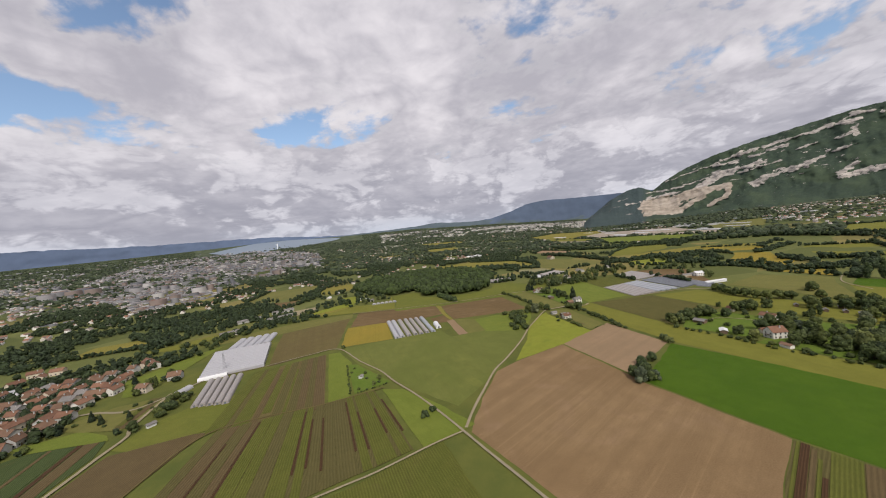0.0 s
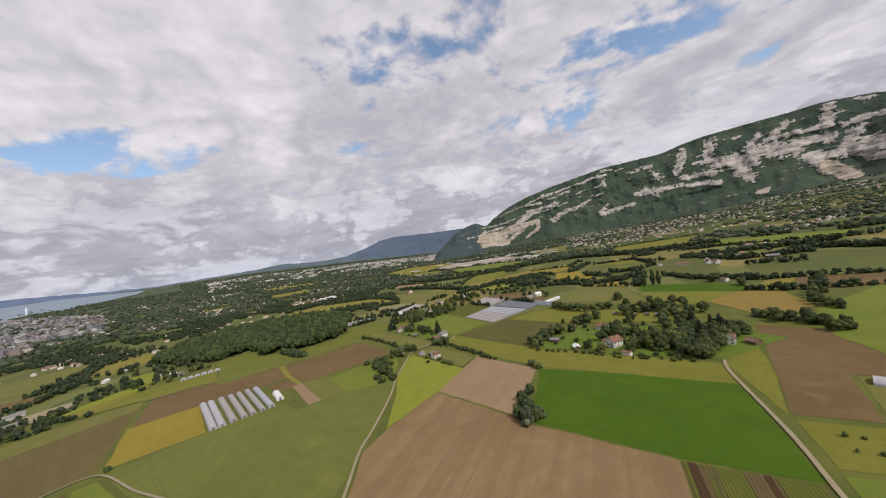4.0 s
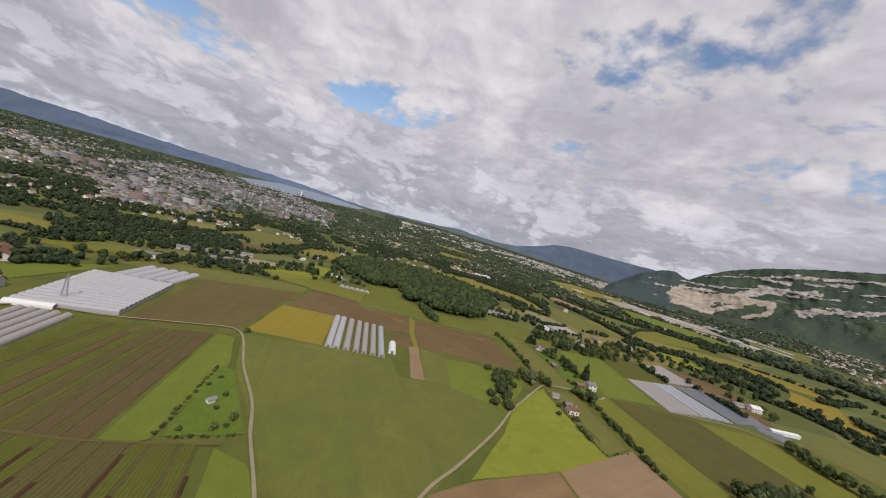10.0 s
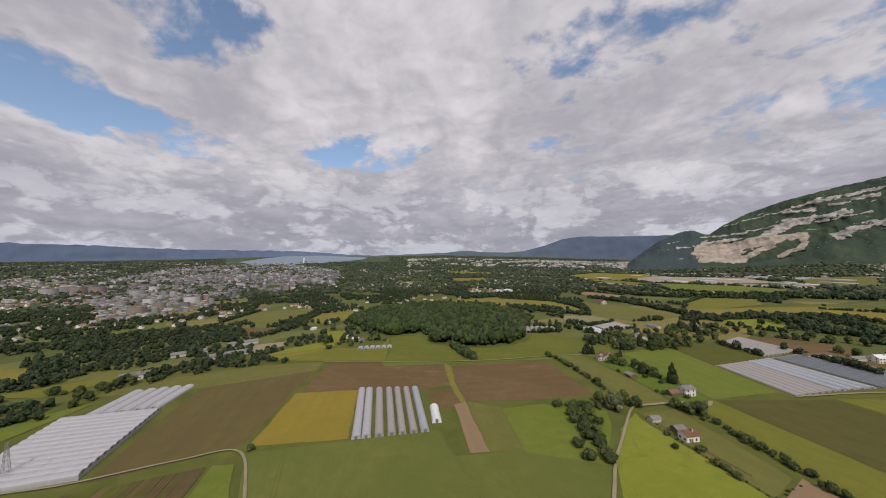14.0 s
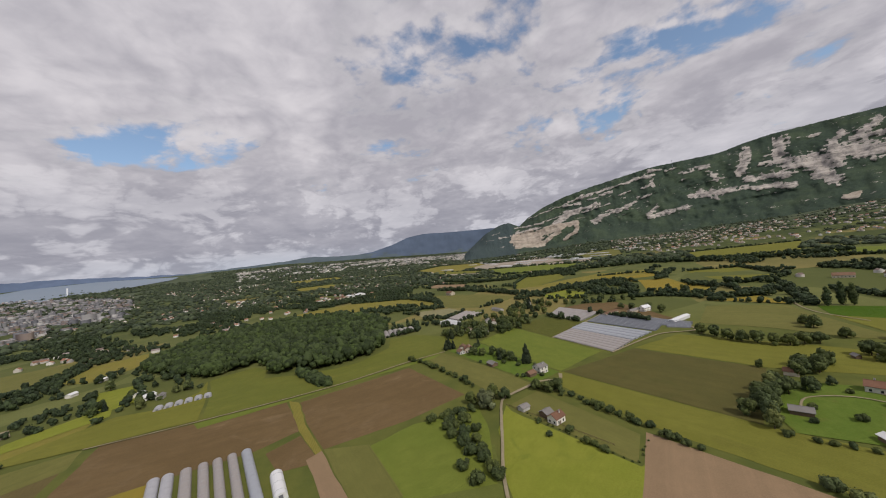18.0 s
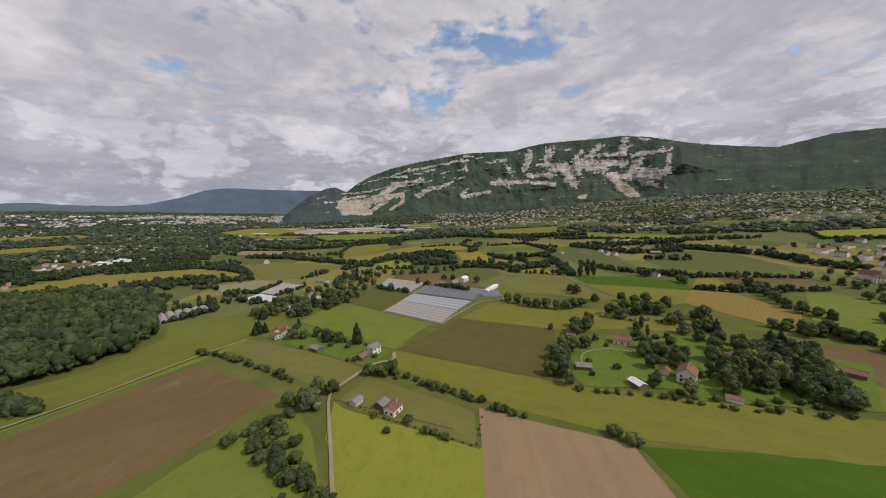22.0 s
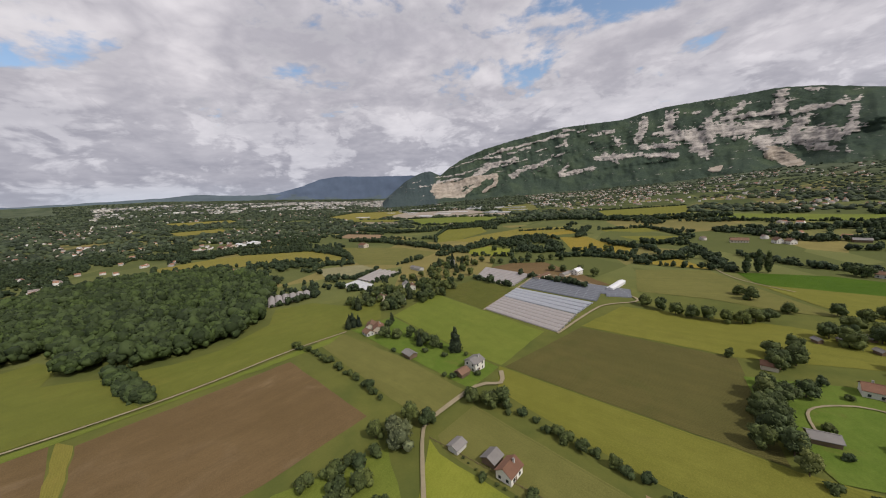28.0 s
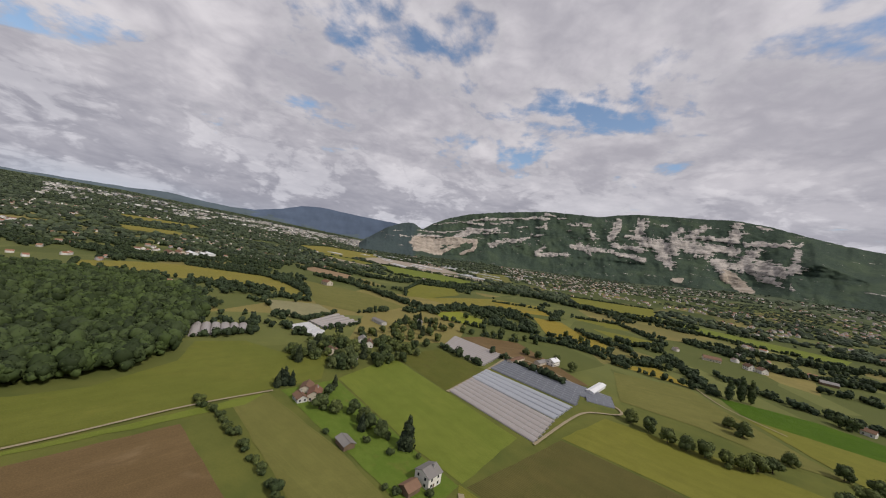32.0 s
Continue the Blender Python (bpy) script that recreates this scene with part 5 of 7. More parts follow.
house(-184.8, 260.1, 30, 8, 10, 4.0, 2.6, "plaster_beige", "tile_red", "small house with red roof beside firs")
house(-189.2, 254.2, 60, 6, 8, 2.8, 1.8, "plaster_grey", "tile_brown", "low brown-roofed house in a garden")
house(-193.9, 265.3, 25, 7, 9, 3.0, 2.0, "plaster_beige", "tile_brown", "brown-roofed outbuilding in a garden", "outbuilding", "outbuilding", False, False)
house(-215, 360.7, 30, 8, 11, 5.0, 2.5, "plaster", "slate", "white house among dense trees")
house(-220.1, 323.3, 50, 8, 11, 4.0, 2.5, "plaster_beige", "tile_brown", "brown-roofed house among trees")
house(-201.4, 461.1, 20, 8, 9, 7.0, 2.5, "plaster", "slate", "tall white house between tree belts")
house(-58.5, 429.8, -30, 9, 13, 5.2, 2.4, "plaster", "white_sheet", "white nursery house with pale roof")
house(-69, 423.2, -30, 7, 16, 3.0, 1.5, "plaster_beige", "slate", "low beige nursery shed", "shed", "shed", False, False)
house(-28.1, 386.7, -26, 6, 34, 3.0, 0.8, "white_sheet", "white_sheet", "long low white hall beside film tunnels", "hall", "hall", False, False)
house(-90.4, 413.6, -26, 6, 26, 3.0, 1.0, "plaster_beige", "tile_brown", "low beige packing shed", "shed", "shed", False, False)
house(-145, -141.9, 30, 3, 5, 2.4, 0.8, "white_sheet", "slate", "small white hut beside dark bushes", "hut", "hut", False, False)
house(-110.3, -27.7, 30, 2.6, 3.2, 2.2, 0.7, "white_sheet", "slate", "tiny white allotment hut", "hut", "hut", False, False)
house(-362.1, -93.2, 5, 9, 24, 4.2, 2.2, "plaster", "slate", "long white house with grey roof at a wood's edge")
house(-400.8, -31.2, 8, 12, 40, 3.5, 2.0, "plaster_grey", "slate", "long grey market garden hall", "hall", "hall", False, False)
house(-394.8, 92.3, 20, 8, 12, 3.5, 1.6, "white_sheet", "white_sheet", "white market garden shed", "shed", "shed", False, False)
house(-383.6, 98.2, 60, 6, 9, 3.0, 1.4, "plaster", "slate", "small white shed beside cloches", "shed", "shed", False, False)
house(-207.3, 358.7, 30, 7, 10, 4.4, 2.2, "plaster", "tile_brown", "white cottage among dense garden trees")
house(-218.5, 327.2, 30, 4, 6, 2.4, 1.4, "timber", "tile_brown", "small brown-roofed shed at a meadow's edge", "shed", "shed", False, False)
house(-198, 322, 30, 4, 8, 2.4, 1.2, "plaster_grey", "slate", "low grey shed among garden trees", "shed", "shed", False, False)
house(142.8, 619.7, 80, 9, 22, 4.0, 3.4, "plaster_beige", "tile_brown", "long farm building with brown tiled roof")
house(177.2, 609.4, 10, 9, 11, 5.4, 3.6, "plaster", "tile_brown", "white farmhouse with steep brown roof")
house(186.9, 602.6, 10, 9, 11, 5.0, 3.4, "plaster", "tile_brown", "white farmhouse with steep brown roof")
house(254.9, 611.5, 70, 10, 18, 3.4, 2.6, "timber", "slate", "grey-roofed barn behind a hedge", "barn", "barn", False, False)
house(164.7, 436.1, 40, 7, 9, 3.6, 2.2, "plaster", "tile_brown", "small house hidden in a hedge")
for x, y in [(52.8, 294.1), (63.7, 296.2), (76.6, 300.7), (70.3, 284.9), (80.2, 285.8), (88.2, 282.8)]:
    house(x, y, 15, 3, 4.5, 2.2, 1.0, "timber", "slate", "small wooden allotment hut among trees", "hut", "hut", False, False)
for x, y in ((-413.4, 91.8), (-496.5, 63.9), (-534, 90.8)):
    house(x, y, 40, 6, 9, 3.0, 1.4, "plaster", "white_sheet", "small white garden shed under a pale roof", "shed", "shed", False, False)
for x, y in ((-431, -67), (-451, -20)):
    house(x, y, 8, 10, 36, 3.5, 1.8, "plaster_grey", "slate", "long grey market garden hall", "hall", "hall", False, False)
house(-238.9, 437.8, 60, 8, 24, 3.5, 1.6, "plaster_grey", "slate", "long grey nursery shed", "shed", "shed", False, False)

VILLAGE = [(-176, -247, 7, 16), (-187.9, -224.6, 8, 16), (-201.1, -212.9, 8, 13), (-209.7, -199.3, 8, 14), (-190.7, -196, 8, 10), (-173.8, -219.2, 8, 12), (-175.4, -208.2, 7, 9), (-182.5, -204.1, 7, 8), (-222.8, -210.7, 8, 12), (-260.2, -219, 7, 12), (-248.7, -203.4, 8, 16),
           (-228.2, -197, 8, 11), (-225.5, -187.1, 8, 12), (-241.6, -182.5, 8, 18), (-291, -183, 7, 11), (-263.2, -175.3, 7, 10), (-221.7, -154, 7, 10), (-234.2, -136.4, 7, 11), (-154, -250, 8, 14), (-131.9, -231.2, 8, 16), (-145.8, -221.9, 8, 12),
           (-120, -238.1, 8, 18), (-157.9, -229.4, 8, 10), (-162, -262, 8, 14), (-140, -262, 8, 12), (-268.8, -233.8, 8, 12), (-282, -226.4, 8, 10), (-240.2, -238.4, 8, 12), (-215, -244.1, 8, 10)]
for k, (x, y, w, l) in enumerate(VILLAGE):
    red = k % 3 == 0
    house(x, y, -30 + rng.choice((0, 90)) + rng.uniform(-12, 12), w, l, rng.choice((3.8, 4.4, 5.2)), rng.uniform(2.4, 3.4), rng.choice(("plaster", "plaster_grey", "plaster_beige")), "tile_red" if red else "tile_brown",
          "village house with pale walls and red clay tiles" if red else "village house with pale walls and brown tiles")
house(-299.1, -158.4, -72, 10, 34, 4.8, 3.0, "plaster", "tile_red", "long village building with orange-red roof")
for x, y in ((-348.1, -240.2), (-342, -253.1), (-360.1, -232.2), (-372, -250)):
    house(x, y, rng.uniform(0, 180), 8, 12, 4.5, 2.6, "plaster_beige", "tile_red", "red-roofed house beyond a white greenhouse")

HOUSE_AT = [(x, y) for x, y, _, _ in VILLAGE]
tries = 0
while len(HOUSE_AT) < 84 and tries < 6000:
    tries += 1
    f = rng.random()
    x, y = lerp((-128, -262), (-292.6, -190.7), f)
    x, y = x + rng.gauss(0, 14), y + rng.gauss(0, 20)
    if min((x - a) ** 2 + (y - b) ** 2 for a, b in HOUSE_AT) < 90 or in_field_plan(x, y):
        continue
    HOUSE_AT.append((x, y))
    house(x, y, -30 + rng.choice((0, 90)) + rng.uniform(-10, 10), rng.choice((7, 8)), rng.uniform(8, 14), rng.choice((4.2, 5.0)), rng.uniform(2.2, 3.0), rng.choice(("plaster", "plaster_beige", "plaster_grey")), rng.choice(("tile_red", "tile_red", "tile_brown", "slate")),
          "small village house with tiled roof between gardens")
TOWN = [(393, 410), (400, 393), (392, 370), (333, 356), (336, 335), (366, 342), (345, 383), (511, 630), (512, 602), (546, 613), (536, 581), (591, 610), (559, 560), (545, 522), (543, 496), (526, 460), (465, 541), (464, 512), (443, 470), (446, 447), (474, 454), (526, 443), (466, 569), (615, 663), (497, 590), (520, 545), (480, 490), (415, 430), (360, 368), (380, 352)]
for x, y in TOWN:
    house(x, y, 20 + rng.choice((0, 90)) + rng.uniform(-10, 10), 9, rng.uniform(11, 20), rng.choice((5.4, 6, 7.8)), 2.6, rng.choice(("plaster", "plaster_beige")), rng.choice(("tile_red", "tile_brown", "tile_brown")), "village block with pale walls and tiled roof near a church")
for x, y in ((503, 414), (498, 388), (527, 376), (527, 911), (573, 926)):
    house(x, y, -35, 13, 40, 5.4, 2.6, "plaster_beige", "tile_red", "long school-like building with orange-red roof", "school_building", "building")

# church: nave and tower with a pointed spire
church = tagged(new("church"), "pale village church with a slim pointed tower", "church")
church.location = (353 * S, 400 * S, 0)
part("nave", gable(9, 22, 7, 5), M["plaster_beige"], church)
for side in (-1, 1):
    part("roof_slope", slope(9, 22, 7, 5, side), M["tile_brown"], church)
part("tower", boxed(0, -13, 9, 5, 5, 18.4, bevel=0.1), M["plaster_beige"], church)
bm = bmesh.new()
bmesh.ops.create_cone(bm, cap_ends=True, segments=8, radius1=3.2, radius2=0.1, depth=13, matrix=Matrix.Translation((0, -13, 24.6)))
part("spire", bm, M["slate"], church)


# ---- film tunnels, greenhouses ----
def arch(w, l, h, steps=10, thick=0.06):
    """A barrel of film along y, with both skins."""
    bm = bmesh.new()
    loops = []
    for y in (-l / 2, l / 2):
        for q in (0.0, thick):
            loops.append([bm.verts.new((math.cos(math.pi * k / steps) * (w / 2 - q), y, math.sin(math.pi * k / steps) ** 0.8 * (h - q) - (0.1 if k in (0, steps) else 0))) for k in range(steps + 1)])
    o0, i0, o1, i1 = loops
    for k in range(steps):
        bm.faces.new((o0[k], o0[k + 1], o1[k + 1], o1[k]))
        bm.faces.new((i0[k + 1], i0[k], i1[k], i1[k + 1]))
        bm.faces.new((o0[k + 1], o0[k], i0[k], i0[k + 1]))
        bm.faces.new((o1[k], o1[k + 1], i1[k + 1], i1[k]))
    return bm


def arch_end(w, h, steps=10):
    bm = bmesh.new()
    ring = [(math.cos(math.pi * k / steps) * (w / 2 - 0.08), math.sin(math.pi * k / steps) ** 0.8 * (h - 0.08) - (0.1 if k in (0, steps) else 0)) for k in range(steps + 1)]
    f = [[bm.verts.new((x, y, z)) for x, z in ring] for y in (-0.04, 0.04)]
    bm.faces.new(f[0])
    bm.faces.new(f[1][::-1])
    for k in range(steps + 1):
        j = (k + 1) % (steps + 1)
        bm.faces.new((f[0][k], f[0][j], f[1][j], f[1][k]))
    return bm


def hoop(w, h, steps=10):
    bm = bmesh.new()
    rows = []
    for k in range(steps + 1):
        a = math.pi * k / steps
        c, s = math.cos(a), math.sin(a) ** 0.8
        rows.append([bm.verts.new((c * (w / 2 + e), y, s * (h + e) - (0.1 if k in (0, steps) else 0))) for e, y in ((0.01, -0.06), (0.07, -0.06), (0.07, 0.06), (0.01, 0.06))])
    for a, b in zip(rows, rows[1:]):
        for i in range(4):
            bm.faces.new((a[i], a[(i + 1) % 4], b[(i + 1) % 4], b[i]))
    return bm


def tunnel(a, b, w, h, mat="film", label="arched greenhouse tunnel covered with milky film", group="", hoops=6, base=0.0):
    """A tunnel from a to b."""
    a, b = (a[0] * S, a[1] * S), (b[0] * S, b[1] * S)
    d = Vector(b) - Vector(a)
    l = d.length
    root = new("greenhouse_tunnel")
    root.matrix_world = Matrix.Translation(((a[0] + b[0]) / 2, (a[1] + b[1]) / 2, base)) @ Matrix.Rotation(math.atan2(-d.x, d.y), 4, "Z")
    tagged(root, label, "greenhouse", group=group)
    l = round(l, 1)
    part("film_cover", shared(("film_cover", w, l, h, mat), lambda: arch(w, l, h), M[mat]), None, root)
    for s in (-1, 1):
        e = part("end_wall", shared(("end_wall", w, h, mat), lambda: arch_end(w, h), M[mat]), None, root)
        e.location = (0, s * (l / 2 - 0.1), 0)
        o = part("door", shared(("tunnel_door", round(h, 1)), lambda: boxed(0, 0, h * 0.36, w * 0.3, 0.06, h * 0.72), M["film_dark"]), None, e)
        o.location = (0, s * 0.07, 0)
    for k in range(hoops):
        o = part("hoop", shared(("hoop", w, h), lambda: hoop(w, h), M["steel"]), None, root)
        o.location = (0, (k + 0.5) / hoops * l - l / 2, 0)
    return root


def tunnels(a0, a1, b0, b1, n, gap, h, mat="film", label="arched greenhouse tunnel covered with milky film", group="", hoops=6, base=0.0):
    """n tunnels side by side; the first runs from a0 to a1, the last from b0 to b1 (outer edges)."""
    FIELDS.append([(x * S, y * S) for x, y in (a0, a1, b1, b0)])
    width = S * math.hypot(b0[0] - a0[0], b0[1] - a0[1]) / n
    for k in range(n):
        f = (k + 0.5) / n
        tunnel(lerp(a0, b0, f), lerp(a1, b1, f), round(width - gap, 2), h, mat, label, group, hoops, base)


TA, TB, TC, TD = (-171.6, 29.7), (-236.7, 52.1), (-157.3, 66.9), (-215.6, 88.8)
FIELDS.append([(x * S, y * S) for x, y in (TA, TB, TD, TC)])
for f0, f1, mat, label in ((0.0, 0.122, "film", "milky film tunnel joined to its neighbour"), (0.124, 0.247, "film", "milky film tunnel joined to its neighbour"), (0.29, 0.41, "film_pink", "dusty pinkish film tunnel"), (0.454, 0.565, "film_pink", "dusty pinkish film tunnel"),
                           (0.595, 0.70, "film_pink", "dusty pinkish film tunnel"), (0.741, 0.847, "film_pink", "dusty pinkish film tunnel"), (0.882, 1.0, "film_blue", "blue-grey film tunnel at the end of a row")):
    f = (f0 + f1) / 2
    tunnel(lerp(TA, TC, f), lerp(TB, TD, f), round((f1 - f0) * 47.2, 2), 2.6, mat, label, "tunnels beside a yellow field", 12)
tunnels((-155.6, -124.2), (-201.6, -115), (-142, -103.9), (-193.7, -91.6), 5, 0.9, 2.8, "film_pink", "arched tunnel under grey dusty film", group="tunnels before the large greenhouse", hoops=9)
tunnels((-283.1, -101.1), (-321.3, -86.5), (-275.7, -62.9), (-312.4, -48.8), 5, 0.8, 2.8, group="tunnels behind the large greenhouse", hoops=8)
# the large greenhouse: thirteen joined spans on a common wall
GA, GB, GC, GD = (-210.1, -120.3), (-201.3, -76.5), (-269.4, -61.8), (-284.3, -108.5)
big = new("glasshouse_base")
tagged(big, "low white side walls of a wide greenhouse", "greenhouse")
for p, q in ((GA, GB), (GB, GC), (GC, GD), (GD, GA)):
    p, q = (p[0] * S, p[1] * S), (q[0] * S, q[1] * S)
    d = Vector(q) - Vector(p)
    o = part("side_wall", boxed(0, 0, 1.0, 0.15, d.length, 2.2), M["film"], big)
    o.matrix_world = Matrix.Translation(((p[0] + q[0]) / 2, (p[1] + q[1]) / 2, 0)) @ Matrix.Rotation(math.atan2(-d.x, d.y), 4, "Z")
tunnels(GA, GB, GD, GC, 14, 0.25, 1.7, "film", "low rounded roof span of a wide white greenhouse", "spans of the large greenhouse", 6, 2.05)
# nursery: long low film rows on both sides of a path
tunnels((-124.4, 314), (-71.8, 281.1), (-116.1, 345.9), (-61.3, 313), 6, 0.25, 1.5, "film_pink", "low rounded crop tunnel under dusty film", "crop tunnels of the nursery", 10)
tunnels((-116.1, 347), (-61.1, 314.2), (-109.4, 372.3), (-48.7, 341.5), 4, 0.25, 1.6, "film_blue", "low shiny blue-grey film tunnel", "shiny film tunnels of the nursery", 10)
tunnels((-107.1, 376.7), (-46.4, 344.7), (-97.1, 415.5), (-39.6, 379.2), 8, 0.3, 1.5, "film_dark", "low tunnel under dark shade net", "shaded tunnels of the nursery", 10)
tunnels((-35, 359.7), (-20.5, 361.1), (-64.4, 397.9), (-20.5, 376.1), 5, 0.3, 1.5, "film_dark", "short tunnel under dark shade net", "short shaded tunnels", 4)
tunnels((-156, 405.8), (-114.4, 378.5), (-156.3, 453.2), (-102.9, 423.4), 9, 0.25, 1.5, "film_pink", "low rounded crop tunnel under dusty film", "crop tunnels beyond the nursery", 10)
tunnels((165.1, 152.3), (205, 137), (162.7, 144.3), (201.9, 128.6), 1, 0, 3.2, group="long tunnels beside a bare field", hoops=12)
tunnels((162.7, 123.5), (218.2, 106.5), (160, 112.2), (215.6, 97.1), 1, 0, 3.4, group="long tunnels beside a bare field", hoops=14)
tunnels((-358.6, 87.1), (-350.9, 83.6), (-343.5, 120), (-335.2, 116.7), 6, 1.0, 2.4, group="short tunnels at the wood's edge", hoops=4)
tunnels((-311.7, 285.1), (-336.8, 306.6), (-293.5, 320.2), (-310.5, 334.6), 6, 0.2, 3.2, "film_pink", "low arched greenhouse span at a wood", "greenhouse spans at the wood", 5)
tunnels((-288, 384), (-291, 434), (-262, 374), (-251, 419), 5, 0.6, 2.2, "film_pink", "low tunnel under grey film", "grey tunnels beyond the wood", 8)
tunnels((-290, 356), (-285, 379), (-253, 346), (-257, 364), 4, 0.4, 2.4, "film_white", "bright white film tunnel beside a wood", group="white tunnels beyond the wood", hoops=5)
tunnels((-296, -286), (-300.6, -238.4), (-317, -294), (-328.1, -249.2), 5, 0.2, 2.6, group="white tunnels beyond the village", hoops=6)
tunnels((-287.6, -239.4), (-314.5, -239), (-288, -234.2), (-314.8, -233.7), 1, 0, 3.0, group="white tunnels beyond the village", hoops=5)
tunnel((-199.3, -125.9), (-190.6, -133.5), 7, 3.0, "film", "short white domed tunnel beside a yard", "", 4)
tunnel((-209, -121.3), (-205, -102), 5, 3.2, "white_sheet", "white entrance hall before the large greenhouse", "", 0)

tunnel((-181.5, 82.7), (-163.8, 74.9), 6.4, 3.6, "white_sheet", "short bright white tunnel store beside field tunnels", "", 3)


def pylon(x, y, h, b):
    root = tagged(new("lattice_pylon"), "slim grey steel lattice pylon", "pylon")
    root.location = (x * S, y * S, 0)

    def bar(bm, p, q, r):
        d = Vector(q) - Vector(p)
        m = Matrix.Translation((Vector(p) + Vector(q)) / 2) @ d.to_track_quat("Z", "Y").to_matrix().to_4x4()
        bmesh.ops.create_cone(bm, cap_ends=True, segments=5, radius1=r, radius2=r, depth=d.length, matrix=m)

    def at(i, f):
        s = b / 2 * (1 - 0.8 * f)
        return ((-s, s, s, -s)[i], (-s, -s, s, s)[i], h * f)

    for i in range(4):
        bm = bmesh.new()
        bar(bm, at(i, 0), at(i, 1), 0.11)
        part("leg", bm, M["steel"], root)
        bm = bmesh.new()
        for k in range(7):
            bar(bm, at(i, k / 7), at((i + 1) % 4, (k + 1) / 7), 0.06)
            bar(bm, at((i + 1) % 4, k / 7), at(i, (k + 1) / 7), 0.06)
        part("bracing", bm, M["steel"], root)
    for z, w in ((0.80, 5.0), (0.92, 3.6)):
        bm = bmesh.new()
        bar(bm, (-w / 2, 0, h * z), (w / 2, 0, h * z), 0.09)
        bar(bm, (-w / 2, 0, h * z), (0, 0, h * z + 0.9), 0.05)
        bar(bm, (w / 2, 0, h * z), (0, 0, h * z + 0.9), 0.05)
        part("crossarm", bm, M["steel"], root)


pylon(-217.8, -103.3, 19, 3.2)
pylon(-191, -279, 22, 3.2)

# garden fence along the farm lane
fence = tagged(new("fence"), "low wooden paddock fence beside a farm lane", "fence")
for k in range(24):
    x, y = lerp((-113 * S, 177 * S), (-56 * S, 158 * S), k / 23)
    o = part("post", shared(("post", 0), lambda: boxed(0, 0, 0.55, 0.14, 0.14, 1.3), M["timber"]), None, fence)
    o.location = (x, y, 0)
for z in (0.55, 1.0):
    d = Vector((57 * S, -19 * S, 0))
    o = part("rail", boxed(0, 0, 0, 0.06, d.length, 0.12), M["timber"], fence)
    o.matrix_world = Matrix.Translation((-84.5 * S, 167.5 * S, z)) @ Matrix.Rotation(math.atan2(-d.x, d.y), 4, "Z")

# ---- the mountain ----


RIDGE = [(-31, -0.5), (-30.2, 0.2), (-26.9, 2.7), (-24.5, 3.8), (-23.0, 4.05), (-21.8, 3.5), (-21.3, 3.15), (-19.7, 4.4), (-17.2, 5.7), (-14.0, 6.8), (-9.8, 7.7), (-5.7, 8.3), (-1.5, 8.85), (2.7, 8.85), (6.1, 8.8), (8.6, 9.3), (11.1, 9.6), (15.3, 9.6), (19.4, 9.5), (21.8, 9.55), (25.1, 9.0), (27.4, 8.3), (31.3, 7.2), (35.2, 6.4), (38.6, 5.8), (40.5, 6.15), (42.9, 6.6), (46.6, 6.5), (50.3, 5.9), (52.5, 6.4), (55.5, 6.25), (58.3, 5.6), (62.5, 4.8), (75, 5.4), (90, 4.0)]
BASE = [(-23, 0.0), (-18.3, -0.6), (-13.3, 0.0), (-10.3, 1.4), (-4.1, 1.4), (0.8, 1.8), (5.1, 2.6), (11, 2.6), (14.3, 2.6), (19.1, 2.4), (21.7, 0.9), (24.8, 1.6), (26.5, 3.0), (29, 5.0), (33, 3.4), (90, 2.7)]
# bare rock as runs from one bearing and height to another, with a half width and a share of bare stone:
# the tilted beds of the low end
BEDS_LOW = [(-19.9, 4.2, -13.8, 5.6, 0.15, 0.85), (-13.8, 5.6, -10.8, 6.6, 0.19, 0.95), (-12, 6.2, -4.8, 7.3, 0.25, 1), (-4.8, 7.4, -1.3, 7.7, 0.37, 1.1), (-1.8, 8.3, -0.3, 8.3, 0.22, 0.9), (-1.5, 7.7, -1.7, 6.2, 0.37, 0.9), (-21.8, 2.9, -17.4, 3.2, 0.19, 0.85), (-17.4, 3.4, -15.1, 3.8, 0.15, 0.8), (-10.3, 5.8, -6.7, 6.5, 0.25, 1), (-6.1, 5.7, -4.3, 6, 0.12, 0.75), (-13.9, 4.3, -8.8, 4.9, 0.34, 1.05), (-13.8, 5.4, -11.5, 5.4, 0.37, 1), (-11.5, 4, -7.6, 4.6, 0.22, 0.85), (-14.8, 3.3, -12.1, 4.4, 0.62, 1.1), (-15.7, 2.6, -13.9, 3.6, 0.5, 1.1), (-9.8, 2.2, -8.6, 3.1, 0.53, 1.05)]
BEDS_LOW += [(-8.6, 3.1, -5.3, 3.7, 0.5, 1), (-6.8, 3.1, -4.3, 4.1, 0.31, 0.9), (-4, 4.3, -3.6, 4.9, 0.31, 0.9), (-3.1, 4.7, -2, 5.1, 0.28, 0.9), (-2.8, 6.1, -1.7, 6.5, 0.34, 0.9), (-21.8, 2.1, -18.6, 2.4, 0.46, 0.95), (-2.6, 2.2, -1.4, 3.2, 0.5, 1.05), (-2.3, 1.8, 1.9, 2.4, 0.5, 1), (-29.2, 1.4, -23.9, 2.7, 0.12, 0.6), (-27.4, 1, -25.6, 1.4, 0.25, 0.75), (-24.6, 1.6, -22.8, 1.7, 0.34, 0.8)]
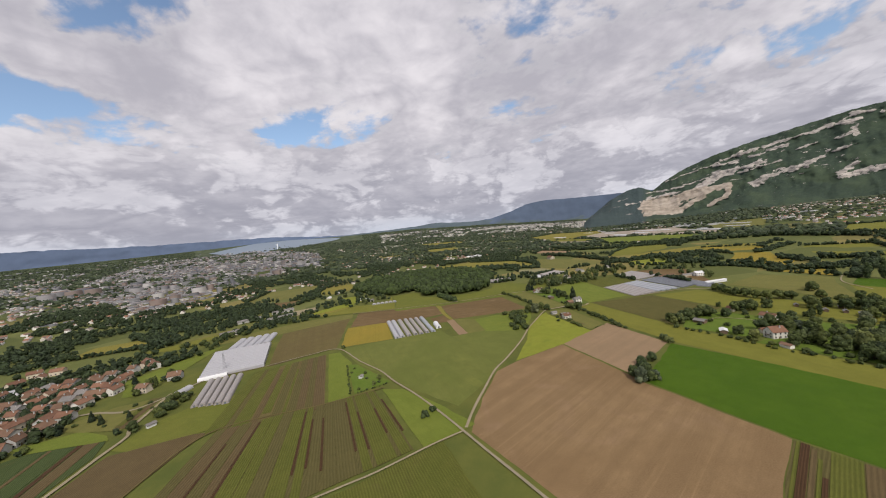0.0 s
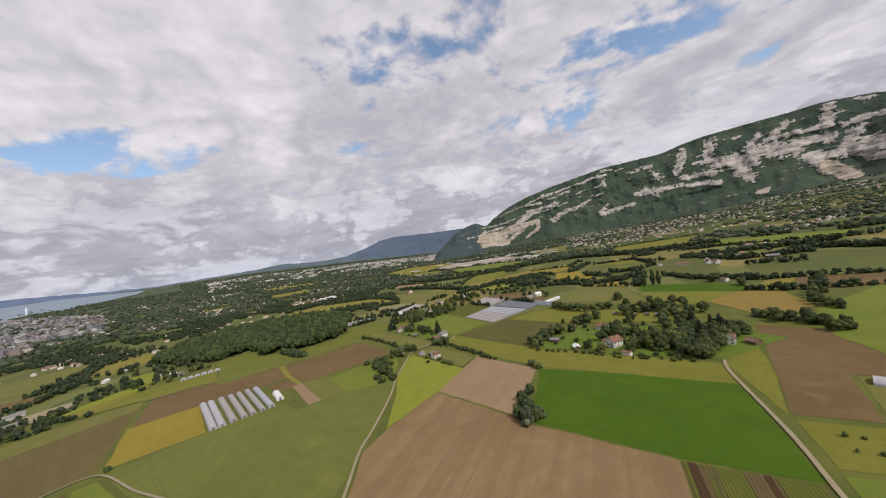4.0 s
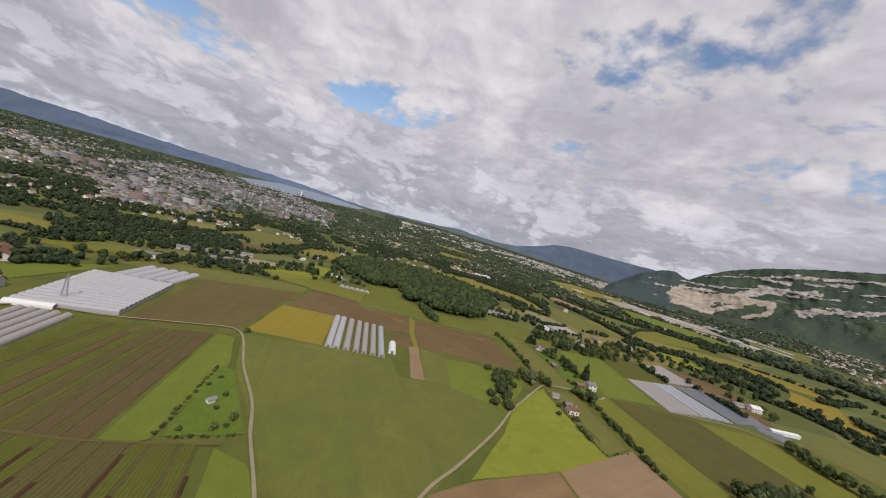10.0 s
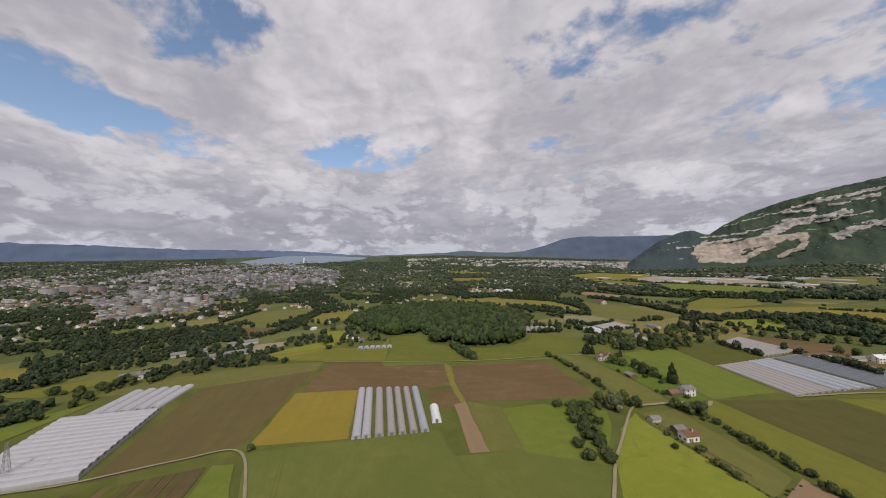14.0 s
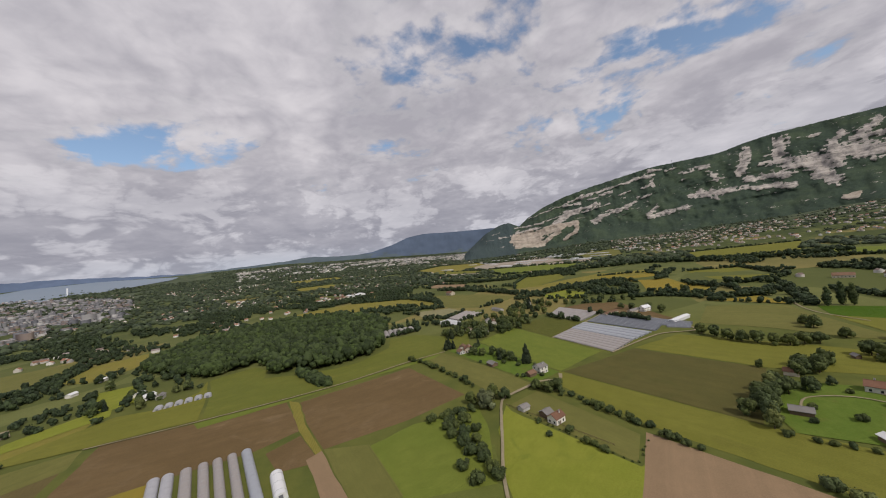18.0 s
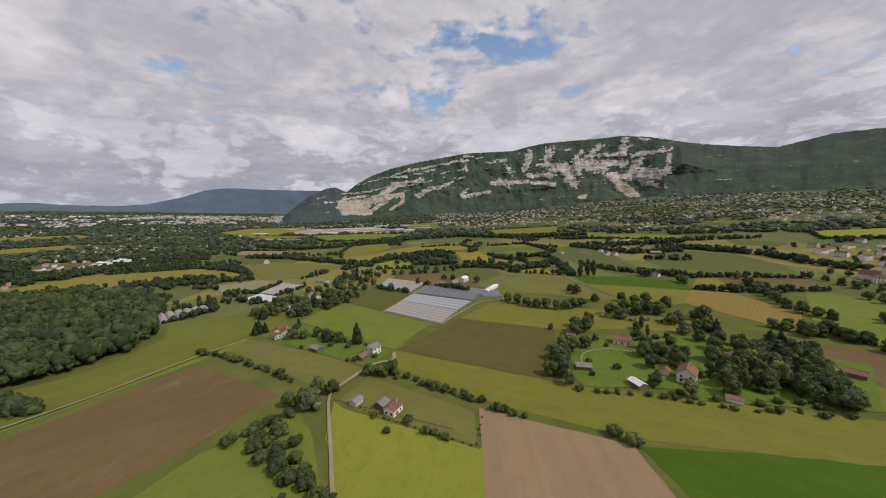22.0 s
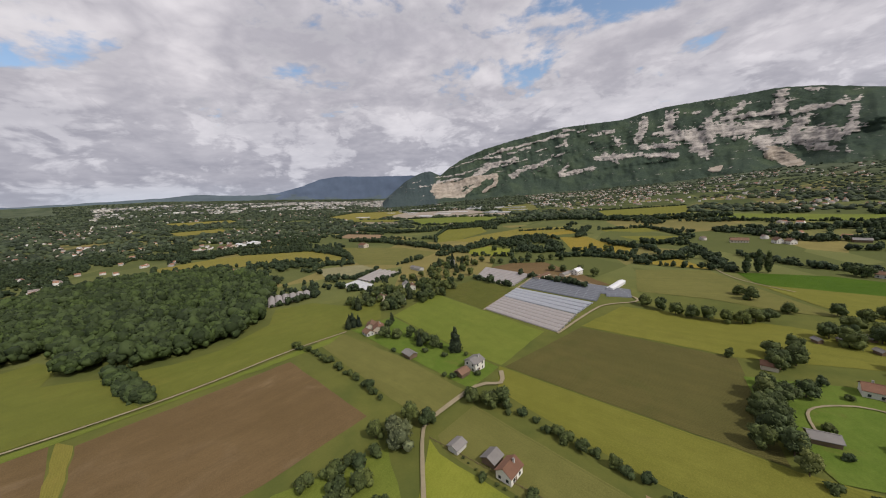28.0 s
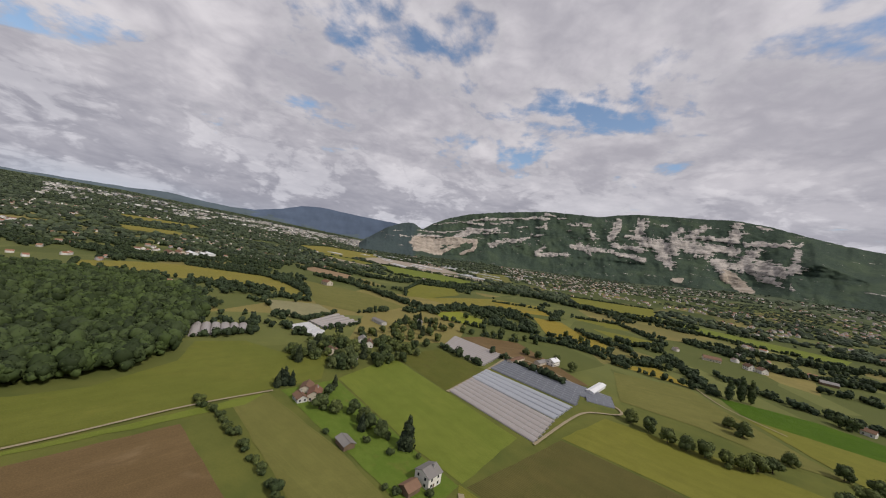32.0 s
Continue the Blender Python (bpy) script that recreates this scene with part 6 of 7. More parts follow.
# the cliffs of the high end
CLIFFS = [(8.8, 8.2, 7.9, 5.7, 0.74, 1.1), (11.8, 8.6, 11.3, 6.6, 0.81, 1.1), (13.3, 8.1, 14.7, 8.3, 0.28, 0.85), (16.4, 7.8, 15.5, 6.8, 0.5, 1), (19.1, 8.4, 17.6, 7.3, 0.5, 1.05), (22.3, 9.1, 22, 7.3, 0.87, 1.05), (24.2, 8.7, 25.3, 8.6, 0.31, 0.85), (17, 7, 21.7, 6.9, 0.4, 1.1), (23.2, 6.6, 27.2, 6.9, 0.4, 1.1), (27.9, 6.9, 27.2, 3.6, 0.46, 1), (12.4, 5.8, 15.7, 5, 1.12, 1.1), (15.8, 6.2, 19.3, 5.4, 1.12, 1.1), (19.3, 5.9, 22.2, 5.6, 0.62, 1.05), (9.8, 6.2, 11.6, 6.1, 0.34, 1), (8.5, 4.7, 11.8, 4.6, 0.46, 1.05), (7.8, 3.8, 12.3, 3.1, 0.4, 1)]
CLIFFS += [(14.4, 3.9, 15.6, 2.9, 0.87, 1.05), (3.8, 7.3, 4.7, 7.4, 0.4, 0.95), (4.8, 6.7, 5.8, 5.4, 0.4, 0.95), (3.3, 3.9, 6.9, 3.7, 0.5, 1), (3.6, 4.2, 5.4, 2.9, 0.34, 0.9), (20.4, 4, 22.1, 3.8, 0.68, 1.1), (20.9, 3.3, 21.8, 1.8, 0.56, 1.1), (24, 5.6, 23, 3.9, 0.74, 1.15), (23.3, 3.9, 26.2, 3.6, 1.05, 1.15), (24.4, 3, 26.7, 2, 0.68, 1.15), (27.1, 3.6, 28, 4.1, 0.4, 1), (25.8, 1.6, 26.2, 1.4, 0.28, 0.9), (29.7, 6.6, 30.9, 6.1, 0.19, 0.75), (6.2, 1.4, 9, 2, 0.12, 0.7)]
CLIFFS += [(0, 7.9, 1.8, 7.9, 0.15, 0.8), (1.8, 7.2, 3, 7.2, 0.25, 0.9), (3.6, 7.4, 4.4, 7.5, 0.34, 0.95), (1.5, 6.2, 2.4, 6.3, 0.15, 0.75), (4.8, 6.2, 5.7, 5.5, 0.34, 0.9), (2.6, 3.9, 5.3, 3.9, 0.4, 1), (3.8, 4.2, 5, 3.2, 0.34, 0.95), (5.8, 3.8, 7.1, 3.9, 0.34, 0.9), (51.2, 5, 55, 5.2, 0.28, 0.85), (55, 5.2, 58.8, 4.2, 0.33, 0.85)]
# ochre scree: the quarry and the broken face under the summit
SCREE = [(-22.1, 1, -18.7, 1.2, 0.87, 1.2), (-21.9, 0.1, -17.9, -0.1, 0.5, 1.15), (-18.7, 1.5, -15.1, 2.2, 0.62, 1.15), (-18.1, -0.1, -15.2, 1.5, 0.34, 1.1), (-15.1, 2.3, -12.5, 2.5, 0.34, 1.1), (-12.4, 2.4, -12.7, 1, 0.28, 1.05), (-12.8, 1, -14.6, 0.1, 0.22, 1), (21.5, 2.4, 23.3, 1.1, 0.68, 1.05), (16, 0.9, 16.7, 1, 0.37, 1)]


def fbm(x, y, z, octaves=5):
    return noise.fractal((x, y, z), 0.9, 2.1, octaves)


def along(runs, az, el, broad=1.0):
    """How far bare stone covers each place, by the runs."""
    best = np.zeros_like(az)
    for a0, e0, a1, e1, wide, much in runs:
        da, de = a1 - a0, e1 - e0
        f = np.clip(((az - a0) * da + (el - e0) * de) / (da * da + de * de), 0, 1)
        off = np.hypot(az - a0 - f * da, el - e0 - f * de) / (wide * broad)
        best = np.maximum(best, much * np.exp(-off ** 2 * 0.8))
    return best


mv, mt, mc = [], [], []
COLS, ROWS_M = 800, 130
grid = []
for i in range(COLS + 1):
    az = -31 + 121.0 * (i / COLS) ** 1.25
    top = table(RIDGE, az) + 0.07 * fbm(az * 1.7, 0, 20) + 0.03 * fbm(az * 9, 0, 21)
    foot = table(FOOT, az)
    for j in range(ROWS_M + 1):
        el = foot - 2.2 + (top - foot + 2.2) * min(1.0, j / ROWS_M / 0.96)
        crack = max(0.0, 1 - abs(fbm(az * 0.9 + 0.2 * el, el * 0.12, 50, 3)) * 8)
        grid.append((az, el, top, foot, az + 0.75 * fbm(az * 0.8, el * 0.9, 61, 4), el + 0.26 * fbm(az * 0.7, el * 1.2, 71, 4), fbm(az * 2.2, el * 3.4, 11, 5), fbm(az * 0.5, el * 0.5, 7, 3), crack, fbm(az * 0.8, (el - 0.24 * min(az, 3.0)) * 4.6, 23, 4), fbm(az * 3.0, el * 0.45, 33, 4)))
grid = np.array(grid)
AZ, EL, TOP, FT, BENT_A, BENT_E, FINE, PATCH, CRACK, LEDGE, SHEER = grid.T
fade = np.clip((TOP - EL - 0.12) * 6, 0, 1)
low = along(BEDS_LOW, BENT_A * 0.4 + AZ * 0.6, BENT_E * 0.6 + EL * 0.4, 0.7) + 0.35 * np.minimum(0.0, PATCH + 0.1)
high = along(CLIFFS, BENT_A * 0.5 + AZ * 0.5, BENT_E * 0.6 + EL * 0.4, 0.86) - 0.3 * CRACK
loose = np.clip((along(SCREE, BENT_A * 0.4 + AZ * 0.6, BENT_E * 0.6 + EL * 0.4, 1.1) + 0.28 * FINE - 0.40) * 4.0, 0, 1)
stony = np.where((AZ > -20) & (AZ < 27), 0.16 * PATCH + np.clip((np.interp(AZ, [p[0] for p in BASE], [p[1] for p in BASE]) - EL) * -0.5, -0.5, 0.10), 0.0)
ROCK = np.clip((np.maximum(low + 0.34 * LEDGE + 0.12 * FINE, high + 0.36 * LEDGE + 0.30 * SHEER) + 0.40 * FINE + stony - 0.40) * 2.0, 0, 1) * fade
ROCK[(AZ > 29.5) & (AZ < 49)] = 0.0
for k, (az, el, top, foot, *_) in enumerate(grid.tolist()):
    s = (k % (ROWS_M + 1)) / ROWS_M
    base = min(table(BASE, az), top - 0.4)
    rock, quarry = ROCK[k], loose[k] * (1.0 if el < 6 else 0.0)
    # the slope recedes with height; ledges step back, cliffs stand up
    run = 3080 + 380 * max(-2.5, min(1.0, (el - foot + 0.9) / max(0.4, min(base, foot + 2.5) - foot + 0.9))) + 640 * max(0.0, (el - base) / max(0.6, top - base)) ** 1.0
    relief = 60 * fbm(az * 0.35, el * 0.35, 1, 4) + 13 * fbm(az * 1.4, el * 0.7, 13, 4)
    relief += 30 * min(1.0, max(0.0, (az - 27) / 8)) * fbm(az * 0.55 - 0.1 * el, el * 0.12, 91, 3)
    far_side = 420 * min(1.0, max(0.0, (az - 26) / 20))
    r = run + relief - 16 * rock - 14 * quarry + (far_side * max(0.0, min(1.0, (el - 0.5) / 6.5)))
    if s > 0.96:
        r += 300 * (s - 0.96) / 0.04
    d = direction(az, el)
    q = r / math.hypot(d.x, d.y)
    z = EYE_H + d.z * q
    if s > 0.96:
        z = EYE_H + math.tan(radians(top)) * (r - 300 * (s - 0.96) / 0.04) - 60 * (s - 0.96) / 0.04
    mv.append((d.x * q, d.y * q, z))
    # third value: how much distance haze is tinted over the low west hill
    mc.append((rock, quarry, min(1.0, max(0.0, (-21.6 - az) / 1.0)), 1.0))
for i in range(COLS):
    for j in range(ROWS_M):
        a = i * (ROWS_M + 1) + j
        b = a + ROWS_M + 1
        mt.append((a, b, b + 1))
        mt.append((a, b + 1, a + 1))
m_, N_, s_ = material("wooded_limestone")
att = N_.n("ShaderNodeVertexColor")
att.layer_name = "cover"
rk, qy, hill_haze = N_.separate(att.outputs[0])
pos = N_.n("ShaderNodeNewGeometry").outputs["Position"]
crag = N_.math("ADD", N_.math("MULTIPLY", N_.noise(N_.vmath("MULTIPLY", pos, (0.02, 0.02, 0.009)), 1.0, 9, 0.72), 0.55), N_.math("MULTIPLY", N_.noise(N_.vmath("MULTIPLY", pos, (0.005, 0.005, 0.045)), 1.0, 7, 0.68), 0.45))
leafy = N_.noise(pos, 0.05, 8, 0.75)
# woodland greens, with a little distance haze in their blue
wood_col = N_.mix(N_.ramp(leafy, 0.3, 0.72), (0.034, 0.050, 0.040), (0.054, 0.077, 0.050))
wood_col = N_.mix(N_.ramp(N_.noise(pos, 0.006, 4), 0.45, 0.7), wood_col, (0.062, 0.086, 0.052))
# the low west hill is mixed towards a painted haze blue
wood_col = N_.mix(N_.math("MULTIPLY", hill_haze, 0.75), wood_col, (0.052, 0.072, 0.078))
stone = N_.mix(N_.ramp(crag, 0.38, 0.60), (0.16, 0.15, 0.14), (0.50, 0.455, 0.405))
tan_col = N_.mix(N_.ramp(crag, 0.40, 0.60), (0.25, 0.21, 0.165), (0.42, 0.365, 0.30))
ledges = N_.noise(N_.vmath("MULTIPLY", pos, (0.007, 0.007, 0.055)), 1.0, 6, 0.65)
edge = N_.math("ADD", N_.math("MULTIPLY", N_.math("SUBTRACT", leafy, 0.5), 1.7), N_.math("MULTIPLY", N_.math("SUBTRACT", ledges, 0.5), 2.4))
edge = N_.ramp(N_.math("ADD", rk, edge), 0.42, 0.58)
col = N_.mix(edge, wood_col, stone)
col = N_.mix(N_.ramp(N_.math("ADD", qy, N_.math("MULTIPLY", N_.math("SUBTRACT", leafy, 0.5), 0.8)), 0.4, 0.65), col, tan_col)
finish(N_, s_, col, 0.95, 0.1, 0.0, N_.math("ADD", leafy, crag), 0.9, 5.0)
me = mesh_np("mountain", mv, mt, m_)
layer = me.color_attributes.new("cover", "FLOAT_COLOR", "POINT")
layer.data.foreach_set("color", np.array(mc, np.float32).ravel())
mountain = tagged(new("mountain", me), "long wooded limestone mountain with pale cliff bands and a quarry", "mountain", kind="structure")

# small mast on the ridge
d = direction(1.0, 8.85)
mast = tagged(new("ridge_mast"), "thin transmitter mast on the mountain ridge", "mast")
mast.location = tuple(Vector((0, 0, EYE_H)) + d * 4090)
part("pole", boxed(0, 0, -10, 2.2, 2.2, 70), M["steel"], mast)


# ---- far ranges, as plain backdrops with distance haze in their colour ----
def range_of(name, label, pairs, floor, r, tone, rough=0.1, seed=0):
    vs, ts = [], []
    a0, a1 = pairs[0][0], pairs[-1][0]
    n = int((a1 - a0) * 6)
    rows = 10
    for i in range(n + 1):
        az = a0 + (a1 - a0) * i / n
        top = table(pairs, az) + rough * fbm(az * 0.6, 0, 30 + seed)
        for j in range(rows + 1):
            el = table(floor, az) - 0.35 + (top - table(floor, az) + 0.35) * j / rows
            rr = r + 30 * (j / rows) + 12 * fbm(az * 0.4, el, 40 + seed)
            d = direction(az, el)
            k = rr / math.hypot(d.x, d.y)
            vs.append((d.x * k, d.y * k, EYE_H + d.z * k))
    for i in range(n):
        for j in range(rows):
            a = i * (rows + 1) + j
            b = a + rows + 1
            ts += [(a, b, b + 1), (a, b + 1, a + 1)]
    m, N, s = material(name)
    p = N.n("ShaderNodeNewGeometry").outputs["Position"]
    # tone holds the air's blue haze as well as the slopes' own colour
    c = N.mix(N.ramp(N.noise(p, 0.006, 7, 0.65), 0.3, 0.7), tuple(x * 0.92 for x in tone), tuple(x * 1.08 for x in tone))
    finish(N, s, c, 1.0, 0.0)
    # the slopes glow by themselves, standing in for bright haze before them
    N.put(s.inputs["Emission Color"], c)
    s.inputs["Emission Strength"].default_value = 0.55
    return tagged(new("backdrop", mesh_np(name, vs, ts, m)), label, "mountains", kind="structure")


range_of("far_range", "long low mountain range under cloud, tinted with blue haze", [(-185, 2.2), (-160, 3.2), (-145, 3.4), (-138, 3.2), (-130, 3.0), (-123, 3.1), (-115, 3.2), (-107, 3.15), (-99, 2.8), (-91, 2.7), (-84, 2.6), (-76, 2.0), (-70, 1.6), (-63, 1.2)], SKYLINE, 4745, (0.085, 0.110, 0.165), 0.12, 1)
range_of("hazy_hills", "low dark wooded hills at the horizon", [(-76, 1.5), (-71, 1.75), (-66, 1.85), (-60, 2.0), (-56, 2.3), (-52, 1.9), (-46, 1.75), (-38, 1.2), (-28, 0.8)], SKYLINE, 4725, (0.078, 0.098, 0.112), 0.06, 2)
range_of("hazed_mountain", "broad mountain behind the valley, tinted with blue haze", [(-52, 1.6), (-46.2, 1.95), (-42.5, 2.85), (-40.3, 3.65), (-37.5, 4.0), (-33, 3.75), (-27, 3.55), (-23.6, 3.4), (-18, 3.2)], SKYLINE, 4735, (0.078, 0.100, 0.142), 0.05, 3)
# ---- lake and its jet ----
shore = [(-91.5, 0.9), (-88.5, 1.35), (-85.5, 1.72), (-80.3, 1.78), (-76.5, 1.6), (-72.6, 1.35), (-73.4, 1.05), (-76.8, 0.75), (-79.6, 0.55), (-82.4, 0.18), (-86.6, 0.0), (-89.0, 0.35)]
bm = bmesh.new()
ring = []
for a, e in shore:
    far_off = 3000.0
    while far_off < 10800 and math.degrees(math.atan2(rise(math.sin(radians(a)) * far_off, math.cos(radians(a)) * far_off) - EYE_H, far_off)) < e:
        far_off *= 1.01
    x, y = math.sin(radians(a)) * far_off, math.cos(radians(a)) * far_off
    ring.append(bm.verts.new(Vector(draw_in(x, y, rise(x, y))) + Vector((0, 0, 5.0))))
f = bm.faces.new(ring)
bmesh.ops.triangulate(bm, faces=[f])
lake = tagged(new("water", mesh_bm("water", bm, M["water"])), "pale grey-blue lake beyond the city", "lake", kind="structure")
jx, jy, jz = math.sin(radians(-82.6)) * 4100, math.cos(radians(-82.6)) * 4100, EYE_H + math.tan(radians(0.32)) * 4100
bm = bmesh.new()
bmesh.ops.create_cone(bm, cap_ends=True, segments=10, radius1=2, radius2=6, depth=84, matrix=Matrix.Translation((0, 0, 42)) @ Matrix.Shear("XY", 4, (0.06, 0.05)))
bmesh.ops.subdivide_edges(bm, edges=bm.edges[:], cuts=3)
for v in bm.verts:
    v.co += Vector((noise.noise(v.co * 0.06), noise.noise(v.co * 0.06 + Vector((7, 0, 0))), 0)) * 2
jet = tagged(new("fountain_jet", mesh_bm("fountain_jet", bm, M["spray"])), "tall white water jet standing in the lake", "fountain")
jet.location = (jx, jy, jz)

# ---- trees, houses and town further out ----
CITY = [(-1751, -563), (-3658, -620), (-4300, -100), (-3841, 300), (-2300, 520), (-1350, 290), (-1176, -14), (-809, -114), (-782, -227)]
SUBURB = [(-600, -1013), (-1334, -1500), (-2600, -1500), (-3600, -900), (-1751, -563), (-782, -227), (-591, -266), (-500, -474), (-400, -660)]
CELL = {}
for poly in FIELDS:
    xs, ys = [p[0] for p in poly], [p[1] for p in poly]
    for cx in range(int(min(xs) // 100), int(max(xs) // 100) + 1):
        for cy in range(int(min(ys) // 100), int(max(ys) // 100) + 1):
            CELL.setdefault((cx, cy), []).append(poly)


def in_field(x, y):
    return any(inside((x, y), p) for p in CELL.get((int(x // 100), int(y // 100)), ()))


def near_road(x, y, gap=6.0):
    return any((x - p[0]) ** 2 + (y - p[1]) ** 2 < gap * gap for line in ROADS for p in line)


mid, far_trees = [], []
# hedgerows along the outer fields' edges
for poly in FIELDS:
    cx, cy = sum(p[0] for p in poly) / len(poly), sum(p[1] for p in poly) / len(poly)
    if math.hypot(cx, cy) < 520:
        continue
    for a, b in zip(poly, poly[1:] + poly[:1]):
        n = int(math.hypot(b[0] - a[0], b[1] - a[1]) / 4.2)
        if rng.random() < 0.62:
            continue
        for k in range(n):
            if rng.random() < 0.9:
                x, y = lerp(a, b, (k + rng.random()) / n)
                q = rng.uniform(2.6, 5.6)
                dx0, dy0 = x - cx, y - cy
                g = q / max(1.0, math.hypot(dx0, dy0))
                mid.append((x + dx0 * g, y + dy0 * g, rise(x, y) - 1, q, rng.uniform(0.75, 1.1)))
# thick tree belts across the fields below the mountain: corners and crown radius
for line, size in (
    ([(-409, 865), (-317, 914), (-220, 973), (-83, 1019), (65, 929), (244, 934)], 8),
    ([(-164, 658), (-131, 692), (-108, 645), (-78, 589)], 5.5),
    ([(-52, 689), (-29, 825)], 5),
    ([(-15, 621), (12, 591), (34, 563)], 5.5),
    ([(-245, 520), (-219, 589), (-195, 628), (-155, 634), (-106, 547), (-73, 563)], 5),
    ([(1, 496), (46, 513), (82, 571), (75, 487), (74, 446)], 4.5),
    ([(-511, 690), (-410, 664), (-294, 597), (-223, 561)], 6),
    ([(-518, 568), (-436, 538), (-375, 495)], 4.5),
    ([(-483, 440), (-417, 441), (-353, 463)], 4.5),
    ([(-826, 492), (-698, 485), (-672, 542), (-541, 595)], 6),
    ([(-82, 519), (-46, 526), (-1, 508)], 4.5),
    ([(110, 529), (141, 472), (179, 444), (199, 425)], 4.5),
    ([(328, 665), (389, 568), (383, 496), (391, 449)], 6.5),
    ([(158, 740), (218, 623), (307, 630)], 6),
    ([(-655, 895), (-466, 813), (-372, 842)], 6.5),
    ([(201, 735), (315, 728), (370, 734)], 7)):
    for a, b in zip(line, line[1:]):
        n = int(math.hypot(b[0] - a[0], b[1] - a[1]) * S / (size * 0.42))
        for k in range(n):
            x, y = lerp(a, b, (k + rng.random()) / n)
            x, y = x * S + rng.gauss(0, size * 0.7), y * S + rng.gauss(0, size * 0.7)
            mid.append((x, y, rise(x, y) - 1, size * rng.uniform(0.65, 1.15), rng.uniform(0.75, 1.1)))
# belts and copses between 380 m and 1100 m
for _ in range(40000):
    az, r = rng.uniform(-150, 78), 380 + 760 * math.sqrt(rng.random())
    x, y = r * math.sin(radians(az)), r * math.cos(radians(az))
    x, y = x * S, y * S
    north = az < -38
    belt = noise.fractal((x * 0.005 + (y * 0.002), y * 0.010, 3), 0.8, 2.0, 3)
    if belt < (-0.06 if north else 0.42) or in_field(x, y) or inside((x / S, y / S), FOREST) or inside((x / S, y / S), CITY) or near_road(x, y) or (380 < r < 480 and -30 < az < 40):
        continue
    if rng.random() < (0.75 if north else 0.9):
        mid.append((x, y, rise(x, y) - 1, rng.uniform(3.4, 6.0), rng.uniform(0.75, 1.15)))
# gardens, orchards and hedges round the village side
for _ in range(9000):
    x, y = rng.uniform(-620, -110) * S, rng.uniform(-520, 60) * S
    r = math.hypot(x, y)
    belt = noise.fractal((x * 0.012, y * 0.009, 31), 0.8, 2.0, 3)
    if belt < -0.10 or r < 190 * S or r > 640 * S or (x > -200 * S and y > -145 * S) or (x > -340 * S and y > -122 * S) or y > 0.35 * -x or in_field(x, y) or near_road(x, y) or inside((x / S, y / S), FOREST):
        continue
    if min((x / S - a) ** 2 + (y / S - b) ** 2 for a, b in HOUSE_AT) < 34 or (x / S < -190 and x / S > -320 and -125 < y / S < -30):
        continue
    mid.append((x, y, -0.8, rng.uniform(2.2, 4.6), rng.uniform(0.75, 1.1)))
for a, b in HOUSE_AT:
    for k in range(4):
        turn, off = rng.uniform(0, 6.28), rng.uniform(6, 10)
        x, y = a + off * math.cos(turn), b + off * math.sin(turn)
        if min((x - c) ** 2 + (y - d) ** 2 for c, d in HOUSE_AT) > 30 and not near_road(x * S, y * S) and not (x > -330 and -122 < y < -30) and not in_field(x * S, y * S):
            mid.append((x * S, y * S, -0.6, rng.uniform(2.0, 3.6), rng.uniform(0.8, 1.2)))
v, t = stamp(MID_KINDS, mid)
tagged(new("hedgerow_trees", mesh_np("hedgerow_trees", v, t, M["wood"])), "dark green hedgerows and copses between far fields", "trees", kind="stuff")

for k in range(52000):
    az, r = rng.uniform(-150, 80), 1050 + 2500 * rng.random()
    if k > 34000:
        az, r = rng.uniform(-165, -30), 3300 + 5200 * rng.random() ** 1.6
    x, y = r * math.sin(radians(az)), r * math.cos(radians(az))
    belt = noise.fractal((x * 0.0022, y * 0.0040, 8), 0.8, 2.0, 4)
    bias = -0.40 if az < -30 else -0.05
    if inside((x, y), SUBURB):
        bias = -0.15
    if inside((x, y), CITY):
        bias = -0.06
    if az > -8 and r > 1450:
        bias = -0.22
    x, y = x * S, y * S
    if belt < bias or in_field(x, y) or (az > -32 and r > 2650) or (k > 34000 and r > 4300 and -93 < az < -69):
        continue
    px, py, pz = draw_in(x, y, rise(x, y) - 1)
    far_trees.append((px, py, pz, rng.uniform(8, 14) * (0.62 if az > -8 and r > 1450 else 1.0) * (0.8 + min(r, 3500) / 6000) * math.hypot(px, py) / math.hypot(x, y), rng.uniform(0.55, 0.85)))
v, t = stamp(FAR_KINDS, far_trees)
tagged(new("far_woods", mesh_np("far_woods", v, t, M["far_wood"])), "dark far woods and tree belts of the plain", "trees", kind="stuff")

# house-shaped and block-shaped shells
HV = np.array([(-.5, -.5, 0), (.5, -.5, 0), (.5, .5, 0), (-.5, .5, 0), (-.5, -.5, .6), (.5, -.5, .6), (.5, .5, .6), (-.5, .5, .6), (0, -.5, 1), (0, .5, 1)], float)
HW = np.array([(0, 1, 5), (0, 5, 4), (1, 2, 6), (1, 6, 5), (2, 3, 7), (2, 7, 6), (3, 0, 4), (3, 4, 7), (4, 5, 8), (6, 7, 9)])
HR = np.array([(5, 6, 9), (5, 9, 8), (7, 4, 8), (7, 8, 9)])


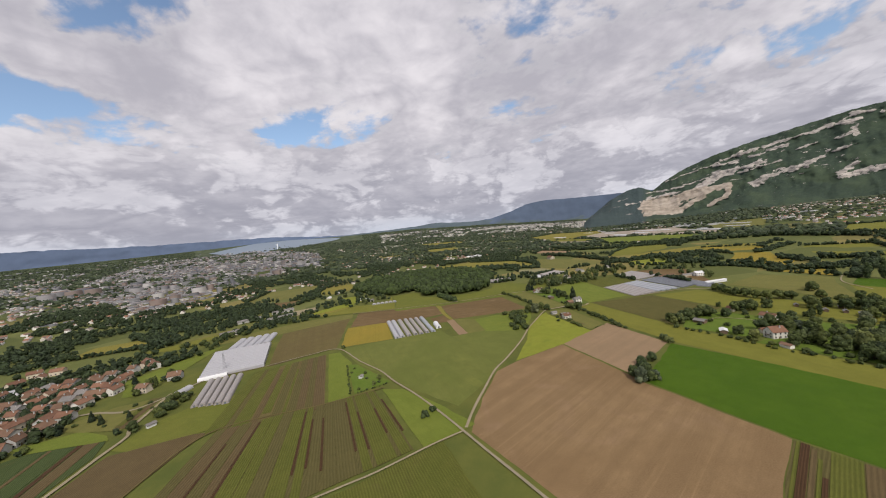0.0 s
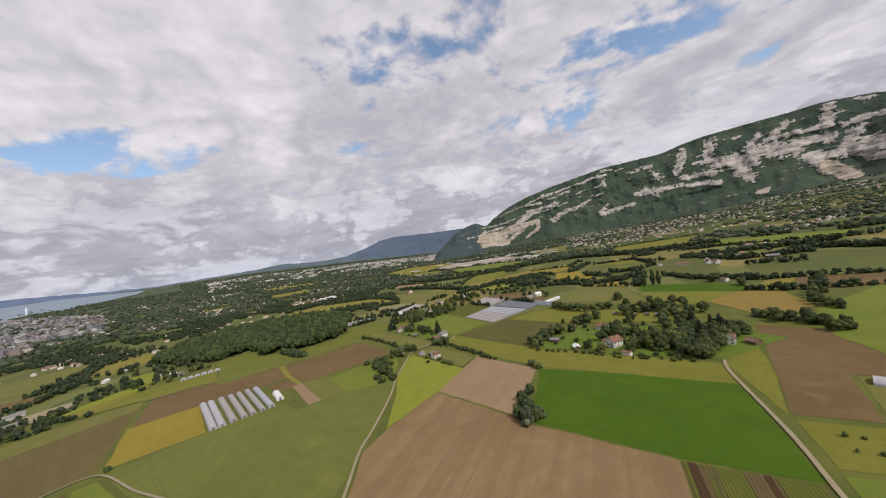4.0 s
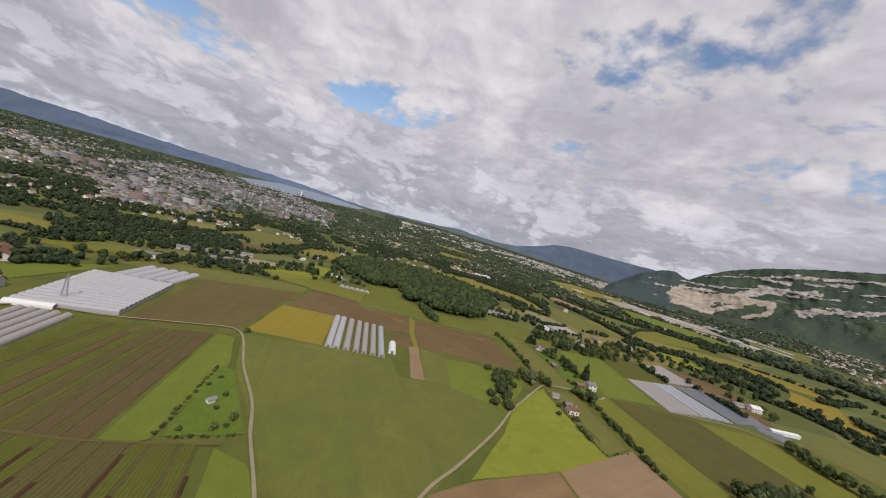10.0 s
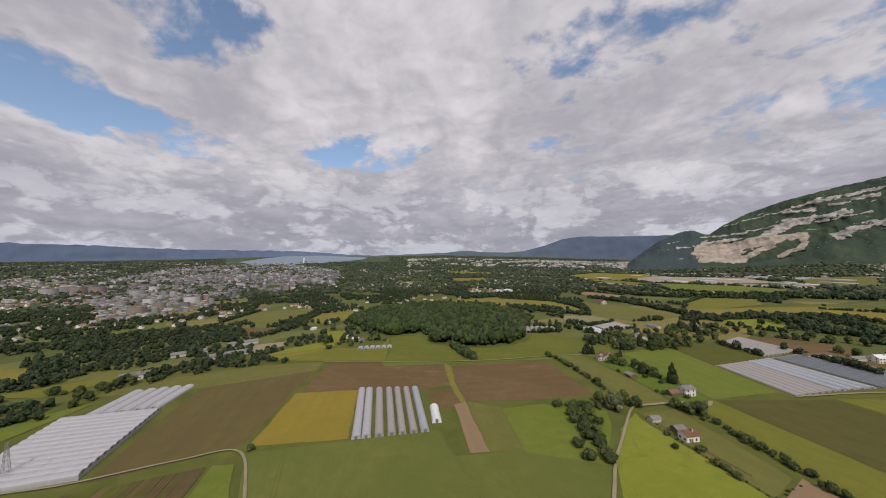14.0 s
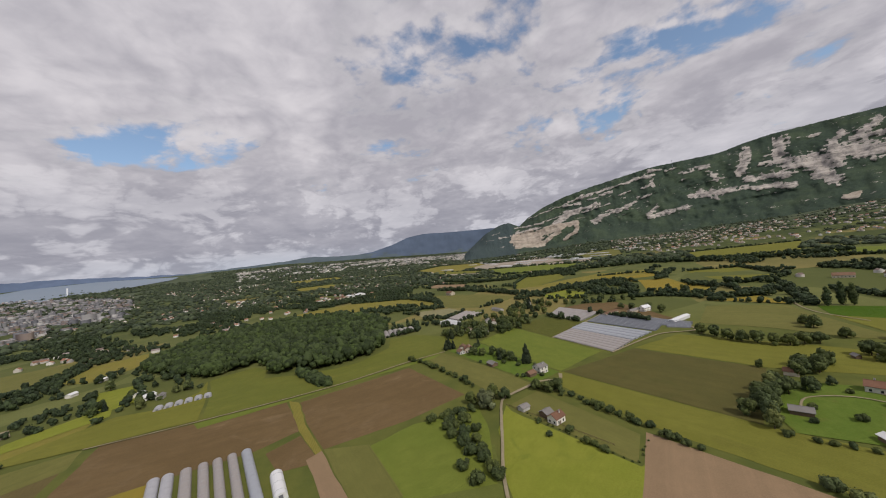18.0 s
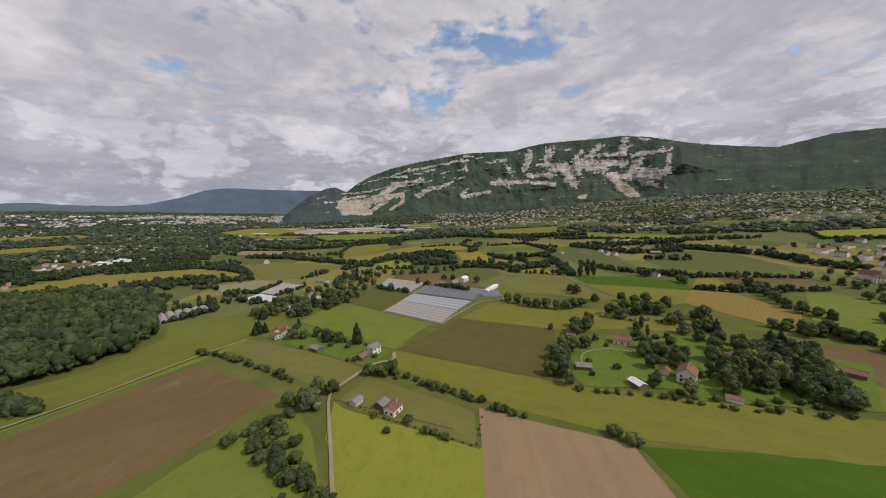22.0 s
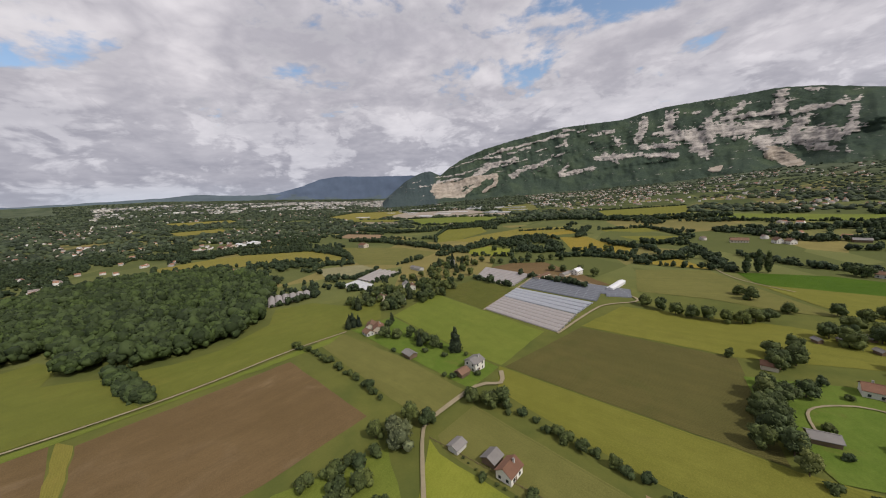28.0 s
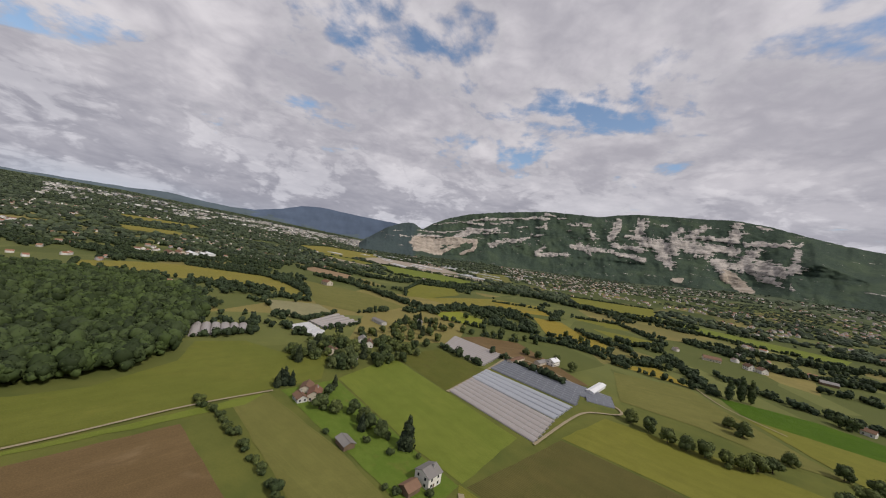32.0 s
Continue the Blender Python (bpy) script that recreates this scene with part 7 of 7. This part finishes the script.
def shells(spots, wall, roof, name, label, category):
    """Far houses: walls and roofs of many, as one wall mesh and one roof mesh."""
    w, r, wt_, rt_ = [], [], [], []
    for k, (x, y, z, sx, sy, sz, turn) in enumerate(spots):
        c, s = math.cos(turn), math.sin(turn)
        q = HV * (sx, sy, sz)
        p = np.stack([q[:, 0] * c - q[:, 1] * s + x, q[:, 0] * s + q[:, 1] * c + y, q[:, 2] + z], 1)
        w.append(p)
        wt_.append(HW + 10 * k)
        rt_.append(HR + 10 * k)
    root = tagged(new(name), label, category, kind="stuff")
    part("walls", mesh_np("walls", np.concatenate(w), np.concatenate(wt_), wall), None, root)
    part("roofs", mesh_np("roofs", np.concatenate(w), np.concatenate(rt_), roof), None, root)


def varied(name, cols, rough=0.85):
    m, N, s = material(name)
    rnd = N.n("ShaderNodeNewGeometry").outputs["Random Per Island"]
    rp = N.n("ShaderNodeValToRGB")
    N.link(rnd, rp.inputs[0])
    rp.color_ramp.interpolation = "CONSTANT"
    els = rp.color_ramp.elements
    while len(els) < len(cols):
        els.new(0.5)
    for k, c in enumerate(cols):
        els[k].position, els[k].color = k / len(cols), (*c, 1)
    finish(N, s, rp.outputs[0], rough, 0.2)
    return m


wall_mix = varied("town_walls", [(0.66, 0.63, 0.58), (0.48, 0.45, 0.40), (0.76, 0.74, 0.70), (0.36, 0.34, 0.32), (0.54, 0.50, 0.44)])
roof_mix = varied("town_roofs", [(0.22, 0.12, 0.08), (0.28, 0.14, 0.09), (0.17, 0.13, 0.11), (0.24, 0.2, 0.18), (0.30, 0.17, 0.11)])
block_mix = varied("city_blocks", [(0.23, 0.23, 0.24), (0.34, 0.33, 0.33), (0.17, 0.175, 0.19), (0.50, 0.485, 0.47), (0.26, 0.21, 0.185), (0.24, 0.24, 0.245)])
flat_mix = varied("city_roofs", [(0.15, 0.145, 0.15), (0.26, 0.255, 0.255), (0.20, 0.12, 0.095), (0.12, 0.12, 0.13), (0.20, 0.15, 0.125), (0.34, 0.33, 0.33)])

homes = []
for _ in range(12500):
    az, r = rng.uniform(-150, 72), 640 + 2500 * rng.random() ** 0.8
    x, y = r * math.sin(radians(az)), r * math.cos(radians(az))
    pop = noise.fractal((x * 0.0034, y * 0.0034, 15), 0.7, 2.0, 5)
    if az > -8 and r > 1350:
        need = -0.22 if 1450 < r < 2500 else 0.0
    elif inside((x, y), SUBURB):
        need = -0.25
    elif az < -28:
        need = 0.10
    else:
        need = 0.30
    if az > -30 and r > 2560 or pop < need or inside((x, y), FOREST) or inside((x, y), CITY) or in_field(x * S, y * S) or (-48 < az < -4 and r < 1000):
        continue
    x, y = x * S, y * S
    px, py, pz = draw_in(x, y, rise(x, y))
    homes.append((px, py, pz, rng.uniform(6, 9), rng.uniform(7, 12), rng.uniform(5.2, 7.5), rng.uniform(0, 3.14)))
shells(homes, wall_mix, roof_mix, "far_houses", "scattered pale houses with brown and red roofs", "houses")

blocks = []
for _ in range(25000):
    x, y = rng.uniform(-4400, -780), rng.uniform(-1500, 540)
    c, s = inside((x, y), CITY), inside((x, y), SUBURB)
    if not (c or s) or (s and not c and rng.random() > 0.22) or in_field(x * S, y * S):
        continue
    if noise.fractal((x * 0.003, y * 0.003, 22), 0.8, 2.0, 3) < -0.22:
        continue
    x, y = x * S, y * S
    px, py, pz = draw_in(x, y, rise(x, y))
    k = math.hypot(px, py) / math.hypot(x, y)
    near_k = min(1.0, max(0.45, (math.hypot(x, y) - 600) / 1500))
    tall = (rng.choice((10, 12, 14, 16, 18, 22)) if rng.random() < 0.95 else rng.uniform(28, 40)) * near_k
    blocks.append((px, py, pz, rng.uniform(8, 13) * k, rng.uniform(9, 26) * k, tall * 0.8 * k, rng.choice((0.3, 1.87)) + rng.uniform(-0.25, 0.25)))
for x, y in ((-1540, -520), (-1500, -480), (-1580, -470), (-1460, -530), (-1620, -540), (-1480, -430)):
    blocks.append((x * S, y * S, rise(x * S, y * S), 16, 48, 40, 0.3))
count = 0
while count < 110:
    x, y = rng.uniform(-2400, -880), rng.uniform(-620, 420)
    if inside((x, y), CITY) or (inside((x, y), SUBURB) and count % 4 == 0):
        count += 1
        blocks.append((x * S, y * S, rise(x * S, y * S), rng.uniform(10, 14), rng.uniform(18, 42), rng.uniform(18, 32), rng.choice((0.3, 1.87)) + rng.uniform(-0.2, 0.2)))
for k in range(2600):
    az, r = (rng.uniform(-66, -24), rng.uniform(3400, 7000)) if k < 1100 else (rng.uniform(-165, -92), rng.uniform(2600, 7000))
    if k > 1100 and noise.fractal((az * 0.12, r * 0.0016, 5), 0.8, 2.0, 3) < 0.0:
        continue
    x, y = r * math.sin(radians(az)), r * math.cos(radians(az))
    px, py, pz = draw_in(x, y, rise(x, y))
    blocks.append((px, py, pz, 12, rng.uniform(15, 40), rng.uniform(8, 16), rng.uniform(0, 3.1)))
HV[8:, 2] = 0.66
HV[4:8, 2] = 0.62
shells(blocks, block_mix, flat_mix, "city_blocks", "dense pale city blocks and towers before the lake", "city")
far_town = []
for _ in range(1500):
    az, r = rng.uniform(-66, -27), rng.uniform(3300, 6200)
    if noise.fractal((az * 0.16, r * 0.0012, 44), 0.8, 2.0, 3) < 0.12 - 0.25 * (az > -48):
        continue
    x, y = r * math.sin(radians(az)), r * math.cos(radians(az))
    px, py, pz = draw_in(x, y, rise(x, y) + 4)
    far_town.append((px, py, pz, 14, rng.uniform(18, 44), rng.uniform(12, 22), rng.uniform(0, 3.1)))
shells(far_town, wall_mix, flat_mix, "far_town", "pale far town at the foot of a blue mountain", "town")
# valley greenhouses and sheds; their brighter white film stands in for a patch of sun
sheds = []
for _ in range(42):
    f, g = rng.random(), rng.gauss(0, 1)
    x, y = lerp((-900, 1500), (-250, 1500), f)
    x, y = x + 60 * g, y + rng.uniform(-180, 420)
    sheds.append((x * S, y * S, rise(x * S, y * S), rng.uniform(20, 36), rng.uniform(50, 130), rng.uniform(4, 6.5), 1.05 + rng.uniform(-0.1, 0.1)))
shells(sheds, M["film_white"], M["film_white"], "valley_greenhouses", "bright white greenhouses on the valley floor", "greenhouses")
for x, y, l in ((-766, 577, 40), (-771, 600, 34), (-429, 608, 20)):
    house(x, y, 70, 14, l, 6.5, 4.0, "plaster_beige", "tile_red", "large farm building with a wide red roof", "farm_building", "building")
for x, y, l in ((-771, 624, 46), (-767, 659, 38), (-758, 640, 30)):
    house(x, y, 70, 14, l, 6.0, 2.2, "white_sheet", "white_sheet", "large white shed beside farm buildings", "shed", "shed", False, False)
